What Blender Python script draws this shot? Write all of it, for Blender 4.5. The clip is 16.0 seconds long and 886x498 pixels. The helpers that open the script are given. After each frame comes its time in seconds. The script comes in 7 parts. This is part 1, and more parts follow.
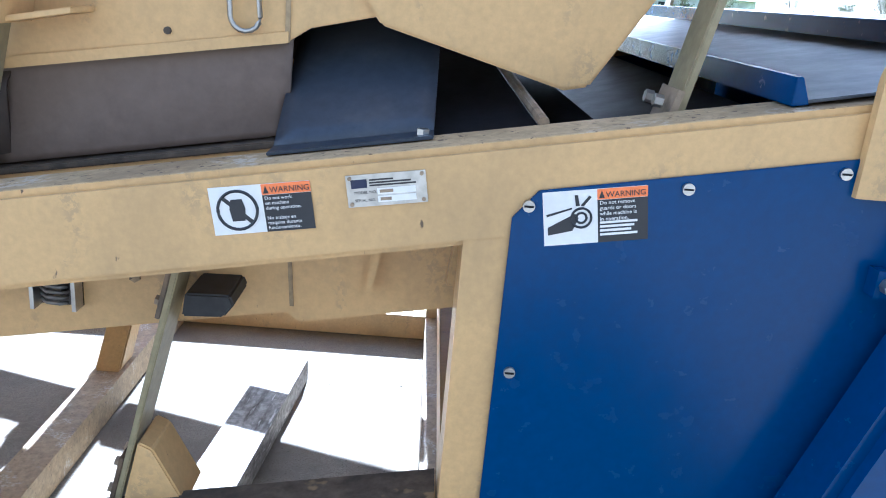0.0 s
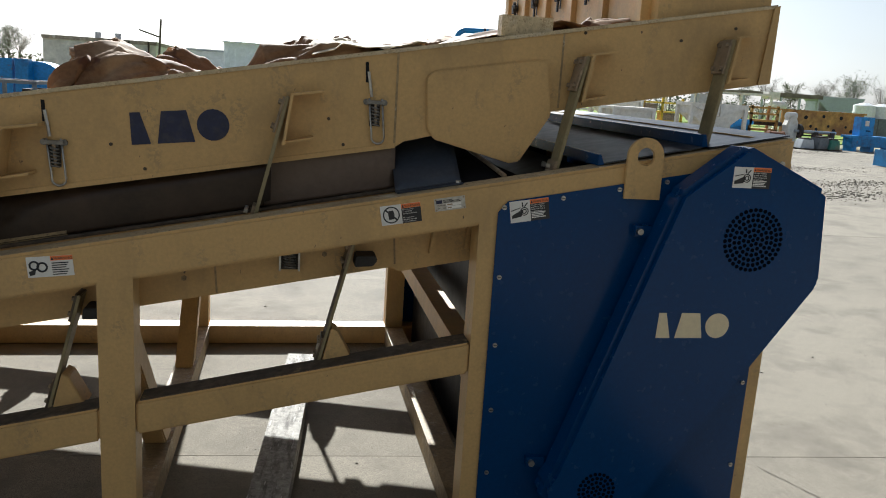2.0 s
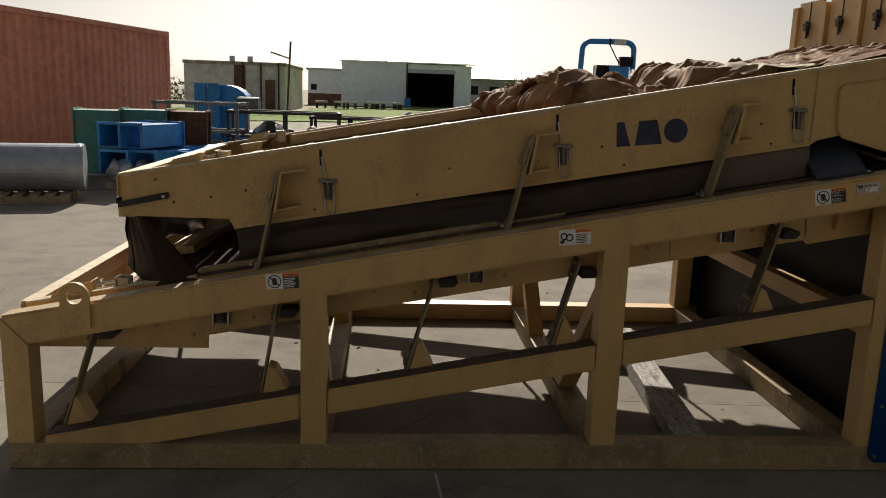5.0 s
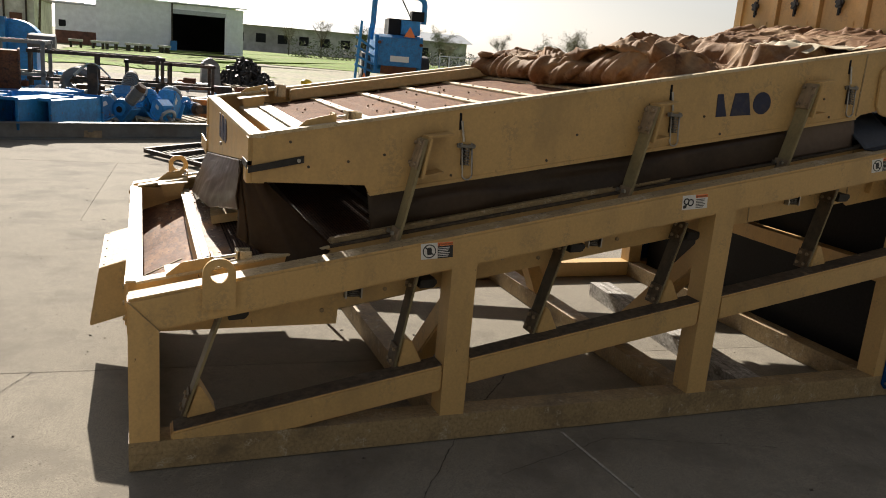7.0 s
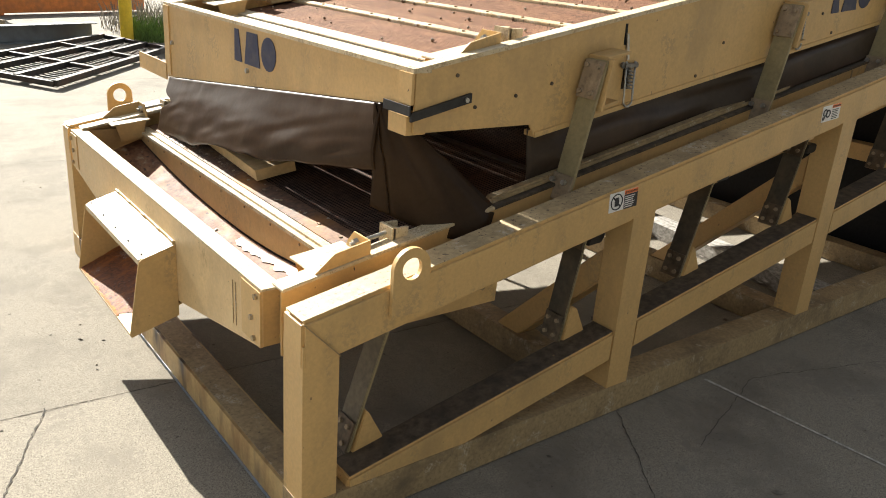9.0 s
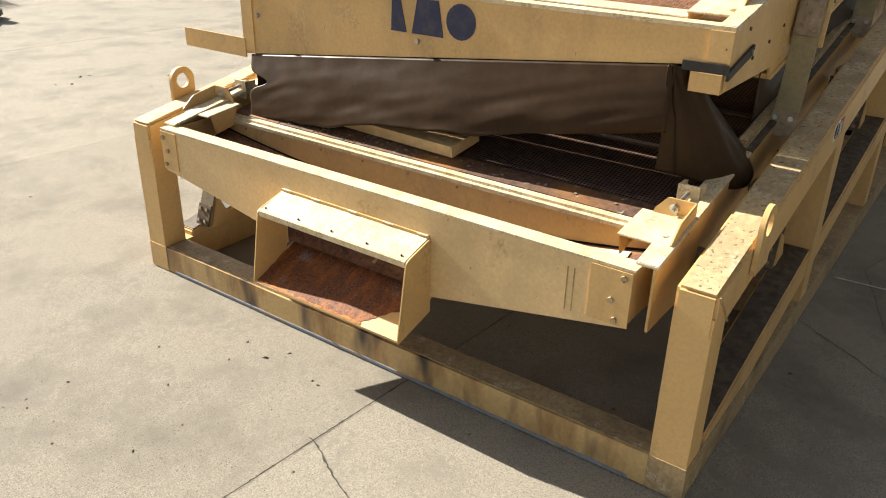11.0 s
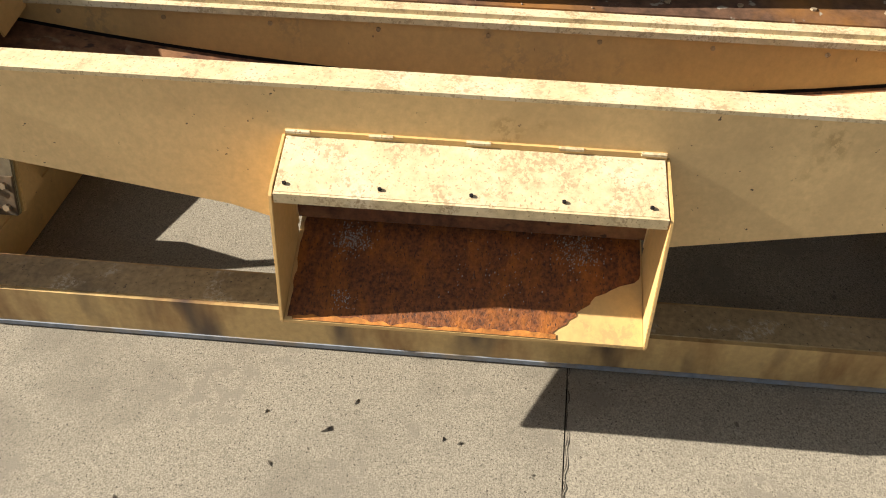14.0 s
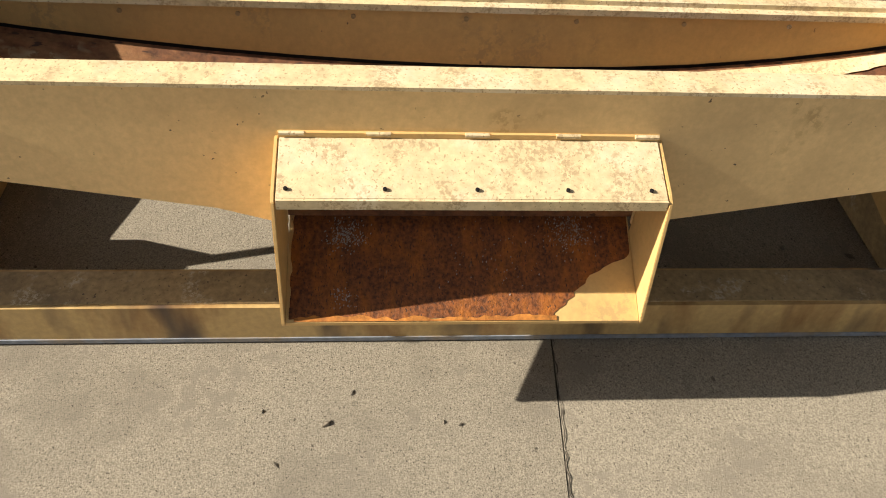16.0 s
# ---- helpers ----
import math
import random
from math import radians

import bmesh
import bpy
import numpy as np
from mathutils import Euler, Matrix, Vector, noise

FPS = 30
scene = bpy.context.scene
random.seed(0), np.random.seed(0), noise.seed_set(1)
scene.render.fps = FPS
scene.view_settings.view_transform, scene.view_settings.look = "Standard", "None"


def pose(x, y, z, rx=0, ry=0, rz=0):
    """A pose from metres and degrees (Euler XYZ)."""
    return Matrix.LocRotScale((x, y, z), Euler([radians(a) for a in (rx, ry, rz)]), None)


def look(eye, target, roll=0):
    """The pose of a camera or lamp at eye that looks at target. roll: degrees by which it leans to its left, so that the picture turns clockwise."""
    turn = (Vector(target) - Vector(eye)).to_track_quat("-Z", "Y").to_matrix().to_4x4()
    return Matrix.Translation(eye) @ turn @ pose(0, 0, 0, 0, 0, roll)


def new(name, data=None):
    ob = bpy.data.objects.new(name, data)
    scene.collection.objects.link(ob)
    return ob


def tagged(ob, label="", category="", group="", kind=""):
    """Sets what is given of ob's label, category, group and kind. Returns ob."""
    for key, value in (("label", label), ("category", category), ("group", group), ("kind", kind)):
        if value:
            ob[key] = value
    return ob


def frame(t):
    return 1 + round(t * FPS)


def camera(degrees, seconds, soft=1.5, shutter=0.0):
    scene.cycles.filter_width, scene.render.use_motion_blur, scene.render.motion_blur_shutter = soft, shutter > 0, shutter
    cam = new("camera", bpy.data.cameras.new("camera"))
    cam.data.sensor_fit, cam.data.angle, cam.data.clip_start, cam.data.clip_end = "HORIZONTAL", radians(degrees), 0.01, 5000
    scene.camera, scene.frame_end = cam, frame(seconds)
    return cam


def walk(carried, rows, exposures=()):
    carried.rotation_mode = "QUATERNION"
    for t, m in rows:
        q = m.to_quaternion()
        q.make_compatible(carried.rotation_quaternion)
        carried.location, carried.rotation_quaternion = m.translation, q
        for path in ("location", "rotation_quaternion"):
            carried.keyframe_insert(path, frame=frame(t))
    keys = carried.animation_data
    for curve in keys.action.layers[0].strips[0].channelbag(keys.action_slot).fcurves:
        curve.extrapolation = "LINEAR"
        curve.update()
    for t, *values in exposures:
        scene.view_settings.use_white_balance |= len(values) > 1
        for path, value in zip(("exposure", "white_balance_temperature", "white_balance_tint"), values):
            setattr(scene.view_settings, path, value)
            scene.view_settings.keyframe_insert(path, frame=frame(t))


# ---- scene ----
cam = camera(58.9, 16.0, soft=1.0)
PATH = [
    (0, (3.475, -0.954, 1.469), (3.539, 0.946, 0.849), 5.1),
    (0.5, (3.289, -1.322, 1.531), (3.576, 0.573, 0.958), 5.8),
    (1, (3.195, -1.734, 1.571), (3.504, 0.199, 1.159), 5.6),
    (1.5, (3.141, -2.097, 1.591), (3.424, -0.167, 1.152), 4.4),
    (2, (2.932, -2.418, 1.593), (3.318, -0.498, 1.188), 3.7),
    (2.5, (2.88, -2.72, 1.599), (3.306, -0.809, 1.189), 3.0),
    (3, (2.866, -2.956, 1.559), (3.143, -1.018, 1.151), 2.0),
    (3.5, (2.58, -3.116, 1.556), (2.704, -1.154, 1.186), 1.1),
    (4, (2.27, -3.185, 1.554), (2.36, -1.231, 1.134), 2.2),
    (4.5, (1.932, -3.076, 1.541), (2.068, -1.12, 1.144), 2.2),
    (5, (1.51, -3.036, 1.544), (1.646, -1.078, 1.156), 2.0),
    (5.2, (1.339, -3.056, 1.547), (1.537, -1.102, 1.17), 2.3),
    (7.3, (-0.079, -2.528, 1.505), (0.766, -0.79, 0.992), 4.8),
    (7.5, (-0.147, -2.404, 1.508), (0.777, -0.715, 0.968), 4.4),
    (8, (-0.335, -2.112, 1.515), (0.582, -0.429, 0.945), 2.3),
    (8.5, (-0.623, -1.804, 1.513), (0.484, -0.256, 0.899), 4.6),
    (9, (-0.777, -1.489, 1.472), (0.384, -0.022, 0.767), 4.3),
    (9.5, (-0.904, -1.217, 1.481), (0.273, 0.218, 0.736), 3.0),
    (9.7, (-1.011, -1.125, 1.47), (0.221, 0.26, 0.721), 4.3),
    (11.8, (-1.883, 0.037, 1.549), (-0.285, 0.819, 0.634), 0.8),
    (12, (-1.881, 0.148, 1.53), (-0.249, 0.844, 0.607), 2.1),
    (12.5, (-1.72, 0.473, 1.473), (-0.171, 1.059, 0.351), 1.8),
    (13, (-1.584, 0.76, 1.408), (-0.019, 1.155, 0.228), 4.2),
    (13.5, (-1.375, 1.033, 1.372), (0.182, 1.26, 0.138), 2.4),
    (14, (-1.078, 1.138, 1.277), (0.409, 1.244, -0.056), 1.4),
    (14.5, (-0.939, 1.177, 1.204), (0.442, 1.033, -0.235), 4.9),
    (15, (-0.915, 1.188, 1.193), (0.429, 1.031, -0.28), 5.1),
    (15.5, (-0.943, 1.193, 1.231), (0.404, 1.004, -0.235), 5.7),
    (16, (-1.025, 1.322, 1.332), (0.366, 1.155, -0.095), 4.9),
]
EXPOSURES = [(0, 3.36, 4550, 11), (0.5, 3.22, 4700, 12), (1.0, 2.80, 5000, 10), (1.5, 1.86, 5600, 8), (2.0, 1.22, 5800, 7), (2.5, 0.74, 6000, 7), (3.0, 0.42, 6200, 8), (4.0, 0.54, 6450, 10), (5.2, 0.26, 6750, 12),
             (7.3, 1.08, 6650, 11), (8.0, 1.37, 6350, 8), (9.0, 1.75, 6380, 8), (9.7, 1.74, 6380, 8), (12.0, 1.48, 6700, 9), (13.5, 1.34, 6850, 9), (14.2, 1.29, 6900, 9), (15.0, 1.08, 7150, 10), (16.0, 1.14, 7100, 10)]
walk(cam, [(t, look(e, g, r)) for t, e, g, r in PATH], EXPOSURES)
# ---- light ----
SUN_AZ, SUN_EL = math.atan2(-0.03, 1.72), math.atan2(1.0, math.hypot(0.03, 1.72))
world = bpy.data.worlds.new("world")
scene.world = world
world.use_nodes = True
wn = world.node_tree
sky = wn.nodes.new("ShaderNodeTexSky")
sky.sky_type, sky.sun_disc = "NISHITA", False
sky.sun_elevation, sky.sun_rotation = SUN_EL, SUN_AZ
sky.air_density, sky.dust_density, sky.ozone_density = 1.0, 1.6, 1.0
haze = wn.nodes.new("ShaderNodeHueSaturation")
haze.inputs["Saturation"].default_value = 0.35
wn.links.new(sky.outputs["Color"], haze.inputs["Color"])
wn.links.new(haze.outputs["Color"], wn.nodes["Background"].inputs["Color"])
wn.nodes["Background"].inputs["Strength"].default_value = 0.048
sun_data = bpy.data.lights.new("sun", "SUN")
sun_data.energy, sun_data.angle, sun_data.color = 5.0, radians(0.6), (1.0, 0.94, 0.84)
sun = new("sun", sun_data)
sun.matrix_world = look((-0.3, 17.2, 10.0), (0, 0, 0))


# ---- materials ----
def material(name, colour, rough=0.6, metal=0.0, grain=0.12, grain_size=60.0, stain=None, stain_size=3.0,
             stain_amount=0.35, bump=0.15, specks=None, speck_size=25.0, speck_amount=0.12, spec=0.5, per_object=0.0, stretch=None, flakes=None, soft=0.04):
    """A painted, rusted or mineral surface: colour, fine grain, soft stains at a larger scale, sharp specks."""
    m = bpy.data.materials.new(name)
    m.use_nodes = True
    nt = m.node_tree
    N, K = nt.nodes, nt.links
    b = N["Principled BSDF"]
    b.inputs["Metallic"].default_value = metal
    b.inputs["Specular IOR Level"].default_value = spec
    co = N.new("ShaderNodeTexCoord").outputs["Object"]
    wide = co
    if stretch:
        mp = N.new("ShaderNodeMapping")
        mp.inputs["Scale"].default_value = stretch
        K.new(co, mp.inputs["Vector"])
        wide = mp.outputs["Vector"]

    def tex(scale, detail=4.0, rough_=0.6, co=co):
        t = N.new("ShaderNodeTexNoise")
        t.inputs["Scale"].default_value, t.inputs["Detail"].default_value, t.inputs["Roughness"].default_value = scale, detail, rough_
        K.new(co, t.inputs["Vector"])
        return t.outputs["Fac"]

    def ramp(f, lo, hi):
        r = N.new("ShaderNodeMapRange")
        r.inputs["From Min"].default_value, r.inputs["From Max"].default_value = lo, hi
        K.new(f, r.inputs["Value"])
        return r.outputs["Result"]

    def mix(f, a, c, k=1.0):
        x = N.new("ShaderNodeMix")
        x.data_type = "RGBA"
        if k != 1.0:
            mm = N.new("ShaderNodeMath")
            mm.operation = "MULTIPLY"
            mm.inputs[1].default_value = k
            K.new(f, mm.inputs[0])
            f = mm.outputs[0]
        K.new(f, x.inputs["Factor"])
        for s, v in ((x.inputs["A"], a), (x.inputs["B"], c)):
            if isinstance(v, tuple):
                s.default_value = (*v, 1)
            else:
                K.new(v, s)
        return x.outputs["Result"]

    fine = tex(grain_size, 5.0)
    dark = tuple(max(0.0, c * (1 - 2.2 * grain)) for c in colour)
    light = tuple(min(1.0, c * (1 + 1.6 * grain)) for c in colour)
    col = mix(ramp(fine, 0.3, 0.7), dark, light)
    if stain:
        col = mix(ramp(tex(stain_size, 6.0, 0.65, wide), 0.48, 0.72), col, stain, stain_amount * 1.6)
    if specks:
        col = mix(ramp(tex(speck_size, 3.0, 0.5, wide), 0.70 - speck_amount * 0.25, 0.70 + soft - speck_amount * 0.25), col, specks)
    if flakes:
        shade_, size_, level = flakes
        fm = N.new("ShaderNodeMath")
        fm.operation = "MULTIPLY"
        K.new(ramp(tex(size_ * 0.12, 3.0, 0.6, wide), level, level + 0.08), fm.inputs[0])
        K.new(ramp(tex(size_, 5.0, 0.7), 0.47, 0.55), fm.inputs[1])
        col = mix(fm.outputs[0], col, shade_, 0.85)
    if per_object:
        oi = N.new("ShaderNodeObjectInfo").outputs["Random"]
        hs = N.new("ShaderNodeHueSaturation")
        K.new(ramp(oi, 0, 1), hs.inputs["Value"])
        hs_map = hs.inputs["Value"].links[0].from_node
        hs_map.inputs["To Min"].default_value, hs_map.inputs["To Max"].default_value = 1 - per_object, 1 + per_object
        K.new(col, hs.inputs["Color"])
        col = hs.outputs["Color"]
    K.new(col, b.inputs["Base Color"])
    rr = N.new("ShaderNodeMapRange")
    rr.inputs["To Min"].default_value, rr.inputs["To Max"].default_value = max(0.05, rough - 0.12), min(1.0, rough + 0.12)
    K.new(tex(grain_size * 0.3, 4.0), rr.inputs["Value"])
    K.new(rr.outputs["Result"], b.inputs["Roughness"])
    if bump:
        bp = N.new("ShaderNodeBump")
        bp.inputs["Strength"].default_value, bp.inputs["Distance"].default_value = bump, 0.004
        K.new(fine, bp.inputs["Height"])
        K.new(bp.outputs["Normal"], b.inputs["Normal"])
    return m


def perforated(name, colour, dust, pitch=0.011, through_holes=False):
    """Sheet steel with rows of small round holes, dusted and rusty."""
    m = material(name, colour, 0.85, 0.0, 0.2, 40.0, dust, 6.0, 0.55, 0.1, spec=0.08)
    nt = m.node_tree
    N, K = nt.nodes, nt.links
    b = N["Principled BSDF"]
    co = N.new("ShaderNodeTexCoord").outputs["Object"]
    v = N.new("ShaderNodeTexVoronoi")
    v.inputs["Scale"].default_value, v.inputs["Randomness"].default_value = 1.0 / pitch, 0.0
    v.voronoi_dimensions = "2D"
    K.new(co, v.inputs["Vector"])
    lt = N.new("ShaderNodeMath")
    lt.operation = "LESS_THAN"
    lt.inputs[1].default_value = 0.30
    K.new(v.outputs["Distance"], lt.inputs[0])
    old = b.inputs["Base Color"].links[0].from_socket
    x = N.new("ShaderNodeMix")
    x.data_type = "RGBA"
    K.new(lt.outputs[0], x.inputs["Factor"])
    K.new(old, x.inputs["A"])
    x.inputs["B"].default_value = (0.006, 0.005, 0.005, 1)
    K.new(x.outputs["Result"], b.inputs["Base Color"])
    if through_holes:
        lt = N.new("ShaderNodeMath")
        lt.operation = "LESS_THAN"
        lt.inputs[1].default_value = 0.20
        K.new(v.outputs["Distance"], lt.inputs[0])
        solid = N.new("ShaderNodeMath")
        solid.operation = "SUBTRACT"
        solid.inputs[0].default_value = 1.0
        K.new(lt.outputs[0], solid.inputs[1])
        K.new(solid.outputs[0], b.inputs["Alpha"])
    return m


TAN = (0.597, 0.388, 0.157)
tan = material("tan_paint", TAN, 0.48, 0, 0.04, 90, (0.30, 0.21, 0.10), 4.0, 0.34, 0.05, (0.12, 0.08, 0.045), 60, -0.12, stretch=(1.0, 1.0, 0.5), flakes=((0.43, 0.295, 0.135), 75, 0.56))
pan_paint = material("tan_paint_smudged", (0.66, 0.47, 0.235), 0.48, 0, 0.05, 90, (0.42, 0.295, 0.15), 3.0, 0.40, 0.06, (0.10, 0.065, 0.035), 70, -0.06, flakes=((0.43, 0.29, 0.13), 62, 0.62))
tan_dusty = material("tan_paint_dusty", (0.59, 0.475, 0.29), 0.6, 0, 0.09, 60, (0.64, 0.57, 0.44), 7, 0.5, 0.2, (0.36, 0.265, 0.155), 190, 0.34, flakes=((0.36, 0.265, 0.155), 130, 0.50))
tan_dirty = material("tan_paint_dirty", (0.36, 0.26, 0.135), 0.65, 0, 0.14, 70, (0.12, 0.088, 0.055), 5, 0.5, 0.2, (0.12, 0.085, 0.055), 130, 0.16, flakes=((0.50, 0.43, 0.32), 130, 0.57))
beam_dust = material("beam_dust", (0.47, 0.35, 0.19), 0.65, 0, 0.12, 60, (0.26, 0.19, 0.11), 4, 0.6, 0.2, (0.16, 0.11, 0.065), 80, 0.30, flakes=((0.58, 0.51, 0.39), 70, 0.56))
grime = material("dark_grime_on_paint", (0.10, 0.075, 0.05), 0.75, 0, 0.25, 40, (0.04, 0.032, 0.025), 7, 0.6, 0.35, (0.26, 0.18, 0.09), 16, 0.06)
scorched = material("tan_paint_scorched", (0.50, 0.345, 0.15), 0.5, 0, 0.06, 70, (0.17, 0.065, 0.018), 3.6, 0.75, 0.08, (0.045, 0.035, 0.035), 5.5, 0.62, stretch=(1, 1.0, 0.30), soft=0.12)
blue = material("blue_paint", (0.0015, 0.042, 0.150), 0.24, 0, 0.05, 80, (0.003, 0.045, 0.15), 2.2, 0.3, 0.02, spec=0.24)
blue_gear = material("faded_blue_paint", (0.02, 0.24, 0.58), 0.45, 0, 0.12, 20, (0.03, 0.05, 0.10), 3, 0.4, 0.1, (0.20, 0.11, 0.06), 12, 0.1, per_object=0.25)
vinyl_front = material("worn_brown_vinyl", (0.036, 0.021, 0.011), 0.34, 0, 0.08, 50, (0.055, 0.033, 0.018), 4, 0.4, 0.08, spec=0.10)
# Lighter copy of the brown vinyl: skylight on the bulge, put into colour.
vinyl_lit = material("lit_brown_vinyl", (0.135, 0.098, 0.074), 0.55, 0, 0.06, 50, (0.17, 0.13, 0.10), 3, 0.4, 0.06, spec=0.3)
greyblue = material("blue_grey_sheet", (0.045, 0.054, 0.072), 0.38, 0.2, 0.08, 60, (0.12, 0.12, 0.12), 4, 0.4, 0.04)
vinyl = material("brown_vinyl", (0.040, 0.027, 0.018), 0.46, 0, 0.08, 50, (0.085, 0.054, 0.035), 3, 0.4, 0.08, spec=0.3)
# Pale patches also put sunlit fold highlights into the canvas colour.
canvas = material("brown_canvas", (0.185, 0.094, 0.044), 0.75, 0, 0.10, 60, (0.44, 0.30, 0.175), 3, 0.55, 0.12, (0.10, 0.042, 0.022), 8, 0.20, spec=0.15)
board = material("olive_fibre_board", (0.29, 0.24, 0.128), 0.5, 0, 0.08, 60, (0.12, 0.10, 0.05), 5, 0.4, 0.05)
# Two darker copies of the olive board, for arms that stand in shade.
board_half_shade = material("worn_half_shade_board", (0.15, 0.12, 0.075), 0.55, 0, 0.15, 50, (0.07, 0.055, 0.035), 8, 0.5, 0.1)
board_shade = material("shaded_fibre_board", (0.058, 0.047, 0.032), 0.6, 0, 0.2, 40, (0.12, 0.085, 0.05), 8, 0.5, 0.15)
steel = material("zinc_steel", (0.50, 0.49, 0.46), 0.35, 0.9, 0.1, 60, (0.22, 0.18, 0.14), 14, 0.3, 0.05)
steel_worn = material("worn_steel", (0.35, 0.27, 0.18), 0.55, 0.3, 0.2, 40, (0.15, 0.10, 0.06), 10, 0.5, 0.15)
zinc_dull = material("dull_zinc", (0.24, 0.23, 0.21), 0.5, 0.6, 0.15, 60, (0.10, 0.08, 0.06), 14, 0.4, 0.05)
arm_metal = material("grimy_clamp_plate", (0.11, 0.085, 0.06), 0.5, 0.4, 0.25, 40, (0.22, 0.15, 0.09), 9, 0.5, 0.15)
rust = material("rusty_steel", (0.135, 0.045, 0.016), 0.8, 0.1, 0.35, 45, (0.25, 0.085, 0.016), 6, 0.45, 0.5, (0.045, 0.018, 0.01), 14, 0.25)
rust_edge = material("orange_rust", (0.42, 0.16, 0.03), 0.85, 0, 0.25, 50, (0.2, 0.06, 0.015), 12, 0.5, 0.4)
scale_grey = material("grey_mill_scale", (0.30, 0.27, 0.25), 0.6, 0.1, 0.2, 200, (0.22, 0.17, 0.13), 40, 0.5, 0.05)
rust_floor = material("flaking_rust", (0.165, 0.050, 0.012), 0.75, 0.0, 0.34, 130, (0.40, 0.125, 0.010), 12, 0.42, 0.5, (0.05, 0.018, 0.008), 140, 0.34, stretch=(1.0, 2.4, 1.0), flakes=((0.36, 0.30, 0.25), 95, 0.70))
rust_trough = material("trough_rust", (0.14, 0.055, 0.024), 0.75, 0.1, 0.25, 60, (0.40, 0.20, 0.08), 5, 0.5, 0.4, (0.06, 0.028, 0.016), 22, 0.3, stretch=(2.5, 1.0, 1.0), flakes=((0.42, 0.33, 0.20), 40, 0.62))
dark_plate = material("dark_latch_plate", (0.06, 0.052, 0.045), 0.5, 0.4, 0.2, 50, (0.16, 0.13, 0.10), 12, 0.4, 0.1)
rubber = material("black_rubber", (0.018, 0.017, 0.017), 0.6, 0, 0.2, 40, (0.05, 0.045, 0.04), 10, 0.4, 0.1)
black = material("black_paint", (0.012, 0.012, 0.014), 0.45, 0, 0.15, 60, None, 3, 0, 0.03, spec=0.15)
grey_foot = material("blue_grey_edge", (0.20, 0.23, 0.28), 0.6, 0, 0.15, 40, (0.30, 0.22, 0.12), 4, 0.6, 0.1)
label_white = material("label_white", (0.78, 0.77, 0.74), 0.4, 0, 0.02, 60, (0.6, 0.57, 0.5), 20, 0.2, 0)
label_orange = material("label_orange", (0.85, 0.22, 0.055), 0.4, 0, 0.04, 60, None, 3, 0, 0)
label_black = material("label_black", (0.02, 0.021, 0.025), 0.4, 0, 0.05, 60, None, 3, 0, 0)
navy = material("navy_lettering", (0.012, 0.018, 0.06), 0.45, 0, 0.1, 60, (0.16, 0.12, 0.07), 25, 0.15, 0)
cream = material("cream_lettering", (0.72, 0.62, 0.42), 0.45, 0, 0.03, 60, None, 3, 0, 0)
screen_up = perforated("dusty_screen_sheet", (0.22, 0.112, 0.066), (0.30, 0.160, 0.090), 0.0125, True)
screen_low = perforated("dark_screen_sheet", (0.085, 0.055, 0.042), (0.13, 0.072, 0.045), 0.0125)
seam_dark = material("dark_screen_seam", (0.10, 0.078, 0.065), 0.6, 0.1, 0.2, 60, (0.16, 0.10, 0.06), 8, 0.4, 0.1)
screen_margin = material("rust_brown_margin", (0.115, 0.060, 0.036), 0.7, 0.2, 0.25, 50, (0.30, 0.13, 0.03), 4, 0.6, 0.3, (0.30, 0.27, 0.22), 30, 0.15)
wood_new = material("fresh_timber", (0.56, 0.40, 0.20), 0.7, 0, 0.08, 35, (0.42, 0.28, 0.12), 6, 0.4, 0.15, (0.18, 0.09, 0.04), 7, 0.03)
pale_canvas = material("pale_canvas", (0.52, 0.44, 0.31), 0.8, 0, 0.08, 80, (0.42, 0.33, 0.22), 5, 0.4, 0.15)
skid_wood = material("whitewashed_timber", (0.36, 0.34, 0.31), 0.85, 0, 0.22, 50, (0.09, 0.078, 0.066), 7, 0.85, 0.4, (0.62, 0.60, 0.57), 14, 0.35, stretch=(5.0, 0.8, 3.0), soft=0.1)
concrete = material("concrete", (0.260, 0.232, 0.186), 0.90, 0, 0.25, 320, (0.165, 0.146, 0.118), 1.9, 0.80, 0.45, (0.085, 0.074, 0.06), 190, 0.24, 0.2, per_object=0.06, flakes=((0.195, 0.173, 0.142), 34, 0.53))
scrape_white = material("pale_scrape", (0.48, 0.45, 0.40), 0.9, 0, 0.25, 120, (0.28, 0.25, 0.21), 40, 0.7, 0.2)
clod_mat = material("dirt_clods", (0.20, 0.13, 0.08), 0.9, 0, 0.3, 60, (0.42, 0.36, 0.28), 20, 0.6, 0.2)
vent_black = material("vent_black", (0.003, 0.006, 0.014), 0.95, 0, 0.1, 60, None, 3, 0, 0, spec=0.0)
grit_mat = material("stone_chips", (0.10, 0.085, 0.065), 0.9, 0, 0.3, 60, (0.32, 0.28, 0.23), 3, 0.6, 0.2)
joint_dirt = material("joint_dirt", (0.055, 0.047, 0.038), 0.95, 0, 0.3, 60, (0.10, 0.08, 0.06), 9, 0.4, 0.4)
# ---- mesh helpers ----
def finish(bm, name, mat, smooth=False):
    bmesh.ops.recalc_face_normals(bm, faces=bm.faces)
    me = bpy.data.meshes.new(name)
    bm.to_mesh(me)
    bm.free()
    for m in (mat if isinstance(mat, (list, tuple)) else [mat]):
        me.materials.append(m)
    if smooth:
        for p in me.polygons:
            p.use_smooth = True
    return me


def part(name, bm, mat, parent=None, label="", smooth=False):
    ob = new(name, finish(bm, name, mat, smooth))
    if parent is not None:
        deep = parent.parent is not None and parent.parent.parent is not None
        ob.parent = parent.parent if deep else parent
    if label:
        ob["label"] = label
    return ob


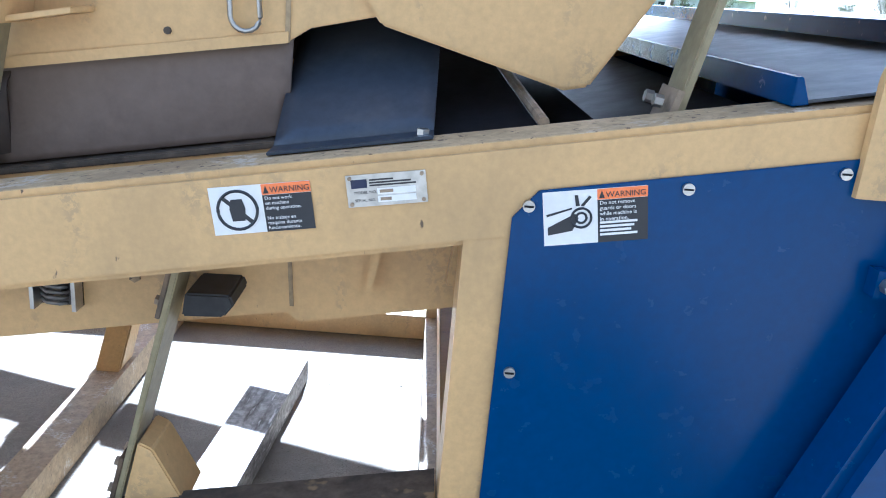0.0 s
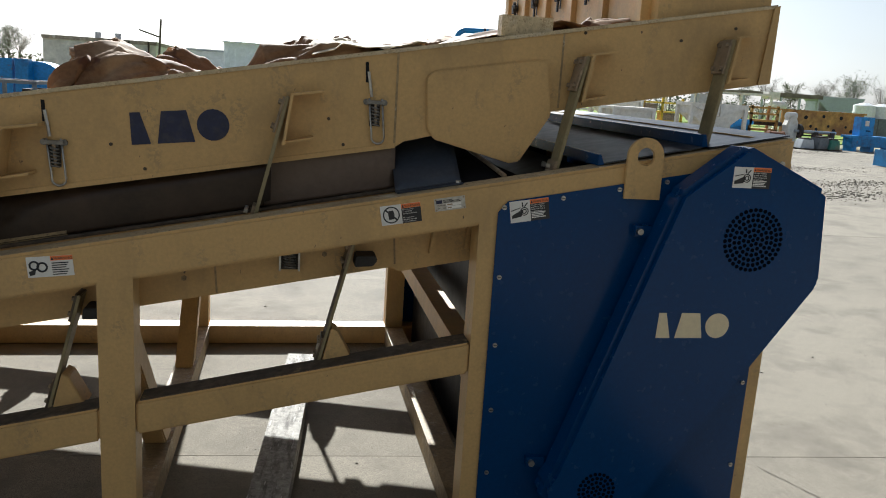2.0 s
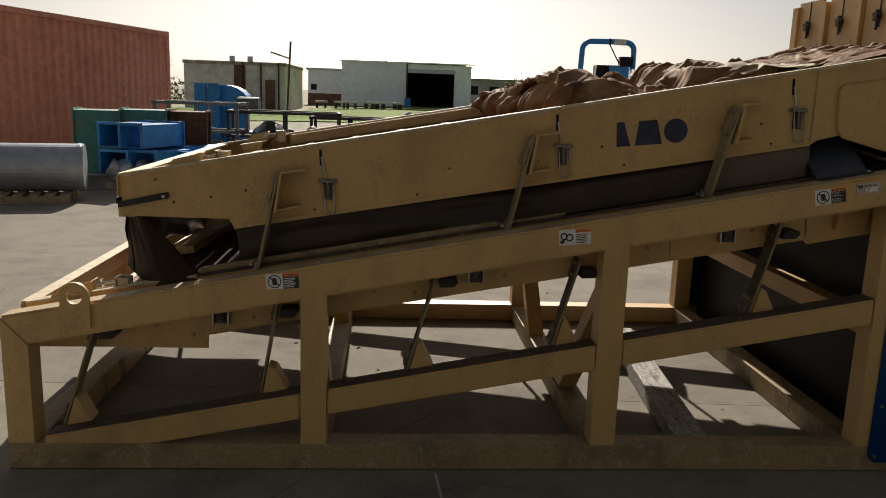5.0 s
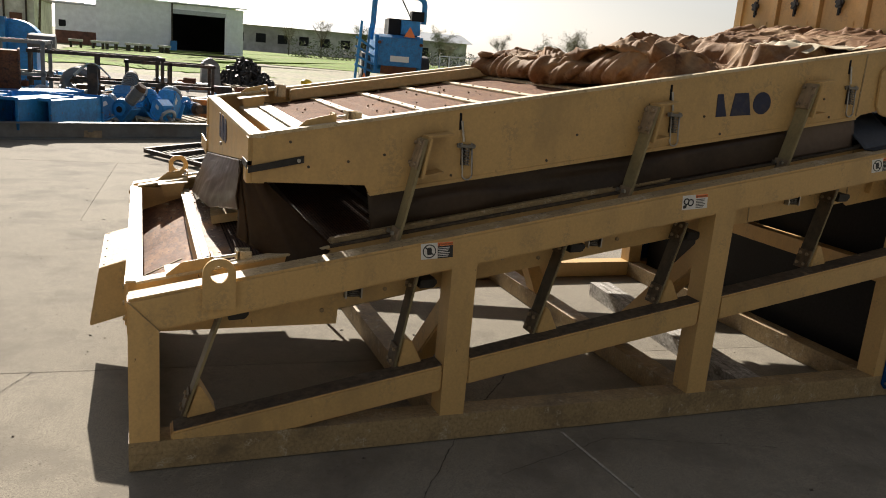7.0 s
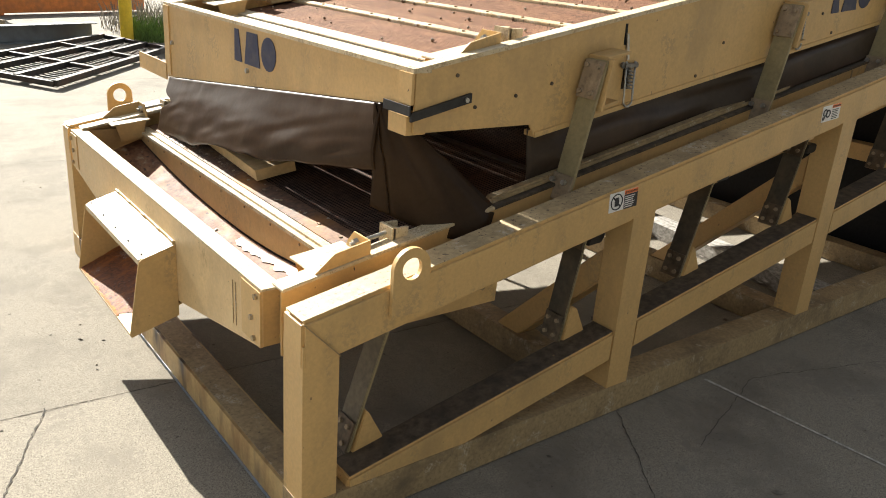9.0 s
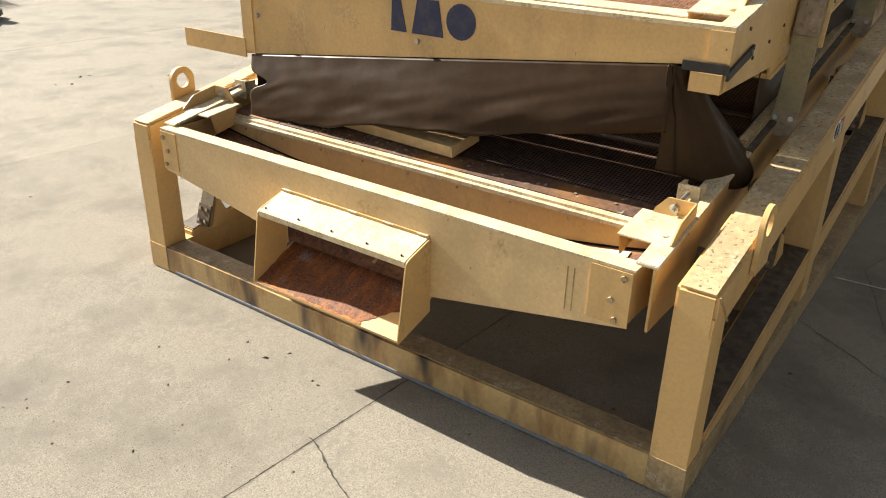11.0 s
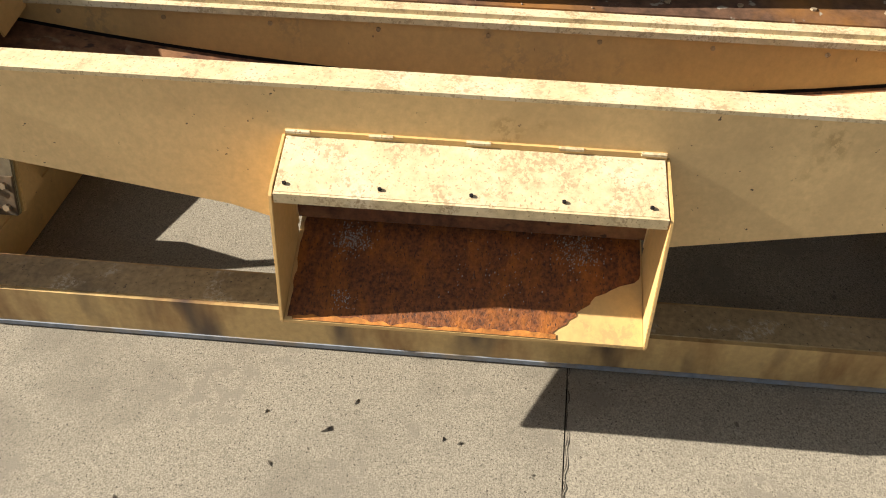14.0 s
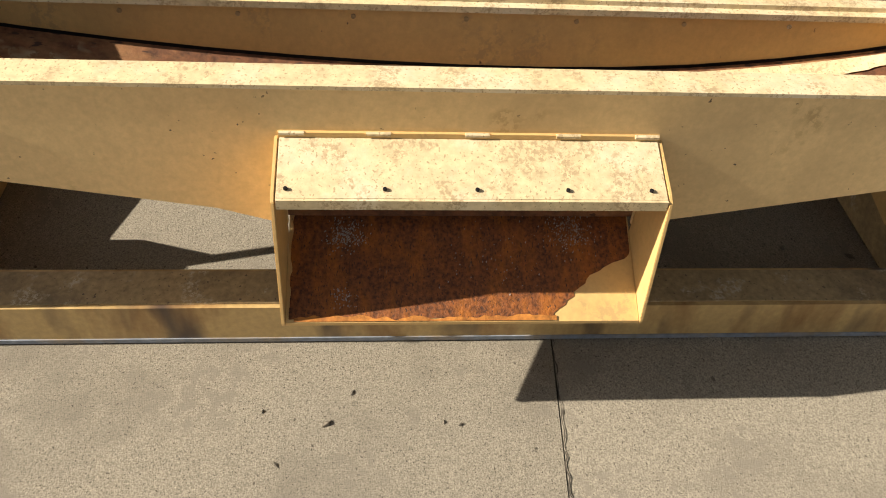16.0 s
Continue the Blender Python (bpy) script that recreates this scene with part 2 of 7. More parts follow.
def thing(name, label, category, at=(0, 0, 0), group="", kind=""):
    ob = new(name)
    ob.empty_display_size = 0.1
    ob.location = at
    return tagged(ob, label, category, group, kind)


def soften(bm, r, seg=2):
    if r > 0:
        es = [e for e in bm.edges if len(e.link_faces) == 2 and e.calc_face_angle(0) > 0.5]
        bmesh.ops.bevel(bm, geom=es, offset=r, segments=seg, affect="EDGES", clamp_overlap=True)
    return bm


def hull8(bm, pts):
    """A six-sided block from its eight corners: four of the bottom, then four of the top."""
    v = [bm.verts.new(p) for p in pts]
    for f in ((3, 2, 1, 0), (4, 5, 6, 7), (0, 1, 5, 4), (1, 2, 6, 5), (2, 3, 7, 6), (3, 0, 4, 7)):
        bm.faces.new([v[i] for i in f])
    return bm


def box(x0, x1, y0, y1, z0, z1, r=0.0, bm=None):
    b = bmesh.new()
    hull8(b, [(x0, y0, z0), (x1, y0, z0), (x1, y1, z0), (x0, y1, z0), (x0, y0, z1), (x1, y0, z1), (x1, y1, z1), (x0, y1, z1)])
    soften(b, r)
    return merge(bm, b)


def merge(bm, b):
    if bm is None:
        return b
    me = bpy.data.meshes.new("tmp")
    b.to_mesh(me)
    b.free()
    bm.from_mesh(me)
    bpy.data.meshes.remove(me)
    return bm


def prism(pts, axis, a, b, r=0.0, bm=None):
    """A flat outline pushed through from a to b along an axis: outline in (x, z) for y, (y, z) for x, (x, y) for z."""
    def at(p, d):
        return {"y": (p[0], d, p[1]), "x": (d, p[0], p[1]), "z": (p[0], p[1], d)}[axis]
    m = bmesh.new()
    lo, hi = [m.verts.new(at(p, a)) for p in pts], [m.verts.new(at(p, b)) for p in pts]
    n = len(pts)
    m.faces.new(lo)
    m.faces.new(hi[::-1])
    for i in range(n):
        m.faces.new((lo[i], hi[i], hi[(i + 1) % n], lo[(i + 1) % n]))
    bmesh.ops.recalc_face_normals(m, faces=m.faces)
    soften(m, r)
    return merge(bm, m)


def rod(p, q, r, n=12, r2=None, bm=None):
    m = bmesh.new()
    p, q = Vector(p), Vector(q)
    d = q - p
    bmesh.ops.create_cone(m, cap_ends=True, segments=n, radius1=r, radius2=r if r2 is None else r2, depth=d.length)
    bmesh.ops.transform(m, matrix=Matrix.Translation((p + q) / 2) @ d.to_track_quat("Z", "Y").to_matrix().to_4x4(), verts=m.verts)
    return merge(bm, m)


def strut(p, q, w, h, up=(0, 0, 1), r=0.0, bm=None):
    """A square bar from p to q, w wide across and h along up."""
    p, q = Vector(p), Vector(q)
    d = (q - p).normalized()
    s = d.cross(Vector(up)).normalized()
    u = s.cross(d)
    m = bmesh.new()
    hull8(m, [e + s * i * w / 2 + u * j * h / 2 for j in (-1, 1) for e, i in ((p, -1), (q, -1), (q, 1), (p, 1))])
    bmesh.ops.recalc_face_normals(m, faces=m.faces)
    soften(m, r)
    return merge(bm, m)


def path_tube(pts, r, n=8, bm=None, closed=False):
    m = bmesh.new()
    pts = [Vector(p) for p in pts]
    k = len(pts)
    rings = []
    for i, p in enumerate(pts):
        a, b = (pts[i - 1], pts[(i + 1) % k]) if closed else (pts[max(0, i - 1)], pts[min(k - 1, i + 1)])
        q = (b - a).to_track_quat("Z", "Y").to_matrix()
        rings.append([m.verts.new(p + q @ Vector((r * math.cos(j * math.tau / n), r * math.sin(j * math.tau / n), 0))) for j in range(n)])
    for i in range(k if closed else k - 1):
        a, b = rings[i], rings[(i + 1) % k]
        for j in range(n):
            m.faces.new((a[j], a[(j + 1) % n], b[(j + 1) % n], b[j]))
    if not closed:
        m.faces.new(rings[0][::-1])
        m.faces.new(rings[-1])
    return merge(bm, m)


def sheet(f, nu, nv, thick=0.004):
    """A cloth or thin sheet: f(u, v) for u and v from 0 to 1, with a back face thick behind."""
    m = bmesh.new()
    g = [[m.verts.new(f(i / nu, j / nv)) for j in range(nv + 1)] for i in range(nu + 1)]
    for i in range(nu):
        for j in range(nv):
            m.faces.new((g[i][j], g[i + 1][j], g[i + 1][j + 1], g[i][j + 1]))
    m.normal_update()
    bmesh.ops.solidify(m, geom=m.faces[:], thickness=thick)
    return m


def disc(c, r, axis, depth, n=20, bm=None):
    c = Vector(c)
    a = {"x": Vector((1, 0, 0)), "y": Vector((0, 1, 0)), "z": Vector((0, 0, 1))}[axis]
    return rod(c, c + a * depth, r, n, bm=bm)


def text(words, size, x, y, z, mat, parent, name="lettering", slope=0.0, space=1.0):
    """Words standing on a wall that faces -y, their first baseline at (x, z)."""
    cu = bpy.data.curves.new(name, "FONT")
    cu.body, cu.size, cu.extrude, cu.space_line, cu.resolution_u = words, size, 0.0003, space, 2
    tmp = bpy.data.objects.new(name, cu)
    me = bpy.data.meshes.new_from_object(tmp)
    bpy.data.objects.remove(tmp)
    me.materials.clear()
    me.materials.append(mat)
    me.transform(Matrix.Translation((x, y, z)) @ Matrix.Rotation(-slope, 4, "Y") @ Matrix.Rotation(radians(90), 4, "X"))
    ob = new(name, me)
    ob.parent = parent
    return ob


def arc(cx, cz, r, a0, a1, n):
    return [(cx + r * math.cos(radians(a0 + (a1 - a0) * i / n)), cz + r * math.sin(radians(a0 + (a1 - a0) * i / n))) for i in range(n + 1)]


def wob(x, y, s=1.0, k=0):
    return noise.noise(Vector((x * s, y * s, 7.3 + k * 3.1)))


# ---- the machine: main lines ----
L, W, T = 4.615, 2.335, 0.107
PITCH = math.atan(0.185)


def beam_top(x):
    return 0.636 + 0.186 * x


def deck_top(x):
    return 1.100 + 0.182 * x


def deck_low(x):
    return 0.822 + 0.172 * x


def shoe_low(x):
    return 0.370 + 0.186 * x


def shoe_top(x):
    return 0.638 + 0.184 * x


def upper_screen(x):
    return 1.022 + 0.182 * x


def lower_screen(x):
    return 0.632 + 0.180 * (x - 0.285)


# ---- an unseen dark wall, added behind the walkway to block sky light ----
wall_paint = material("dark_wall_sheet", (0.045, 0.046, 0.042), 0.8, 0, 0.15, 6, (0.07, 0.065, 0.055), 0.8, 0.4, 0.1)
wall_south = thing("wall_south", "unseen plain dark wall added to block sky light", "wall", kind="structure")
part("wall_face", box(-3.5, 16.0, -7.6, -7.3, -0.05, 8.0), wall_paint, wall_south)
for i in range(14):
    part("wall_rib", box(-3.3 + 1.45 * i, -3.22 + 1.45 * i, -7.3, -7.26, 0.0, 8.0), wall_paint, wall_south)


# ---- ground ----
def build_ground():
    m = bmesh.new()
    nx, ny = 60, 60
    def far(t):
        return math.copysign(abs(t) ** 2.6, t)
    g = [[None] * (ny + 1) for _ in range(nx + 1)]
    for i in range(nx + 1):
        for j in range(ny + 1):
            x, y = 1400 * far(2 * i / nx - 1), 1400 * far(2 * j / ny - 1)
            g[i][j] = m.verts.new((x, y, -0.06))
    for i in range(nx):
        for j in range(ny):
            m.faces.new((g[i][j], g[i + 1][j], g[i + 1][j + 1], g[i][j + 1]))
    ob = part("ground", m, yard_ground)
    tagged(ob, "dusty gravel and short grass ground of an open yard", "ground", kind="structure")


yard_ground = material("gravel_and_grass", (0.22, 0.20, 0.12), 0.95, 0, 0.3, 3.0, (0.13, 0.17, 0.045), 0.12, 0.6, 0.2)
build_ground()

SLAB_TURN = -0.065
pavement = thing("pavement", "worn grey concrete yard slabs with open joints", "pavement", kind="structure")


def build_slabs():
    """Concrete slabs, laid in courses about 3.1 m deep with 5 m long slabs."""
    rng = random.Random(4)
    g = 0.0030
    for c in range(-4, 10):
        y0, y1 = 0.945 + 3.13 * (c - 1), 0.945 + 3.13 * c
        off = rng.uniform(0, 5.0)
        for k in range(-5, 9):
            x0, x1 = (k - 0.5) * 5.8 + (off if c not in (0, 1) else 1.4), (k + 0.5) * 5.8 + (off if c not in (0, 1) else 1.4)
            lift = rng.uniform(-0.0015, 0.0) if abs(k) < 3 else rng.uniform(-0.004, 0.0)
            b = box(x0 + g / 2, x1 - g / 2, y0 + g / 2, y1 - g / 2, -0.055, lift, 0.0012)
            bmesh.ops.transform(b, matrix=Matrix.Rotation(math.atan(SLAB_TURN), 4, "Z"), verts=b.verts)
            part("slab", b, concrete, pavement)
    bed = box(-28, 46, -13, 29, -0.058, -0.012)
    part("joint_bed", bed, joint_dirt, pavement, "dark dirt in the slab joints")


build_slabs()


def crack(pts, w, seed, amp=0.008):
    """A wandering crack: a narrow, uneven ribbon of dirt."""
    rng = random.Random(seed)
    m = bmesh.new()
    rows = []
    for (x0, y0), (x1, y1) in zip(pts, pts[1:]):
        n = max(2, int(math.hypot(x1 - x0, y1 - y0) / 0.014))
        d = Vector((y0 - y1, x1 - x0)).normalized()
        for i in range(n):
            t = i / n
            o = rng.uniform(-0.0035, 0.0035) + amp * noise.noise(Vector((x0 + (x1 - x0) * t, y0 + (y1 - y0) * t, seed)) * 9)
            ww = w * rng.uniform(0.2, 1.6)
            x, y = x0 + (x1 - x0) * t + d.x * o, y0 + (y1 - y0) * t + d.y * o
            rows.append((m.verts.new((x - d.x * ww, y - d.y * ww, 0.0012)), m.verts.new((x + d.x * ww, y + d.y * ww, 0.0012))))
    for a, b in zip(rows, rows[1:]):
        m.faces.new((a[0], b[0], b[1], a[1]))
    return part("crack", m, joint_dirt, pavement)


crack([(-0.41, 0.985), (-0.56, 0.67), (-0.75, 0.2), (-0.8, -0.6)], 0.0022, 1)
crack([(-2.6, 1.112), (-1.4, 1.036), (-0.7, 0.990), (-0.41, 0.972), (-0.01, 0.946), (0.6, 0.906), (1.5, 0.848)], 0.0011, 2, 0.002)
crack([(1.2, 0.15), (1.53, 0.34), (1.75, 0.6)], 0.003, 3)
crack([(1.24, 0.0), (1.16, -0.12), (0.955, -0.40), (0.9, -0.9)], 0.0018, 4)
part("scrape", prism([(1.712, -0.03), (1.724, -0.03), (1.772, -0.72), (1.762, -0.72)], "z", 0.0004, 0.0020), scrape_white, pavement, "pale scrape on the concrete")
crack([(2.6, -0.35), (1.9, -0.12), (1.3, -0.3)], 0.0010, 5)
crack([(5.04, 0.52), (5.2, 0.1), (4.9, -0.5)], 0.002, 6)


def build_grit():
    """Small chips, leaves and stones lying about on the slabs."""
    rng = random.Random(11)
    m = bmesh.new()
    for i in range(2200):
        x, y = rng.uniform(-3.0, 9.0), rng.uniform(-3.2, 6.5)
        s = rng.uniform(0.0015, 0.0050) if rng.random() < 0.93 else rng.uniform(0.006, 0.012)
        c, d = math.cos(rng.uniform(0, 6.28)), math.sin(rng.uniform(0, 6.28))
        a, b = s * rng.uniform(0.8, 2.2), s
        pts = [(x + a * c, y + a * d, 0.0003), (x - b * d, y + b * c, 0.0003), (x - a * c, y - a * d, 0.0003), (x + b * d, y - b * c, 0.0003)]
        base = [m.verts.new(p) for p in pts]
        tip = m.verts.new((x + rng.uniform(-0.3, 0.3) * s, y + rng.uniform(-0.3, 0.3) * s, 0.0006 + s * rng.uniform(0.3, 0.8)))
        for k in range(4):
            m.faces.new((base[k], base[(k + 1) % 4], tip))
    ob = part("grit", m, grit_mat)
    tagged(ob, "dark chips and small stones scattered on concrete", "grit", kind="stuff")


build_grit()


def build_gravel():
    """Loose dark gravel in uneven drifts over the worn slabs before the stored machines."""
    rng = random.Random(21)
    m = bmesh.new()
    for cx, cy, dx, dy, sx, n in ((15.8, 16.6, 1.0, 0.32, 1.6, 700), (13.6, 11.2, 1.0, 0.20, 1.5, 800), (15.6, 13.4, 1.0, 0.25, 1.5, 800), (20.0, 23.6, 1.0, 0.45, 2.2, 500)):
        for _ in range(n):
            k = rng.gauss(0, sx)
            x, y = cx + dx * k + rng.gauss(0, 0.25), cy + dy * k + rng.gauss(0, 0.35) + 0.3 * math.sin(2 * k)
            s = rng.uniform(0.008, 0.028)
            base = [m.verts.new((x + s * rng.uniform(0.7, 1.6) * c, y + s * rng.uniform(0.7, 1.6) * d, 0.0005)) for c, d in ((1, 0), (0, 1), (-1, 0), (0, -1))]
            tip = m.verts.new((x, y, 0.001 + 0.6 * s))
            for i in range(4):
                m.faces.new((base[i], base[(i + 1) % 4], tip))
    tagged(part("gravel", m, grit_mat), "loose dark gravel drifted over worn concrete", "gravel", kind="stuff")


build_gravel()
# ---- the screening machine ----
machine = thing("screening_machine", "tan and blue screening machine with sloping decks on tube frame", "machine")


def sloped(x0, x1, top, thick, y0, y1, r=0.008):
    """A tube that climbs along x, its ends cut upright."""
    return prism([(x0, top(x0) - thick), (x1, top(x1) - thick), (x1, top(x1)), (x0, top(x0))], "y", y0, y1, r)


def brace_line(x):
    return 0.112 + 0.185 * x


POSTS = ((0.0, 0.105), (1.160, 1.268), (2.368, 2.476), (3.530, 3.640), (4.508, L))
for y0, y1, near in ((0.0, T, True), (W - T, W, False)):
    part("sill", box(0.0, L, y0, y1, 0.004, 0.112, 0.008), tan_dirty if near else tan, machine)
    part("top_beam", sloped(0.0, L, beam_top, 0.131, y0, y1, 0.009), tan, machine)
    # scuffed skin on the upper face of the beam
    part("beam_wear", prism([(0.004, beam_top(0.004)), (L - 0.004, beam_top(L - 0.004)), (L - 0.004, beam_top(L - 0.004) + 0.0012), (0.004, beam_top(0.004) + 0.0012)], "y", y0 + 0.010, y1 - 0.010), beam_dust, machine, "dusty scuffed upper face of the beam")
    for a, b in POSTS:
        part("post", box(a + 0.002, b - 0.002, y0 + 0.002, y1 - 0.002, 0.108, beam_top(a) - 0.065, 0.008), tan, machine)
    for (a, b), (c, d) in zip(POSTS[:3], POSTS[1:4]):
        a0 = max(b, 0.14)
        part("brace", sloped(a0, c, brace_line, 0.108, y0 + 0.003, y1 - 0.003, 0.007), tan, machine)
        part("brace_grime", prism([(a0 + 0.01, brace_line(a0 + 0.01)), (c - 0.003, brace_line(c - 0.003)), (c - 0.003, brace_line(c) + 0.003), (a0 + 0.01, brace_line(a0 + 0.01) + 0.003)], "y", y0 + 0.010, y1 - 0.010), grime, machine, "dark grime on the brace")
# weld seams at the mitred corner
for p, q in (((0.0, -0.002, beam_top(0)), (0.105, -0.002, beam_top(0.105) - 0.131)), ((0.003, -0.002, 0.006), (0.105, -0.002, 0.112))):
    part("weld_seam", strut(p, q, 0.003, 0.005, (0, 1, 0)), tan_dirty, machine)
part("end_sill", box(0.002, T, T, W - T, 0.004, 0.110, 0.008), scorched, machine, "scorched and scuffed end sill")
part("sill_foot", box(-0.001, 0.004, T + 0.05, W - T - 0.05, 0.004, 0.015, 0.001), grey_foot, machine, "blue-grey painted lower edge")
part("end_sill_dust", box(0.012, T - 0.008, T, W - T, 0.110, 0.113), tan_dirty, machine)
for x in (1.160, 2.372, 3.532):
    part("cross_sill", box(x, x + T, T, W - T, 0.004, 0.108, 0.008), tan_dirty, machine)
part("end_sill", box(L - T, L, T, W - T, 0.004, 0.110, 0.008), tan, machine)
part("cross_beam", box(3.545, 3.635, T, W - T, 0.585, 0.672, 0.008), tan, machine)
# knee braces from the inner face of the posts down to the cross sills
for x, reach in ((1.214, 0.595), (2.422, 0.803)):
    for side in (1, -1):
        knee = [(T, reach), (T, reach - 0.125), (T + reach - 0.233, 0.108), (T + reach - 0.108, 0.108)]
        part("knee_brace", prism([(y if side > 0 else W - y, z) for y, z in knee], "x", x - 0.044, x + 0.044, 0.006), tan, machine)
part("cross_beam", box(L - T, L, T, W - T, beam_top(L) - 0.13, beam_top(L) - 0.005, 0.008), tan, machine)


# lifting lugs: plate with an eye
def lug(x, y, z0, z1, w=0.112, t=0.014):
    m = bmesh.new()
    r, h = w / 2, 0.030
    zc = z1 - r
    n = 24
    outer = [(x + r * math.cos(a), zc + r * math.sin(a)) for a in [math.pi * i / n for i in range(n + 1)]] + [(x - r, z0), (x + r, z0)]
    hole = [(x + h * math.cos(math.tau * i / 24), zc + h * math.sin(math.tau * i / 24)) for i in range(24)]
    for d in (y, y + t):
        vo, vh = [m.verts.new((a, d, b)) for a, b in outer], [m.verts.new((a, d, b)) for a, b in hole]
        es = [m.edges.new((v[i], v[(i + 1) % len(v)])) for v in (vo, vh) for i in range(len(v))]
        bmesh.ops.triangle_fill(m, use_beauty=True, edges=es)
    m.verts.ensure_lookup_table()
    k, o = len(outer), len(outer) + len(hole)
    for i in range(k):
        m.faces.new([m.verts[j] for j in (i, (i + 1) % k, o + (i + 1) % k, o + i)])
    for i in range(24):
        m.faces.new([m.verts[j] for j in (k + i, k + (i + 1) % 24, o + k + (i + 1) % 24, o + k + i)])
    return m


part("lifting_lug", lug(0.297, -0.016, 0.600, 0.782), tan, machine)
part("lifting_lug", lug(4.072, -0.016, 1.270, 1.472, 0.125), tan, machine)
part("lifting_lug", lug(0.262, W + 0.002, 0.600, 0.801), tan, machine)
part("lifting_lug", lug(4.072, W + 0.002, 1.270, 1.472, 0.125), tan, machine)

# ---- upper deck ----
def end_low(y):
    """Lower edge of the end plate, which falls towards the far side."""
    return 1.113 - 0.1185 * y


upper = part("upper_deck", prism([(0.424, 1.014), (0.850, 1.010), (0.872, deck_low(0.872)), (3.27, deck_low(3.27)), (3.30, 1.405), (3.80, 1.530), (4.565, 1.668),
                                  (4.590, deck_top(4.59)), (0.424, deck_top(0.424))], "y", 0.195, 0.203, 0.0015), tan, machine, "tan upper deck box")
part("deck_side", prism([(0.424, 0.872), (0.850, 0.930), (0.872, deck_low(0.872)), (3.80, deck_low(3.8) + 0.03), (4.565, 1.668),
                         (4.590, deck_top(4.59)), (0.424, deck_top(0.424))], "y", 2.097, 2.105, 0.0015), tan, upper)
for y0, y1 in ((0.189, 0.240), (2.060, 2.111)):
    part("deck_rail", prism([(0.424, deck_top(0.424) - 0.003), (4.600, deck_top(4.6) - 0.003), (4.600, deck_top(4.6) + 0.010), (0.424, deck_top(0.424) + 0.010)], "y", y0, y1, 0.002), tan_dusty, upper, "dusty folded upper flange")
    part("deck_flange", prism([(0.872, deck_low(0.872) - 0.002), (3.27, deck_low(3.27) - 0.002), (3.27, deck_low(3.27) + 0.014), (0.872, deck_low(0.872) + 0.014)], "y", y0 + 0.001, y1), tan, upper)
part("end_plate", prism([(0.197, end_low(0.197)), (2.103, end_low(2.103)), (2.103, deck_top(0.42)), (0.197, deck_top(0.42))], "x", 0.414, 0.424, 0.0015), tan, upper, "end plate, deeper at its far side")
part("end_block", box(0.406, 0.470, 0.2035, 0.290, 1.008, 1.060, 0.003), tan, upper)
part("end_flange", box(0.412, 0.470, 0.190, 2.110, deck_top(0.42) - 0.002, deck_top(0.42) + 0.010, 0.002), tan_dusty, upper)
part("corner_wrap", box(0.408, 0.4145, 0.189, 0.252, 1.092, deck_top(0.42) - 0.002, 0.001), tan, upper)
part("corner_wrap", box(0.408, 0.4145, 2.048, 2.111, 0.880, deck_top(0.42) - 0.002, 0.001), tan, upper)
# overlapping side panels and the access cover
part("side_seam", prism([(3.265, deck_low(3.27)), (3.272, deck_low(3.27)), (3.272, deck_top(3.27) - 0.003), (3.265, deck_top(3.27) - 0.003)], "y", 0.1925, 0.196), tan_dirty, upper)
part("side_seam", prism([(3.823, 1.545), (3.829, 1.546), (3.829, deck_top(3.82) - 0.003), (3.823, deck_top(3.82) - 0.003)], "y", 0.1925, 0.196), tan_dirty, upper)
cover_pts = [(3.375, 1.45), (3.400, 1.418), (3.665, 1.350), (3.700, 1.358), (3.795, 1.512), (3.800, 1.535), (3.775, 1.690), (3.755, 1.702), (3.385, 1.640), (3.363, 1.615)]
part("access_cover", prism(cover_pts, "y", 0.181, 0.1945, 0.004), tan, upper, "tan access cover with clipped corners")
part("deck_end_strip", prism([(4.560, 1.668), (4.606, 1.675), (4.606, deck_top(4.606) + 0.006), (4.585, deck_top(4.585))], "y", 0.186, 0.194), tan, upper)
# bolts on the side
BOLTS = [(0.56, 1.165), (0.63, 1.075), (0.78, 1.10), (0.92, 1.13)] + [(x, deck_low(x) + 0.03) for x in (1.2, 1.62, 2.48, 3.1)] + [(x, deck_low(x) + 0.12) for x in (1.75, 2.38, 3.05)]
BOLTS += [(3.9, 1.80), (4.25, 1.80), (4.45, 1.855)]
for x, z in BOLTS:
    part("bolt_head", disc((x, 0.191, z), 0.0055, "y", 0.006, 8), grime, upper)
# black strap round the corner
strap = prism([(0.410, 1.047), (0.611, 1.090), (0.611, 1.116), (0.410, 1.071)], "y", 0.186, 0.1945)
part("rubber_strap", strap, rubber, upper, "black rubber strap with a bolt")
part("rubber_strap", box(0.4035, 0.4075, 0.187, 0.315, 1.063, 1.089, 0.001), rubber, upper)
part("strap_bolt", disc((0.592, 0.181, 1.098), 0.007, "y", 0.006, 8), steel, upper)

# emblem on the sides: plain shapes in the maker's colours
def emblem(x, y, z, h, slope, mat, parent):
    def put(pts):
        c, s = math.cos(slope), math.sin(slope)
        return [(x + (a * c - b * s) * h, z + (a * s + b * c) * h) for a, b in pts]
    m = prism(put([(0, 0), (0.58, 0), (0.34, 1), (0.04, 1)]), "y", y - 0.002, y)
    prism(put([(0.78, 0), (0.98, 1), (1.74, 1), (1.92, 0)]), "y", y - 0.002, y, 0, m)
    prism(put(arc(2.52, 0.5, 0.5, 0, 345, 20)), "y", y - 0.002, y, 0, m)
    return part("emblem", m, mat, parent, "plain shapes of a maker's mark")


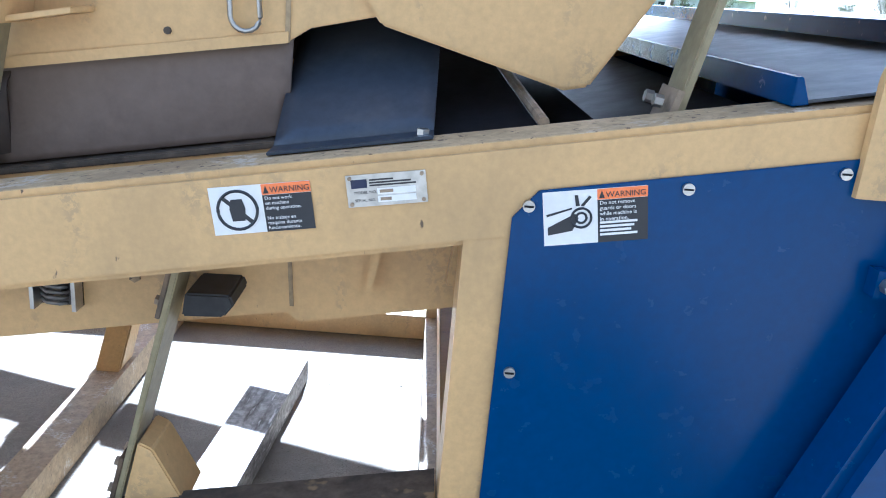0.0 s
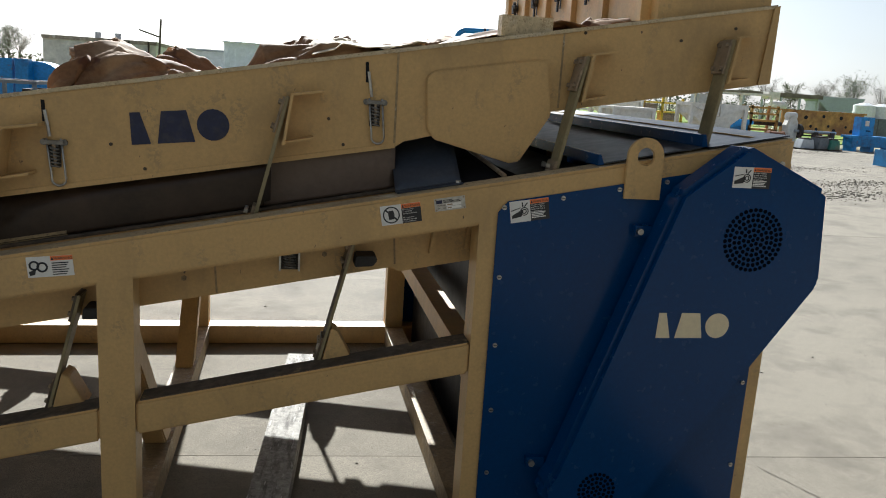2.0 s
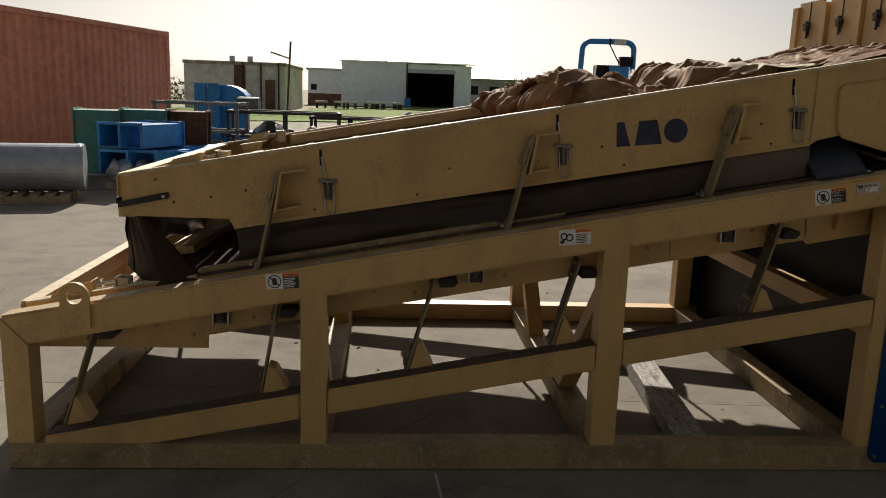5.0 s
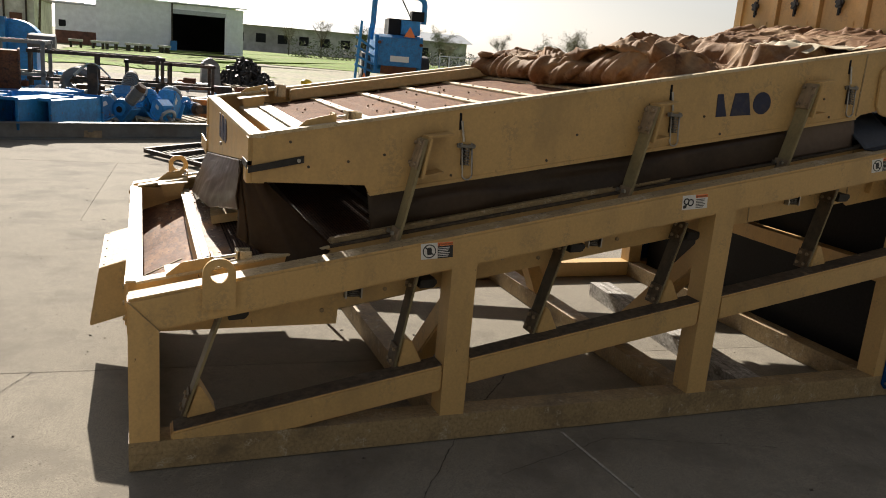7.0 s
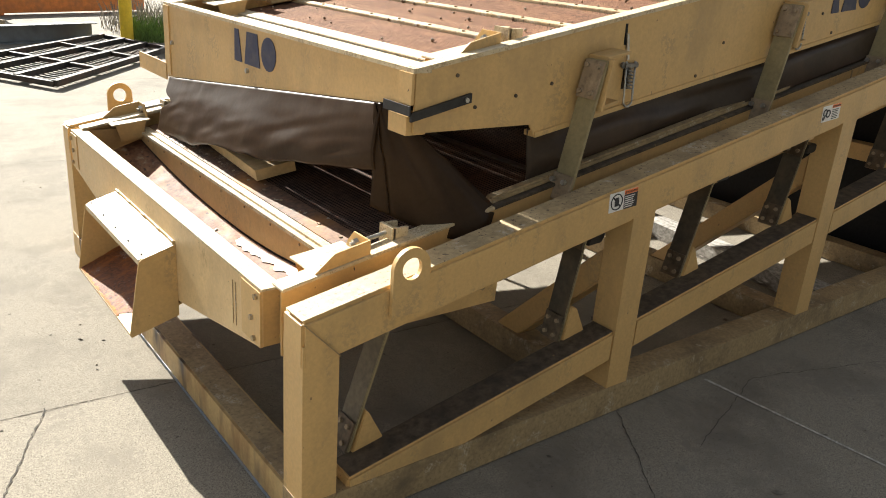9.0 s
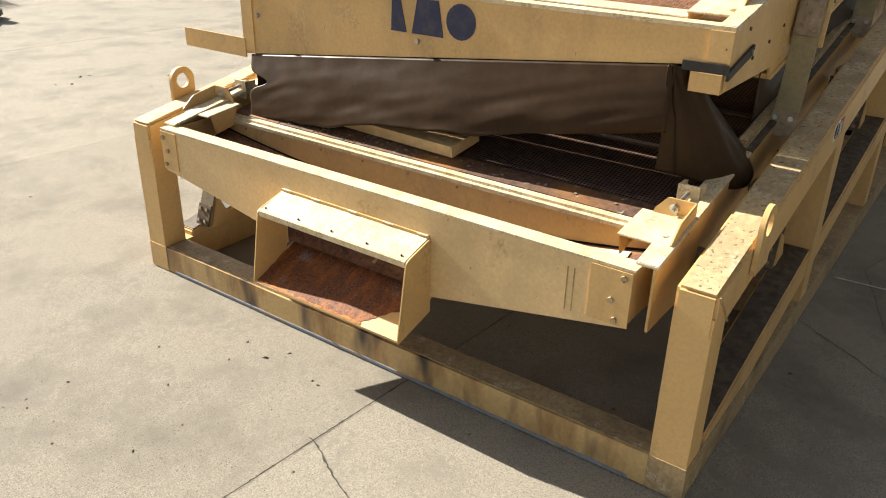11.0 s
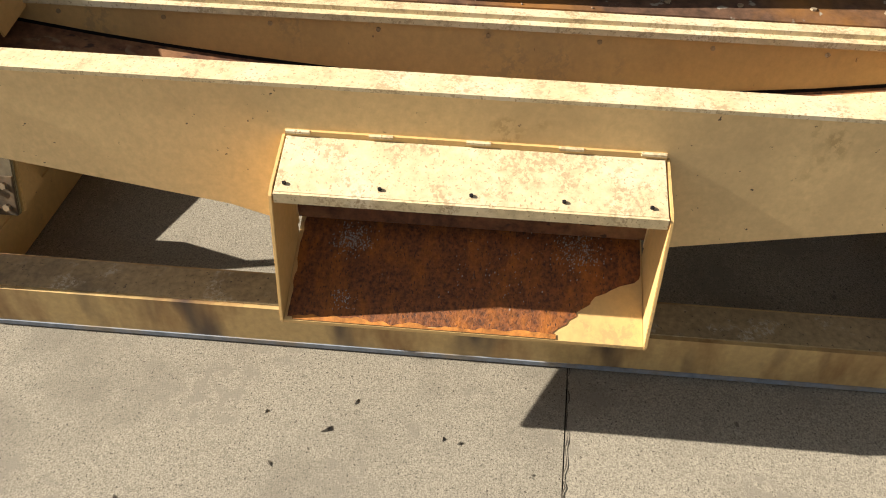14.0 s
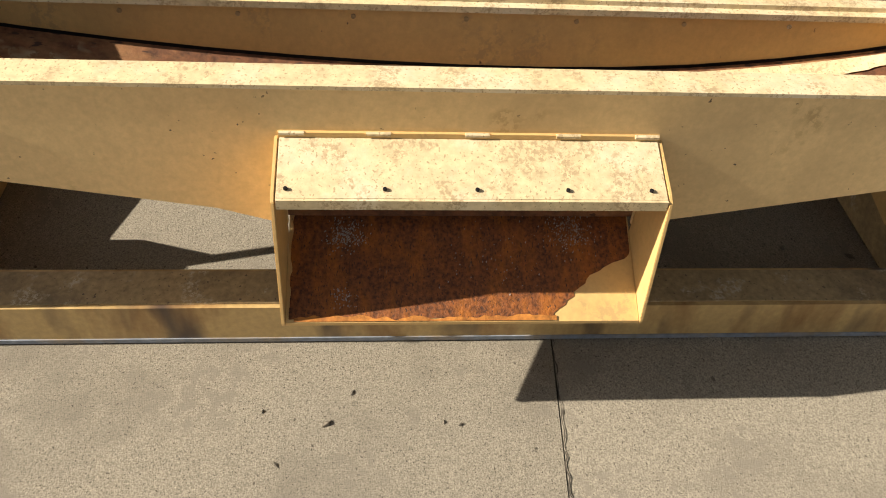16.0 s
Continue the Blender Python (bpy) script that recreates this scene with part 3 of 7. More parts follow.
emblem(2.442, 0.1945, 1.352, 0.100, PITCH * 0.55, navy, upper)
end_mark = emblem(0, 0, 0, 0.115, 0.0, navy, upper)
end_mark.data.transform(Matrix.Translation((0.4135, 1.345, 1.045)) @ Matrix.Rotation(radians(-90), 4, "Z"))

# screens: panels between cross slats
xs = [0.735, 1.010, 1.285, 1.560, 1.835, 2.110, 2.6, 3.2, 4.1]
part("front_bar", prism([(0.204, 1.090), (2.096, 0.896), (2.096, upper_screen(0.59)), (0.204, upper_screen(0.59))], "x", 0.586, 0.600), tan, upper)
part("front_bar", prism([(0.585, upper_screen(0.585)), (0.66, upper_screen(0.66)), (0.66, upper_screen(0.66) + 0.012), (0.585, upper_screen(0.585) + 0.012)], "y", 0.24, 2.06, 0.002), tan_dusty, upper)
part("front_bar", prism([(0.672, upper_screen(0.672)), (0.735, upper_screen(0.735)), (0.735, upper_screen(0.735) + 0.016), (0.672, upper_screen(0.672) + 0.016)], "y", 0.24, 2.06, 0.002), tan_dusty, upper)
part("discharge_sheet", hull8(bmesh.new(), [(0.426, 0.204, 1.092), (0.584, 0.204, 1.096), (0.584, 2.096, 0.900), (0.426, 2.096, 0.868), (0.426, 0.204, 1.096), (0.584, 0.204, 1.100), (0.584, 2.096, 0.904), (0.426, 2.096, 0.872)]), tan, upper, "tan sheet under the discharge gap")
for a, b in zip(xs, xs[1:]):
    part("screen_panel", prism([(a + (0.02 if a > 0.8 else 0.001), upper_screen(a)), (b - 0.02, upper_screen(b - 0.04)), (b - 0.02, upper_screen(b - 0.04) + 0.005), (a + 0.02, upper_screen(a) + 0.005)], "y", 0.24, 2.06), screen_up, upper, "rusty brown perforated screen sheet")
    part("screen_slat", prism([(b - 0.019, upper_screen(b - 0.019)), (b + 0.019, upper_screen(b + 0.019)), (b + 0.019, upper_screen(b + 0.019) + 0.012), (b - 0.019, upper_screen(b - 0.019) + 0.012)], "y", 0.24, 2.06, 0.002), beam_dust, upper)
    for k in range(9):
        part("slat_rivet", disc((b, 0.34 + 0.203 * k, upper_screen(b) + 0.010), 0.006, "z", 0.006, 6), tan_dirty, upper)
part("deck_floor", prism([(2.0, deck_low(2.0) + 0.08), (4.5, deck_low(4.5) + 0.08), (4.5, deck_low(4.5) + 0.09), (2.0, deck_low(2.0) + 0.09)], "y", 0.204, 2.096), tan_dirty, upper)
part("edge_board", prism([(0.87, upper_screen(0.87) + 0.014), (2.2, upper_screen(2.2) + 0.014), (2.2, upper_screen(2.2) + 0.075), (0.87, upper_screen(0.87) + 0.075)], "y", 2.00, 2.060, 0.004), wood_new, upper, "pale wooden board along the side wall")


# clamp brackets on the decks: shelf with an outer cheek, an upright back plate, a turned-down lip, rod and stop block
def clamp(x, y, z, parent, side, gap=0.10, tilt=0.12):
    def at(k):
        return z + k * tilt

    def span(a, b):
        return sorted((y + side * a, y + side * b))
    n = 0.165
    part("clamp_shelf", prism([(x, at(0)), (x + n, at(n)), (x + n, at(n) + 0.006), (x, at(0) + 0.006)], "y", *span(0, 0.150), 0.0015), tan_dusty, parent)
    part("clamp_cheek", prism([(x, at(0)), (x + n, at(n)), (x + n, at(n) + 0.058), (x + 0.055, at(0.055) + 0.050), (x, at(0) + 0.012)], "y", *span(-0.003, 0.003), 0.001), tan, parent)
    back = prism([(y + side * 0.0, at(n)), (y + side * 0.118, at(n)), (y + side * 0.112, at(n) + 0.020), (y + side * 0.078, at(n) + 0.058), (y + side * 0.0, at(n) + 0.058)], "x", x + n - 0.006, x + n, 0.001)
    part("clamp_plate", back, tan, parent)
    part("clamp_lip", prism([(x + 0.012, at(0.012) + 0.004), (x + n - 0.02, at(n) + 0.001), (x + n - 0.035, at(n) - 0.072), (x + 0.035, at(0) - 0.070)], "y", *span(0.146, 0.151), 0.0015), tan, parent)
    c = Vector((x + n, y + side * 0.055, at(n) + 0.034))
    d = Vector((1, 0, tilt + 0.04)).normalized()
    part("clamp_rod", rod(c - d * 0.03, c + d * (gap + 0.035), 0.0065, 10), steel, parent)
    part("clamp_nut", rod(c - d * 0.020, c - d * 0.007, 0.014, 6), steel, parent)
    part("shelf_bolt", disc((x + 0.045, y + side * 0.035, at(0.045) + 0.006), 0.012, "z", 0.006, 8), tan_dusty, parent)
    b = c + d * gap
    m = box(b.x, b.x + 0.012, b.y - 0.032, b.y + 0.032, b.z - 0.05, b.z + 0.022, 0.003)
    box(b.x + 0.006, b.x + 0.055, b.y - 0.032, b.y - 0.022, b.z - 0.05, b.z + 0.020, 0.002, m)
    box(b.x + 0.006, b.x + 0.055, b.y + 0.022, b.y + 0.032, b.z - 0.05, b.z + 0.020, 0.002, m)
    part("clamp_block", m, tan_dusty, parent)


clamp(0.570, 0.232, 1.186, upper, 1, 0.05, 0.182)
clamp(0.570, 2.068, 1.186, upper, -1, 0.05, 0.182)
part("stub_plate", box(0.405, 0.412, 2.100, 2.480, 0.850, 0.925, 0.002), tan, machine)

# ---- vibrating leaf arms ----
def upper_arm(xt, zt, xb, zb, y0, y1):
    d = Vector((xt - xb, 0, zt - zb)).normalized()
    yc = (y0 + y1) / 2
    a = strut((xb, yc, zb - 0.05), (xt, yc, zt), 0.012, y1 - y0, (0, 1, 0), 0.002)
    arm = part("leaf_arm", a, board, machine, "olive fibre leaf arm")
    # clamp plate with four bolts at the head
    p = Vector((xt, yc, zt)) - d * 0.065
    n = Vector((-d.z, 0, d.x))
    part("arm_plate", strut(p - d * 0.055 + n * 0.010, p + d * 0.060 + n * 0.010, 0.008, (y1 - y0) * 0.98, (0, 1, 0), 0.001), steel_worn, arm, "worn steel clamp plate")
    for k in (-0.038, 0.042):
        for j in (-0.024, 0.024):
            c = p + d * k + n * 0.014 + Vector((0, j, 0))
            part("bolt", rod(c, c + n * 0.010, 0.008, 6), steel_worn, arm)
    # channel bracket behind the arm
    x1, z1 = xt + 0.006, zt
    w = 0.105
    bk = prism([(x1 - 0.022, z1 - 0.150), (x1 - 0.012, z1 - 0.150), (x1 + 0.012, z1 + 0.004), (x1 + 0.002, z1 + 0.004)], "y", y0 - 0.012, 0.194, 0.001)
    prism([(x1 + 0.002, z1 + 0.002), (x1 + w, z1 + 0.018), (x1 + w, z1 + 0.026), (x1 + 0.002, z1 + 0.010)], "y", y0 + 0.01, 0.194, 0.001, bk)
    prism([(x1 - 0.022, z1 - 0.150), (x1 + w - 0.03, z1 - 0.130), (x1 + w - 0.03, z1 - 0.122), (x1 - 0.022, z1 - 0.142)], "y", y0 + 0.01, 0.194, 0.001, bk)
    part("arm_bracket", bk, tan, upper)
    # foot clamp
    f = strut((xb - 0.012, yc, zb - 0.05), (xb + 0.008, yc, zb + 0.03), 0.010, (y1 - y0) * 1.05, (0, 1, 0), 0.001)
    part("arm_foot", f, steel_worn, arm)
    for j in (-0.024, 0.024):
        c = Vector((xb - 0.012, yc + j, zb + 0.012))
        part("bolt", rod(c, c + Vector((-0.012, 0, 0.002)), 0.009, 6), steel, arm)


ARMS = ((1.060, 1.205, 0.967, 0.826), (2.080, 1.384, 1.986, 1.008), (2.919, 1.532, 2.813, 1.154), (3.890, 1.720, 3.803, 1.341), (4.405, 1.812, 4.346, 1.459))
for a in ARMS:
    upper_arm(*a, 0.108, 0.186)
    upper_arm(*a, W - 0.186, W - 0.108)


def lower_arm(xt, zt, xb, zb, y0, y1, gx):
    yc = (y0 + y1) / 2
    xb, zb = xb + (xt - xb) * (brace_line(gx) - zb) / (zt - zb), brace_line(gx)
    # Shade put into the tones: end arm mid, others dark, outer faces olive.
    arm = part("leaf_arm", strut((xb, yc, zb), (xt, yc, zt), 0.010, y1 - y0, (0, 1, 0), 0.002), [board_half_shade if xt < 0.5 else board_shade, board], machine, "grimy fibre leaf arm, low-end face coloured as shaded")
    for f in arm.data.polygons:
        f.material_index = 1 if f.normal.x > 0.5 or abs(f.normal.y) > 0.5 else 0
    d = Vector((xt - xb, 0, zt - zb)).normalized()
    n = Vector((-d.z, 0, d.x))
    for e, k in ((Vector((xb, yc, zb)), 0.0), (Vector((xt, yc, zt)), -0.09)):
        part("arm_plate", strut(e + d * k + n * 0.009, e + d * (k + 0.09) + n * 0.009, 0.007, (y1 - y0) * 0.98, (0, 1, 0), 0.001), arm_metal, arm)
        for q in (0.02, 0.07):
            for j in (-0.02, 0.02):
                c = e + d * (k + q) + n * 0.012 + Vector((0, j, 0))
                part("bolt", rod(c, c + n * 0.009, 0.008, 6), steel_worn, arm)
    # wedge bracket welded on the brace, close behind the arm
    z = brace_line(gx)

    def along(h):
        return xb + (xt - xb) * (h - zb) / (zt - zb)
    part("wedge_bracket", prism([(along(z) + 0.010, z - 0.004), (along(z) + 0.112, z + 0.016), (along(z) + 0.062, z + 0.112), (along(z + 0.12) + 0.010, z + 0.122)], "y", y0 - 0.004, y1 + 0.004, 0.003), tan, machine)
    # rubber block under the shoe
    part("rubber_block", prism([(xt + 0.005, zt - 0.078), (xt + 0.065, zt - 0.075), (xt + 0.080, zt - 0.055), (xt + 0.074, zt - 0.040), (xt + 0.010, zt - 0.042)], "y", y0, y1 + 0.02, 0.003), rubber, arm, "black rubber block")


LOW = ((0.335, 0.600, 0.205, 0.205, 0.235), (1.060, 0.700, 1.000, 0.365, 0.990), (1.715, 0.840, 1.605, 0.450, 1.585), (2.300, 0.890, 2.190, 0.480, 2.175), (3.140, 1.075, 3.030, 0.640, 2.985))
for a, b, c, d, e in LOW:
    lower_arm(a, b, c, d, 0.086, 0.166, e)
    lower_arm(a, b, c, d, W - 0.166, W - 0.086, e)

# ---- lower deck ----
low_out = [(0.03, 0.46), (0.36, 0.462), (0.76, 0.462), (0.764, shoe_low(0.76) + 0.015), (3.28, shoe_low(3.28)), (3.30, shoe_low(3.30) - 0.02), (3.62, shoe_low(3.62) - 0.02), (3.62, shoe_top(3.62)), (0.03, shoe_top(0.03))]
lower = part("lower_deck", prism(low_out, "y", 0.172, 0.180, 0.001), tan, machine, "tan lower deck box")
part("deck_side", prism(low_out, "y", 2.150, 2.158, 0.001), tan, lower)
for y0, y1 in ((0.166, 0.228), (2.102, 2.164)):
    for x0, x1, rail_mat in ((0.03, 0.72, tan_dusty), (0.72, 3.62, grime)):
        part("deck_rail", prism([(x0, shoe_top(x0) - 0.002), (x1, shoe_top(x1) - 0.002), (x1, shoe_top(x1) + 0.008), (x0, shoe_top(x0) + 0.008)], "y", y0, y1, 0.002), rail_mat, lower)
part("rail_cap", prism([(0.72, shoe_top(0.72) + 0.008), (2.25, shoe_top(2.25) + 0.008), (2.25, shoe_top(2.25) + 0.030), (0.72, shoe_top(0.72) + 0.030)], "y", 0.185, 0.222, 0.006), tan_dirty, lower, "grimy rail along the deck side")
part("deck_floor", prism([(0.30, 0.485), (0.78, 0.52), (3.6, shoe_low(3.6) + 0.03), (3.6, shoe_low(3.6) + 0.04), (0.78, 0.53), (0.30, 0.495)], "y", 0.181, 2.149), tan_dirty, lower)
clamp(0.128, 0.178, 0.662, lower, 1, 0.085)
clamp(0.140, 2.190, 0.664, lower, -1, 0.085)
for x, z in ((0.55, 0.56), (0.70, 0.52), (1.15, 0.64), (1.45, 0.72), (2.0, 0.80), (2.6, 0.93), (3.05, 1.02), (0.95, 0.60), (1.62, 0.72)):
    part("bolt_head", disc((x, 0.166, z), 0.009, "y", 0.008, 6), tan_dirty, lower)
for x in (3.40, 3.52):
    part("shoe_rib", prism([(x, shoe_low(x) + 0.03), (x + 0.012, shoe_low(x) + 0.03), (x + 0.030, shoe_low(x) + 0.14), (x + 0.012, shoe_low(x) + 0.14)], "y", 0.140, 0.172, 0.002), tan, lower)
for x in (2.70, 3.285):
    part("side_seam", prism([(x, shoe_low(x) + 0.01), (x + 0.006, shoe_low(x) + 0.01), (x - 0.01, shoe_top(x) - 0.01), (x - 0.016, shoe_top(x) - 0.01)], "y", 0.169, 0.173), tan_dirty, lower)


# spring latches: bracket, coil, wire bail
def latch(x, z, y, parent, lean=0.0, wire=True, h=0.105):
    zt = z
    L0 = part("spring_latch", box(x - 0.030, x + 0.030, y - 0.020, y, zt - 0.018, zt - 0.006, 0.002), zinc_dull, parent, "zinc spring latch")
    for s in (-1, 1):
        part("latch_ear", disc((x + s * 0.030, y - 0.012, zt - 0.012), 0.010, "y", 0.008, 8), zinc_dull, L0)
    cr = 0.012 if wire else 0.019
    coil = [(x + lean * k * 0.008 + cr * math.cos(k * 1.05), y - 0.014 - (cr - 0.012) + 0.010 * math.sin(k * 1.05), zt - 0.022 - k * h * 0.62 / 36) for k in range(37)]
    part("coil_spring", path_tube(coil, 0.0030, 6), zinc_dull, L0, smooth=True)
    part("latch_back", box(x - 0.017, x + 0.017, y - 0.003, y, zt - h * 0.85, zt - 0.012, 0.001), dark_plate, L0)
    part("latch_stem", rod((x, y - 0.014, zt - 0.01), (x + lean * 0.3, y - 0.014, zt - h * 0.80), 0.005, 8), steel_worn, L0)
    if wire:
        w = 0.021
        pts = [(x - w, y - 0.012, zt)] + [(x - w + lean, y - 0.012, zt - h * 0.9 - 0.02)] + [(x + lean - w * math.cos(math.pi * i / 8), y - 0.012, zt - h - 0.02 - w * math.sin(math.pi * i / 8)) for i in range(9)] + [(x + w, y - 0.012, zt)]
        part("wire_bail", path_tube(pts, 0.0038, 6), steel, L0, smooth=True)
        part("latch_hook", rod((x - 0.012, y - 0.008, zt + 0.005), (x - 0.025, y - 0.004, zt + 0.085), 0.005, 8), steel, L0)
        part("latch_slot", prism([(x - 0.033, zt + 0.05), (x - 0.021, zt + 0.05), (x - 0.026, zt + 0.115), (x - 0.036, zt + 0.115)], "y", y - 0.001, y + 0.001), black, L0)
    else:
        part("latch_plate", box(x - 0.034, x + 0.034, y - 0.004, y, zt - h, zt - 0.008, 0.002), dark_plate, L0)
        for s in (-1, 1):
            part("latch_cheek", box(x + s * 0.031 - 0.003, x + s * 0.031 + 0.003, y - 0.030, y - 0.003, zt - h, zt - 0.010, 0.001), steel, L0)


for x, z in ((1.252, 1.190), (2.217, 1.362), (3.199, 1.540)):
    latch(x, z, 0.1945, machine, 0.012, True)
for x in (0.818, 1.874, 2.936):
    latch(x, shoe_low(x) + 0.135, 0.1715, machine, 0.0, False, 0.085)

# ---- discharge pan and chute at the low end ----
pan_pts = [(0.219, 0.472), (0.377, 0.442), (0.845, 0.352), (0.857, 0.352), (0.857, 0.530), (1.479, 0.530), (1.479, 0.352), (1.490, 0.352), (1.60, 0.388), (2.008, 0.457), (2.132, 0.476), (2.132, 0.636), (0.219, 0.636)]
pan = part("discharge_pan", prism(pan_pts, "x", -0.006, 0.002, 0.001), pan_paint, lower, "tan discharge pan plate")
part("pan_flange", box(-0.008, 0.052, 0.210, 2.140, 0.636, 0.643, 0.002), tan_dusty, lower, "dusty upper flange of the pan")
for y0, y1 in ((0.214, 0.330), (2.050, 2.138)):
    part("pan_corner", box(-0.0105, -0.0055, y0, y1, 0.475 if y0 < 1 else 0.485, 0.632, 0.001), tan, lower)
for y, z in ((0.235, 0.615), (0.265, 0.545), (0.250, 0.490), (2.12, 0.610), (2.10, 0.560), (2.118, 0.505)):
    part("bolt_head", disc((-0.018, y, z), 0.009, "x", 0.008, 6), tan_dirty, lower)
for y in (0.375, 0.395):
    part("scratch", box(-0.0078, -0.0055, y, y + 0.003, 0.47, 0.60), tan_dirty, lower)
def pan_low(y):
    """The lower edge of the pan: deepest behind the chute."""
    return 0.352 + (0.120 * (0.845 - y) / 0.626 if y < 0.845 else 0.124 * (y - 1.49) / 0.642 if y > 1.49 else 0.0)


def trough_back_low(y):
    """Where the floor meets the back of the trough: a shallow sag, rising to the far side."""
    return 0.500 + (0.14 if y < 1.0 else 0.07) * (y - 1.0) ** 2


def trough_floor(u, v):
    y = 0.235 + 1.87 * v
    a, b = pan_low(y) + 0.012, trough_back_low(y)
    return (0.003 + 0.268 * u, y, a + (b - a) * u ** 0.85)


def bare_strip(u, v):
    """Ragged pale paint left along the back of the floor."""
    y = 0.33 + 0.62 * v
    k = 0.95 - (0.10 + 0.10 * max(0.0, wob(v, 0, 6)) + 0.05 * wob(v, 2, 17)) * u
    p = trough_floor(max(0.0, k), (y - 0.235) / 1.87)
    return (p[0], p[1], p[2] + 0.003)


part("trough_floor", sheet(trough_floor, 8, 40, 0.004), rust_trough, lower, "rusty trough floor")
part("bare_paint", sheet(bare_strip, 4, 50, 0.001), tan_dusty, lower, "ragged pale paint on the trough floor")
part("floor_seam", prism([(0.02, 0.0), (0.255, 0.0), (0.255, 0.006), (0.02, 0.006)], "y", -0.004, 0.004), tan_dirty, lower).data.transform(Matrix.Translation((0, 1.10, 0.372)) @ Matrix.Rotation(-0.44, 4, "Y"))
part("trough_side", box(0.002, 0.30, 0.225, 0.232, 0.47, 0.640), tan, lower)
part("trough_side", box(0.002, 0.30, 2.112, 2.119, 0.47, 0.640), tan, lower)
back_line = [(0.235 + 1.865 * k / 12, trough_back_low(0.235 + 1.865 * k / 12) + 0.006) for k in range(13)]
part("trough_back", prism(back_line + [(2.10, 0.625), (0.235, 0.625)], "x", 0.272, 0.280, 0.001), tan, lower)
part("trough_gap", prism([(a, b - 0.012) for a, b in back_line] + [(a, b + 0.001) for a, b in back_line[::-1]], "x", 0.274, 0.277), black, lower, "dark gap under the trough back")
for i in range(9):
    part("bolt_head", disc((0.269, 0.34 + i * 0.205, 0.605), 0.0045, "x", 0.004, 8), tan_dirty, lower)
# screen lip: three stepped strips, then screen sheets and slats
part("screen_lip", box(0.262, 0.290, 0.235, 2.095, 0.622, 0.634, 0.002), tan_dusty, lower)
part("screen_lip", box(0.280, 0.312, 0.235, 2.095, 0.634, 0.643, 0.002), tan_dusty, lower)
lx = [0.31, 0.395, 0.75, 1.10, 1.45, 1.80, 2.3, 2.9, 3.4]
part("screen_edge", prism([(0.31, lower_screen(0.31)), (0.395, lower_screen(0.395)), (0.395, lower_screen(0.395) + 0.010), (0.31, lower_screen(0.31) + 0.010)], "y", 0.235, 2.095), screen_margin, lower, "rusty solid margin of the screen")
for i, (a, b) in enumerate(zip(lx[1:], lx[2:])):
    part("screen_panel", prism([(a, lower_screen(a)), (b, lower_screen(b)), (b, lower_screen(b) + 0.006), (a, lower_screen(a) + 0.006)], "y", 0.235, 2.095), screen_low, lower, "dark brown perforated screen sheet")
    part("screen_slat", prism([(b - 0.014, lower_screen(b - 0.014) + 0.004), (b + 0.014, lower_screen(b + 0.014) + 0.004), (b + 0.014, lower_screen(b + 0.014) + 0.011), (b - 0.014, lower_screen(b - 0.014) + 0.011)], "y", 0.235, 2.095, 0.002), seam_dark, lower)
for i in range(14):
    part("rivet", disc((0.35, 0.30 + i * 0.133, lower_screen(0.35) + 0.008), 0.006, "z", 0.005, 6), steel_worn, lower)

# chute
CY0, CY1 = 0.856, 1.480
chute = part("chute", box(-0.012, -0.006, CY0, CY1, 0.534, 0.558, 0.001), tan, machine, "tan box chute with a rusty floor")
part("chute_top", prism([(-0.012, 0.543), (-0.012, 0.549), (-0.119, 0.5135), (-0.119, 0.5075)], "y", CY0 + 0.002, CY1 - 0.002, 0.001), tan_dusty, chute, "scuffed sloping chute top")
part("chute_lip", box(-0.123, -0.118, CY0 + 0.002, CY1 - 0.002, 0.494, 0.5125, 0.001), tan_dusty, chute)
side = [(-0.006, 0.548), (-0.012, 0.547), (-0.110, 0.517), (-0.123, 0.508), (-0.129, 0.478), (-0.165, 0.264), (-0.161, 0.254), (-0.006, 0.300)]
for y0, y1 in ((CY0 - 0.006, CY0), (CY1, CY1 + 0.006)):
    part("chute_side", prism(side, "y", y0, y1, 0.001), tan, chute)
part("chute_floor", prism([(-0.163, 0.258), (0.09, 0.375), (0.09, 0.382), (-0.163, 0.265)], "y", CY0 + 0.001, CY1 - 0.001), tan, chute)


def chute_z(x):
    """Top of the sloping chute floor."""
    return 0.265 + (x + 0.163) * 0.4625


def rust_patch(u, v):
    """Rust on the floor, with a ragged bare corner towards the lip."""
    x = -0.158 + 0.243 * u
    bare = 0.150 * max(0.0, 1 - u / 0.42) ** 0.6 if u > 0.06 else 0.150 - 0.04 * u
    edge = CY0 + 0.004 + bare + (0.010 * wob(u, 1, 16) + 0.006 * wob(u, 3, 41)) * (u < 0.46)
    y = edge + (CY1 - 0.006 - 0.012 * max(0.0, wob(u, 4, 9)) - edge) * v
    if u == 0:
        x -= 0.004 * wob(v, 2, 15)
    return (x, y, chute_z(x) + 0.0015)


def orange_rim(u, v):
    """Fresh orange rust in a ragged band by the lip."""
    y = CY0 + 0.150 + v * (CY1 - CY0 - 0.165)
    wide = max(0.0005, 0.007 + 0.006 * wob(y, 1, 22) + 0.006 * wob(y, 5, 60))
    x = -0.1625 + wide * u
    return (x, y, chute_z(x) + 0.0028)


part("rust_skin", sheet(rust_patch, 34, 24, 0.001), rust_floor, chute, "brown rust on the chute floor")
part("rust_edge", sheet(orange_rim, 2, 120, 0.0005), rust_edge, chute)


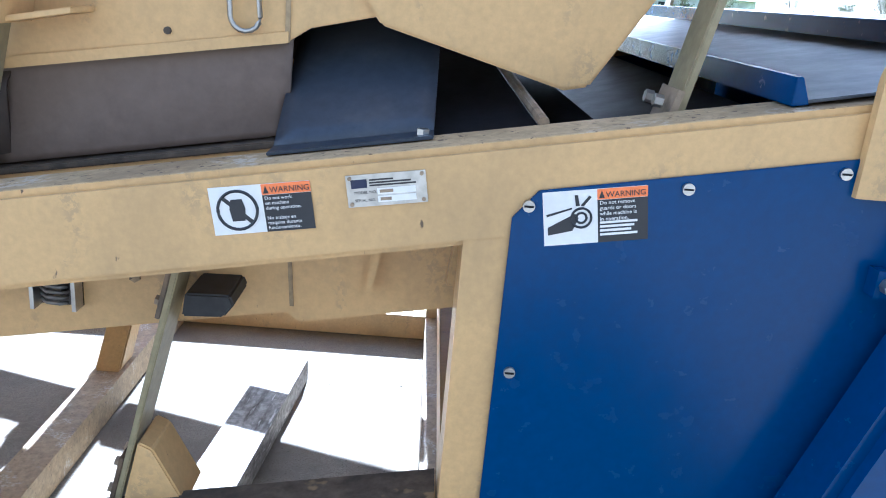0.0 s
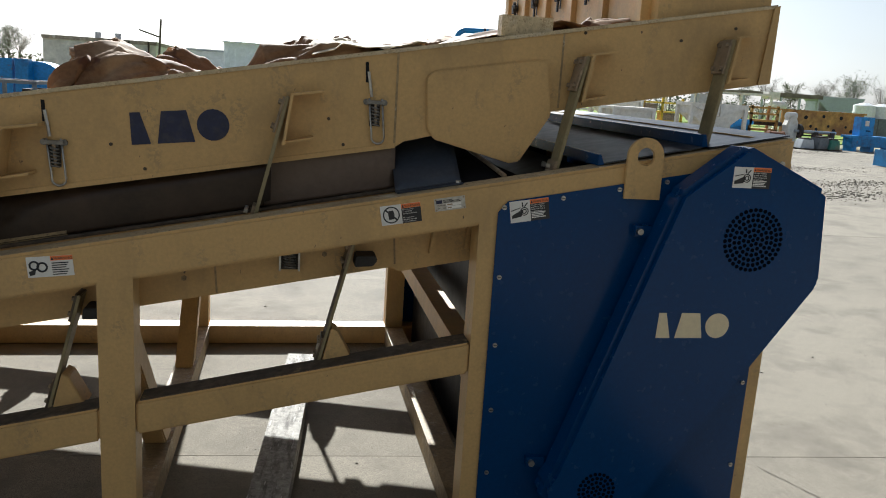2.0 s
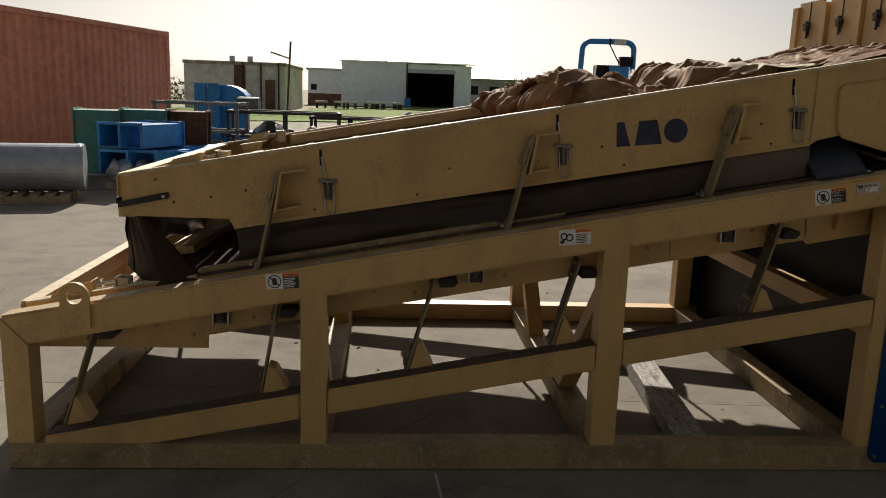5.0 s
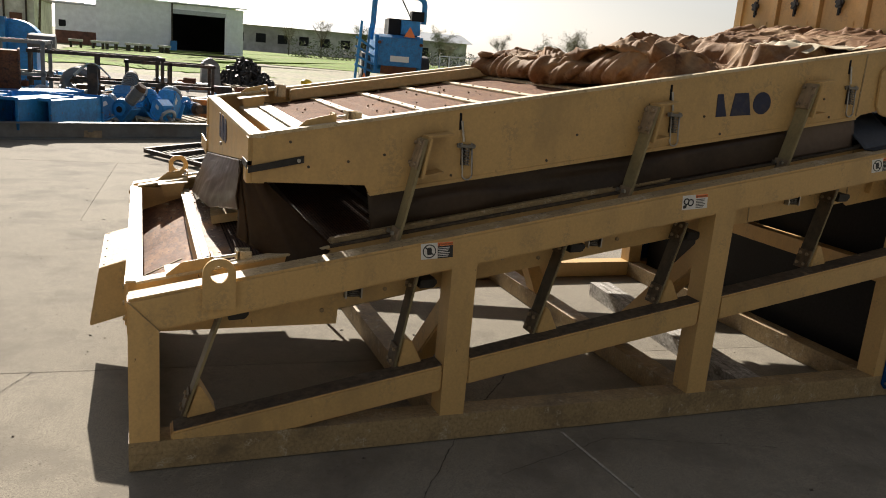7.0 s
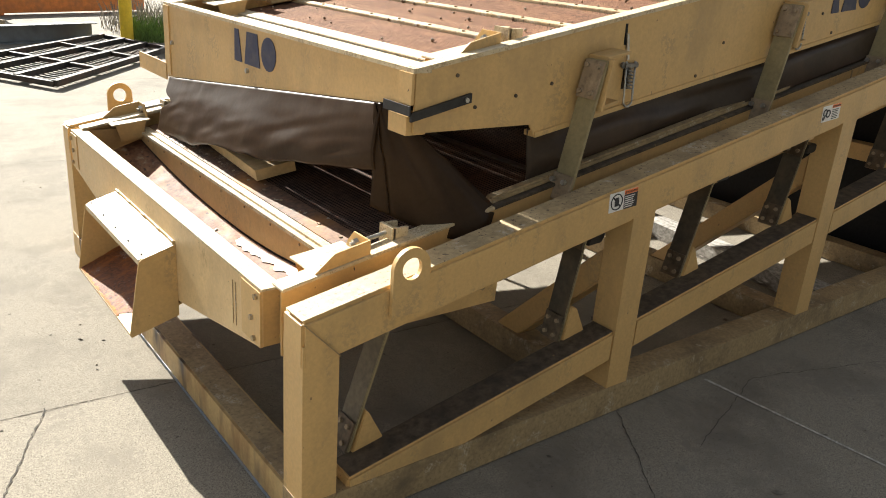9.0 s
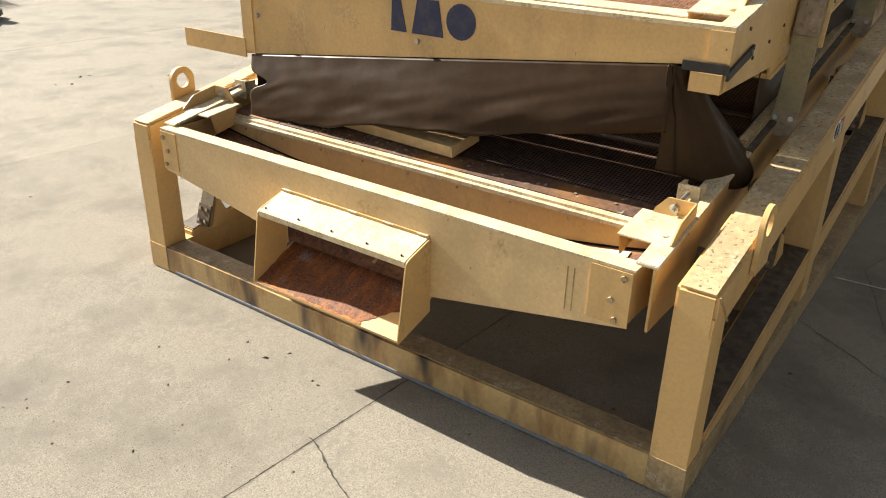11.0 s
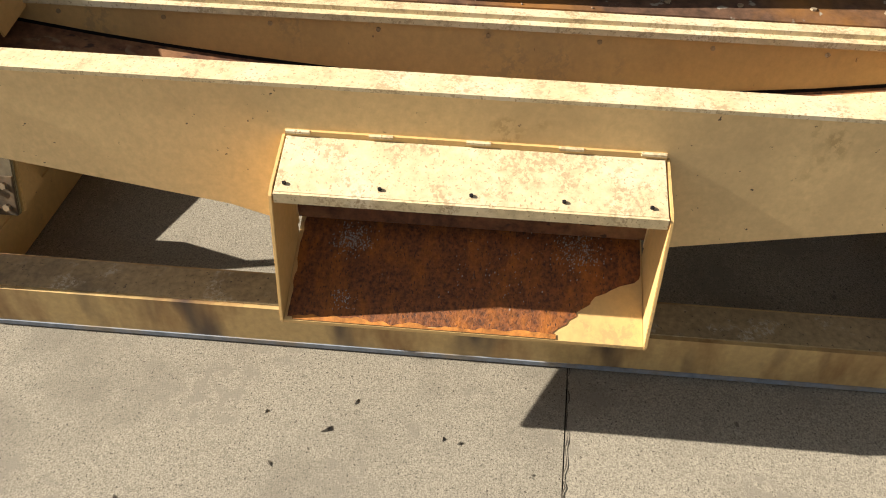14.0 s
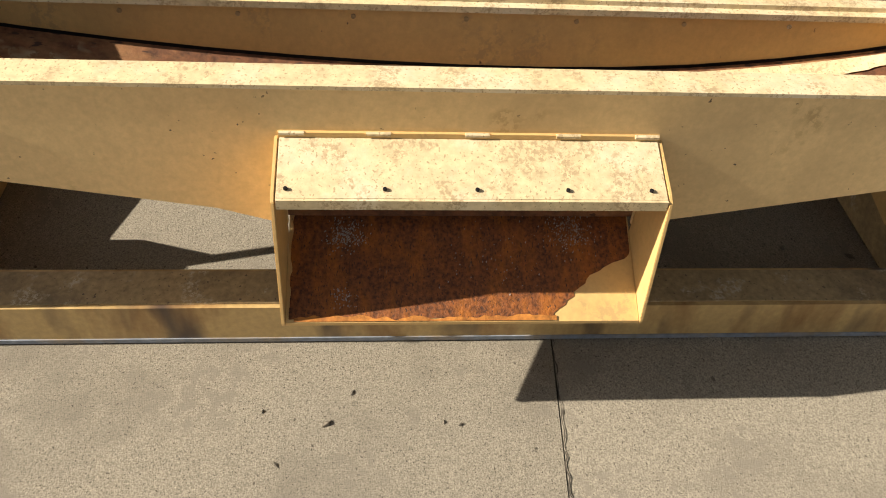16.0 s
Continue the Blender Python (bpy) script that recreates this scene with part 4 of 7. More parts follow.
def build_flakes():
    """Patches of pale mill scale that still cling to the rusty floor."""
    rng = random.Random(4)
    m = bmesh.new()
    for cy, cx, n, sp in ((CY1 - 0.10, -0.020, 300, 0.016), (CY0 + 0.115, -0.012, 300, 0.022), (CY1 - 0.10, -0.125, 60, 0.012), (CY0 + 0.26, -0.06, 60, 0.05)):
        for _ in range(n):
            x, y, s = rng.gauss(cx, sp * 0.8), rng.gauss(cy, sp), rng.uniform(0.0004, 0.0013)
            if -0.15 < x < 0.07:
                m.faces.new([m.verts.new((x + s * a, y + s * b, chute_z(x + s * a) + 0.0032)) for a, b in ((-1, -0.6), (1.6, -0.9), (1.1, 0.8), (-0.8, 1.0))])
    tagged(part("mill_scale", m, scale_grey, chute), "pale grey scale flecks on the rust", kind="stuff")


build_flakes()
for y in (0.884, 1.02, 1.165, 1.31, 1.463):
    part("rivet_hole", disc((-0.104, y, 0.519), 0.0034, "z", 0.0035, 8), black, chute)
for y in (0.87, 1.01, 1.16, 1.32, 1.47):
    part("weld_bead", rod((-0.011, min(max(y, CY0 + 0.022), CY1 - 0.022) - 0.02, 0.556), (-0.011, min(max(y, CY0 + 0.022), CY1 - 0.022) + 0.02, 0.556), 0.004, 6), tan_dusty, chute)

# loose timber on the lower screen
plank = part("timber_offcut", box(-0.075, 0.075, -0.355, 0.355, 0.0, 0.040, 0.003), wood_new)
plank.matrix_world = pose(0.455, 1.385, lower_screen(0.455) + 0.016, 0, -10.2, -4)
tagged(plank, "fresh pale timber offcut lying on the lower screen", "timber")

# ---- vinyl curtains ----
def side_curtain(u, v):
    x = 0.868 + 2.002 * u + 0.025 * v * (1 - u) ** 8
    top, low = deck_low(x) + 0.02, shoe_top(x) + 0.012
    fold = (0.020 * math.sin(7 * u - 5.5 * v + 1.0) * (1 - abs(2 * v - 1)) + 0.012 * wob(x, v, 2.2)) * min(1.0, u * 8 + 0.15)
    dip = -0.050 * max(0.0, math.sin(math.pi * (v - 0.1))) * max(0.0, wob(x * 0.8 + 0.4, v * 1.2, 1.4, 2)) * 2
    k = v - (0.95 - 0.85 * min(1.0, max(0.0, (x - 1.75) / 1.1)))
    crease = (0.030 - 0.064 / (1 + math.exp(-9 * k))) * min(1.0, max(0.0, (x - 1.2) / 0.8))
    calm = min(1.0, u * 6)
    return (x, max(0.191 if x > 1.9 else 0.205, 0.226 + (0.5 * fold + dip) * calm + crease + 0.004 * v), top + (low - top) * v)


def pale_curtain(u, v):
    x = 2.85 + 0.425 * u
    top, low = deck_low(x) + 0.02, shoe_top(x) + 0.012
    return (x, 0.216 - 0.026 * v ** 0.7 + 0.005 * math.sin(3 * u + 4 * v) * v * (1 - v) * 3, top + (low - top) * v)


def sheet_part(name, f, nu, nv, mat, parent, label):
    return part(name, sheet(f, nu, nv), mat, parent, label, True)


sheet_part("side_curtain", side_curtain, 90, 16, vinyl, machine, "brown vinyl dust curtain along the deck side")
sheet_part("side_curtain", pale_curtain, 20, 16, vinyl_lit, machine, "brown vinyl curtain section in a skylit tone")
sheet_part("side_curtain", lambda u, v: (0.44 + 2.83 * u, 2.085, deck_low(0.9 + 2.37 * u) + (shoe_top(0.44 + 2.83 * u) - deck_low(0.9 + 2.37 * u)) * v), 30, 6, vinyl, machine, "brown vinyl dust curtain along the deck side")


def front_low(y):
    """Height of the torn lower edge, sagging on to the screen at the far side."""
    return float(np.interp(y, (0.26, 0.55, 0.80, 0.92, 1.32, 1.60, 1.94, 2.06), (0.893, 0.845, 0.800, 0.772, 0.732, 0.672, 0.645, 0.645))) + 0.008 * wob(y, 0, 9)


def front_curtain(u, v):
    far = max(0.0, u - 0.86) / 0.14
    y = 0.330 + 1.74 * u - far * (0.07 * v + 0.10 * math.exp(-((v - 0.42) / 0.10) ** 2))
    top, low = end_low(y) - 0.002, front_low(y)
    bulge = 0.030 * math.sin(v * 2.9) * (0.75 + 0.5 * wob(u, 0.3, 1.6)) + 0.020 * wob(u * 1.1 + 0.4 * v, v * 0.9, 2.0, 5) * v + 0.007 * wob(u * 3 - v, v * 1.5, 3.5, 7) * v + 0.006 * abs(wob(u, 0, 12)) * (1 - v) ** 3
    swing = 0.085 * min(1.0, u / 0.45) ** 0.8
    return (0.410 - bulge * 0.8 - swing * v ** 1.3, y, top + (low - top) * v)


sheet_part("front_curtain", front_curtain, 150, 28, vinyl_front, machine, "torn brown vinyl curtain hanging across the low end")


def corner_flap(u, v):
    """A cone of vinyl: narrow at the plate's corner, wide and rolled at its foot."""
    top = Vector((0.404 + 0.030 * u, 0.345 - 0.050 * u, 1.072 - 0.020 * u))
    foot = Vector((0.430 + 0.310 * u, 0.305 - 0.165 * math.sin(u * 2.35), 0.757 - 0.060 * math.sin(u * math.pi) + 0.010 * u))
    p = top.lerp(foot, v ** 0.95)
    p.y += 0.010 * wob(u * 2, v, 3)
    p.x += 0.006 * wob(u, v, 4)
    return p


sheet_part("corner_flap", corner_flap, 20, 20, vinyl_front, machine, "brown vinyl corner flap folded round the deck end")
sheet_part("flap_hem", lambda u, v: corner_flap(-0.100 + 0.12 * u, v) + Vector((-0.004 + 0.003 * wob(v, u, 14), 0.0, 0.0)), 4, 24, vinyl_front, machine, "crinkled hem of the corner flap")
for y in (0.350, 1.23, 2.02):
    part("curtain_bolt", disc((0.404, y, 1.022), 0.009, "x", 0.010, 8), steel, machine)

# ---- drive end: blue panels, hood sheets, belt guard ----
def panel_top(x):
    return beam_top(x) - 0.066


pr = 0.03
pts = [(3.590 + pr, 0.040), (4.565 - pr, 0.040), (4.565, 0.040 + pr), (4.565, panel_top(4.565) - pr), (4.565 - pr, panel_top(4.54))] + [(3.590 + pr, panel_top(3.63)), (3.590, panel_top(3.59) - pr), (3.590, 0.040 + pr)]
blue_panel = part("side_panel", prism(pts, "y", -0.005, -0.001, 0.001), blue, machine, "glossy deep blue side panel")
for x, z in ((3.609, 1.225), (3.804, 1.263), (3.995, 1.298), (3.610, 0.994), (3.614, 0.761), (3.618, 0.53), (3.62, 0.30), (3.62, 0.07), (4.16, 1.33), (4.545, 0.62), (4.545, 0.30)):
    s = part("screw", disc((x, -0.010, z), 0.0078, "y", 0.006, 12), steel, blue_panel)
    part("screw_slot", box(x - 0.006, x + 0.006, -0.0112, -0.0098, z - 0.0012, z + 0.0012), black, s)
part("side_panel", prism(pts, "y", W + 0.001, W + 0.005, 0.001), blue, machine)
part("end_panel", box(L + 0.001, L + 0.005, 0.02, W - 0.02, 0.03, beam_top(L) - 0.10, 0.001), blue, machine)
part("inner_wall", prism([(3.70, 0.04), (4.50, 0.04), (4.50, beam_top(4.5) - 0.14), (3.70, beam_top(3.7) - 0.14)], "y", T + 0.02, T + 0.026), blue, machine)
# Added black sheet: stands in for the shade inside the open drive box.
part("inner_wall", box(3.70, 3.71, T + 0.03, W - T, 0.02, 1.10), black, machine, "black sheet standing in for the dark drive interior")

guard_pts = [(4.160, 1.305), (4.360, 1.462), (4.382, 1.468), (4.400, 1.463), (4.687, 1.332), (4.712, 1.012), (4.512, 0.730), (4.100, 0.150), (4.060, 0.105), (4.000, 0.085), (3.930, 0.095), (3.830, 0.190), (3.790, 0.245), (3.790, 0.290), (3.822, 0.345)]
guard = part("belt_guard", prism(guard_pts, "y", -0.118, -0.007, 0.026), blue, machine, "glossy blue belt guard with rounded edges")


def vent(cx, cz, rings, pitch, r):
    m = None
    for k in range(rings + 1):
        n = max(1, 6 * k)
        for i in range(n):
            a = math.tau * i / n + 0.3 * k
            m = disc((cx + pitch * k * math.cos(a), -0.1192, cz + pitch * k * math.sin(a)), r, "y", 0.003, 8, m)
    return m


part("vent_field", vent(4.432, 1.162, 6, 0.0168, 0.0070), vent_black, guard, "round field of dark vent holes")
part("vent_field", vent(3.980, 0.277, 4, 0.0155, 0.0064), vent_black, guard, "round field of dark vent holes")
emblem(4.128, -0.118, 0.825, 0.086, 0.0, cream, guard)
for x, z in ((4.090, 1.165), (3.788, 0.345)):
    t = part("guard_tab", box(x - 0.035, x + 0.028, -0.030, -0.006, z - 0.018, z + 0.018, 0.004), blue, guard)
    part("guard_bolt", disc((x - 0.02, -0.044, z), 0.011, "y", 0.014, 8), steel, t)
part("guard_bolt", disc((4.575, -0.004, 1.405), 0.012, "y", 0.03, 8), steel, guard)

# hood sheets across the drive end
def hood(x0, x1, lift0, lift1, name, mat, y0=0.03, y1=2.30):
    return part(name, prism([(x0, beam_top(x0) + lift0), (x1, beam_top(x1) + lift1), (x1, beam_top(x1) + lift1 + 0.004), (x0, beam_top(x0) + lift0 + 0.004)], "y", y0, y1, 0.001), mat, machine)


hood(3.945, 4.305, 0.006, 0.012, "hood_sheet", greyblue)
hood(4.315, 4.612, 0.006, 0.006, "hood_sheet", greyblue)
part("hood_edge", prism([(3.926, beam_top(3.926) + 0.004), (3.948, beam_top(3.948) + 0.004), (3.934, beam_top(3.934) + 0.040), (3.926, beam_top(3.926) + 0.040)], "y", 0.03, 2.30, 0.001), blue, machine)
part("hood_edge", prism([(4.290, beam_top(4.29) + 0.012), (4.310, beam_top(4.31) + 0.012), (4.300, beam_top(4.3) + 0.055), (4.288, beam_top(4.29) + 0.055)], "y", 0.03, 2.30, 0.001), blue, machine)
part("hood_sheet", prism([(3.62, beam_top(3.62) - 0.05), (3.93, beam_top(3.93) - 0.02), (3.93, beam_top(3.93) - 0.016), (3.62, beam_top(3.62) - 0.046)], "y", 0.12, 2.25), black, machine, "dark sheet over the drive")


def arch_plate(u, v):
    x = 3.268 + 0.216 * u
    return (x, 0.100 + 0.42 * v, beam_top(x) + 0.004 + 0.20 * math.sin(v * 1.5) + 0.02 * math.sin(math.pi * u) * v)


sheet_part("curved_plate", arch_plate, 10, 14, greyblue, machine, "curved blue-grey deflector plate")
part("plate_foot", prism([(3.268, beam_top(3.268) + 0.003), (3.484, beam_top(3.484) + 0.003), (3.484, beam_top(3.484) + 0.008), (3.268, beam_top(3.268) + 0.008)], "y", 0.058, 0.104, 0.001), greyblue, machine)
part("plate_bolt", disc((3.470, 0.078, beam_top(3.47) + 0.007), 0.009, "z", 0.008, 6), steel, machine)
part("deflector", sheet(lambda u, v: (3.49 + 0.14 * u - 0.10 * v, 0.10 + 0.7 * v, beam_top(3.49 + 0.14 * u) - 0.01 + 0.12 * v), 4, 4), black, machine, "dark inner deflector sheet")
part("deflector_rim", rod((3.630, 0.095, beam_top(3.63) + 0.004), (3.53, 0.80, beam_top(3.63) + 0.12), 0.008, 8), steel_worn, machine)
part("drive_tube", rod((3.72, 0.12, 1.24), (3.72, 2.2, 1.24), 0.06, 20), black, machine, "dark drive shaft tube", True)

# ---- feed box with gates above the high end ----
feed = part("feed_box", box(4.176, 4.605, 0.245, 2.205, 1.845, 2.175, 0.004), tan, machine, "tan feed box with a row of slide gates")
gy = [0.335 + 0.373 * i for i in range(6)]
for i in range(5):
    a, b = gy[i], gy[i + 1]
    part("gate_rib", box(4.140, 4.178, a - 0.028, a + 0.028, 1.845, 2.175, 0.003), tan, feed)
    part("gate_plate", box(4.160, 4.177, a + 0.045, b - 0.045, 1.86, 2.20, 0.004), tan, feed)
    part("gate_slot", box(4.1575, 4.1605, (a + b) / 2 - 0.006, (a + b) / 2 + 0.006, 1.985, 2.200), black, feed)
    part("gate_panel", box(4.156, 4.161, a + 0.065, b - 0.065, 1.865, 1.940, 0.003), tan, feed)
    k = Vector((4.130, (a + b) / 2, 2.045))
    kn = part("gate_knob", rod(k, k + Vector((0.032, 0, 0)), 0.018, 12), rubber, feed, "black star knob")
    for j in range(5):
        t = math.tau * j / 5 + 0.4
        part("knob_lobe", rod(k + Vector((0.004, 0.022 * math.cos(t), 0.022 * math.sin(t))), k + Vector((0.018, 0.022 * math.cos(t), 0.022 * math.sin(t))), 0.012, 8), rubber, kn)
    part("knob_stem", box(4.142, 4.150, k.y - 0.008, k.y + 0.008, k.z - 0.075, k.z), black, kn)
part("gate_rib", box(4.140, 4.178, gy[5] - 0.06, gy[5] + 0.005, 1.845, 2.175, 0.003), tan, feed)
part("feed_block", box(3.62, 3.80, 0.245, 0.300, deck_top(3.7) + 0.0, deck_top(3.7) + 0.070, 0.004), tan_dusty, upper)
# ---- stickers and plates ----
def sticker(x, z, slope, y, kind, parent, w=0.128, h=0.062):
    """A two-part warning sticker: pictogram field and text field. x, z: its upper left corner."""
    M = Matrix.Translation((x, y, z)) @ Matrix.Rotation(-slope, 4, "Y")

    def flat(x0, x1, z0, z1, d, mat, name, par):
        ob = part(name, box(x0, x1, -d, 0.0, z0, z1), mat, par)
        ob.data.transform(M)
        return ob

    s = flat(0, w, -h, 0, 0.0006, label_white, "warning_label", parent)
    s["label"] = "white, black and orange warning sticker"
    light_text = kind == "gears"
    if not light_text:
        flat(w * 0.52, w, -h, -0.0145, 0.0010, label_black, "text_field", s)
    flat(w * 0.52, w, -0.0140, -0.0004, 0.0011, label_orange, "header", s)
    lines = {"stop": ("Do not work\non machine\nduring operation.\n\nNo trabaje en\nmaquina durante\nfuncionamiento.", 0.0064),
             "belt": ("Do not remove\nguards or doors\nwhile machine is\nin operation.", 0.0070)}.get(kind)
    t = text("WARNING", 0.0103, 0, 0, 0, label_black, s, "heading")
    t.data.transform(M @ Matrix.Translation((w * 0.60, -0.0014, -0.0115)))
    tri = part("warning_sign", prism([(w * 0.535, -0.0122), (w * 0.59, -0.0122), (w * 0.5625, -0.0025)], "y", -0.0016, -0.0008), label_black, s)
    tri.data.transform(M)
    if lines:
        t = text(lines[0], lines[1], 0, 0, 0, label_white, s, "words")
        t.data.transform(M @ Matrix.Translation((w * 0.54, -0.0014, -0.0205)))
    n_bar = 0 if kind == "stop" else 4
    for i in range(n_bar if lines else 6):
        zz = (-0.0505 + 0.0 if lines else -0.020) - (0.0 if lines else 0.0068 * i)
        if lines:
            zz = -0.0425 - 0.0052 * i
        flat(w * 0.54, w * (0.90 - 0.03 * (i % 3)), zz - 0.0030, zz, 0.0014, label_black if light_text else label_white, "text_line", s)
    # pictogram as plain shapes
    cx, cz, r = w * 0.26, -h * 0.5, h * 0.40
    if kind in ("stop", "climb"):
        ring = path_tube([(cx + r * math.cos(math.tau * i / 28), -0.0008, cz + r * math.sin(math.tau * i / 28)) for i in range(28)], 0.0021, 6, None, True)
        strut((cx - r * 0.7, -0.0009, cz + r * 0.7), (cx + r * 0.7, -0.0009, cz - r * 0.7), 0.0010, 0.005, (1, 0, 1), 0, ring)
        prism([(cx - 0.008, cz - 0.014), (cx + 0.008, cz - 0.014), (cx + 0.010, cz + 0.002), (cx + 0.007, cz + 0.014), (cx - 0.007, cz + 0.014), (cx - 0.010, cz + 0.002)], "y", -0.0016, -0.0006, 0, ring)
        pic = part("pictogram", ring, label_black, s)
    elif kind == "belt":
        m = prism([(0.005, -0.046), (0.040, -0.030), (0.044, -0.036), (0.036, -0.052), (0.005, -0.056)], "y", -0.0014, -0.0006)
        prism([(0.004, -0.029), (0.036, -0.022), (0.036, -0.024), (0.004, -0.032)], "y", -0.0014, -0.0006, 0, m)
        prism([(0.040, -0.006), (0.044, -0.006), (0.046, -0.020), (0.041, -0.020)], "y", -0.0014, -0.0006, 0, m)
        prism([(0.058, -0.008), (0.061, -0.010), (0.051, -0.021), (0.047, -0.020)], "y", -0.0014, -0.0006, 0, m)
        for rr in (0.0125, 0.0065):
            path_tube([(0.0475 + rr * math.cos(math.tau * i / 24), -0.0010, -0.036 + rr * math.sin(math.tau * i / 24)) for i in range(24)], 0.0016, 6, m, True)
        pic = part("pictogram", m, label_black, s)
    else:
        m = None
        for gx, gz, rr in ((0.020, -0.026, 0.012), (0.042, -0.032, 0.013)):
            m = path_tube([(gx + rr * math.cos(math.tau * i / 20), -0.0010, gz + rr * math.sin(math.tau * i / 20)) for i in range(20)], 0.003, 6, m, True)
        prism([(0.004, -0.044), (0.024, -0.038), (0.020, -0.054), (0.006, -0.056)], "y", -0.0014, -0.0006, 0, m)
        pic = part("pictogram", m, label_black, s)
    pic.data.transform(M)
    return s


sticker(1.026, 0.826, 0.080, -0.0008, "climb", machine)
sticker(2.179, 1.028, 0.090, -0.0008, "gears", machine)
sticker(3.208, 1.213, 0.165, -0.0008, "stop", machine)
sticker(3.624, 1.243, 0.160, -0.0052, "belt", machine, 0.131, 0.070)
sticker(4.330, 1.401, 0.0, -0.1182, "belt", machine, 0.132, 0.068)

plate = part("maker_plate", box(0, 0.100, -0.0012, 0, -0.041, 0, 0.0005), steel, machine, "small riveted metal maker's plate")
PM = Matrix.Translation((3.378, -0.0008, 1.243)) @ Matrix.Rotation(-0.165, 4, "Y")
plate.data.transform(PM)
bits = [(0.006, 0.026, -0.017, -0.006, navy)] + [(0.029, 0.029 + w, -0.0085 - 0.0035 * i, -0.0065 - 0.0035 * i, label_black) for i, w in enumerate((0.030, 0.052, 0.058))]
bits += [(0.038, 0.086, -0.0265, -0.0185, label_white), (0.038, 0.086, -0.0365, -0.0285, label_white), (0.041, 0.058, -0.0245, -0.0205, steel_worn), (0.041, 0.055, -0.0345, -0.0305, steel_worn)]
for i, (a, b, c, d, m) in enumerate(bits):
    o = part("plate_mark", box(a, b, -0.0018 - 0.0004 * (i > 5), -0.0008, c, d), m, plate)
    o.data.transform(PM)
for w_, zz in (("MODEL NO.", -0.0245), ("SERIAL NO.", -0.0345)):
    t = text(w_, 0.0052, 0, 0, 0, label_black, plate, "words")
    t.data.transform(PM @ Matrix.Translation((0.009, -0.0016, zz)))
for a, b in ((0.005, -0.004), (0.095, -0.004), (0.005, -0.037), (0.095, -0.037)):
    o = part("rivet", disc((a, -0.0035, b), 0.0026, "y", 0.003, 10), steel_worn, plate)
    o.data.transform(PM)

# ---- crumpled tarpaulin on the upper deck ----
def creases(x, y, seed, n, area, high, wide, long, bias=0.0):
    """Sum of straight folds of stiff cloth, each a ridge or a valley with a steep and a gentle side."""
    rng = random.Random(seed)
    out = np.zeros_like(x)
    for _ in range(n):
        cx, cy = rng.uniform(area[0], area[1]), rng.uniform(area[2], area[3])
        a = rng.gauss(bias, 0.75)
        c, s = math.cos(a), math.sin(a)
        half, w1, w2 = long * rng.uniform(0.5, 1.4), wide * rng.uniform(0.2, 0.5), wide * rng.uniform(0.7, 1.8)
        top = high * rng.uniform(0.4, 1.0) * (1 if rng.random() < 0.5 else -1)
        al, pe = (x - cx) * c + (y - cy) * s, (y - cy) * c - (x - cx) * s
        pe = pe + 0.10 * al * np.abs(al) / half
        out += top * np.maximum(0.0, 1 - np.where(pe > 0, pe / w1, -pe / w2)) * np.clip(1.5 * (1 - np.abs(al) / half), 0, 1)
    return out


def along_normal(p, h):
    """Moves the points of a grid along their normals."""
    n = np.cross(np.gradient(p, axis=0), np.gradient(p, axis=1))
    n /= np.sqrt((n * n).sum(axis=2, keepdims=True)) + 1e-9
    return p + n * h[..., None]


def grid_uv(nu, nv):
    return np.meshgrid(np.linspace(0, 1, nu + 1), np.linspace(0, 1, nv + 1), indexing="ij")


def settle(p, x0, x1, y0, y1, lift):
    """Keeps a cloth between the deck's sides and above the screens."""
    p[..., 0] = np.clip(p[..., 0], x0, x1)
    p[..., 1] = np.clip(p[..., 1], y0, y1)
    p[..., 2] = np.maximum(p[..., 2], upper_screen(p[..., 0]) + lift)
    return p


def cloth(name, grid, mat, label):
    """A thin two-sided mesh from a grid of points, its back a little way behind along the normals."""
    gu, gv = np.gradient(grid, axis=0), np.gradient(grid, axis=1)
    n = np.cross(gu, gv)
    n /= np.sqrt((n * n).sum(axis=2, keepdims=True)) + 1e-9
    back = grid - 0.003 * n
    nu, nv = grid.shape[0], grid.shape[1]
    k = nu * nv
    verts = np.concatenate((grid.reshape(-1, 3), back.reshape(-1, 3)))
    faces = []
    for i in range(nu - 1):
        for j in range(nv - 1):
            a = i * nv + j
            faces += [(a, a + nv, a + nv + 1, a + 1), (k + a, k + a + 1, k + a + nv + 1, k + a + nv)]
    rim = [i * nv for i in range(nu)] + [(nu - 1) * nv + j for j in range(1, nv)] + [i * nv + nv - 1 for i in range(nu - 2, -1, -1)] + [j for j in range(nv - 2, 0, -1)]
    for a, c in zip(rim, rim[1:] + rim[:1]):
        faces.append((a, k + a, k + c, c))
    me = bpy.data.meshes.new(name)
    me.from_pydata(verts.tolist(), [], faces)
    me.materials.append(mat)
    me.polygons.foreach_set("use_smooth", [True] * len(me.polygons))
    ob = new(name, me)
    return tagged(ob, label, "tarpaulin")


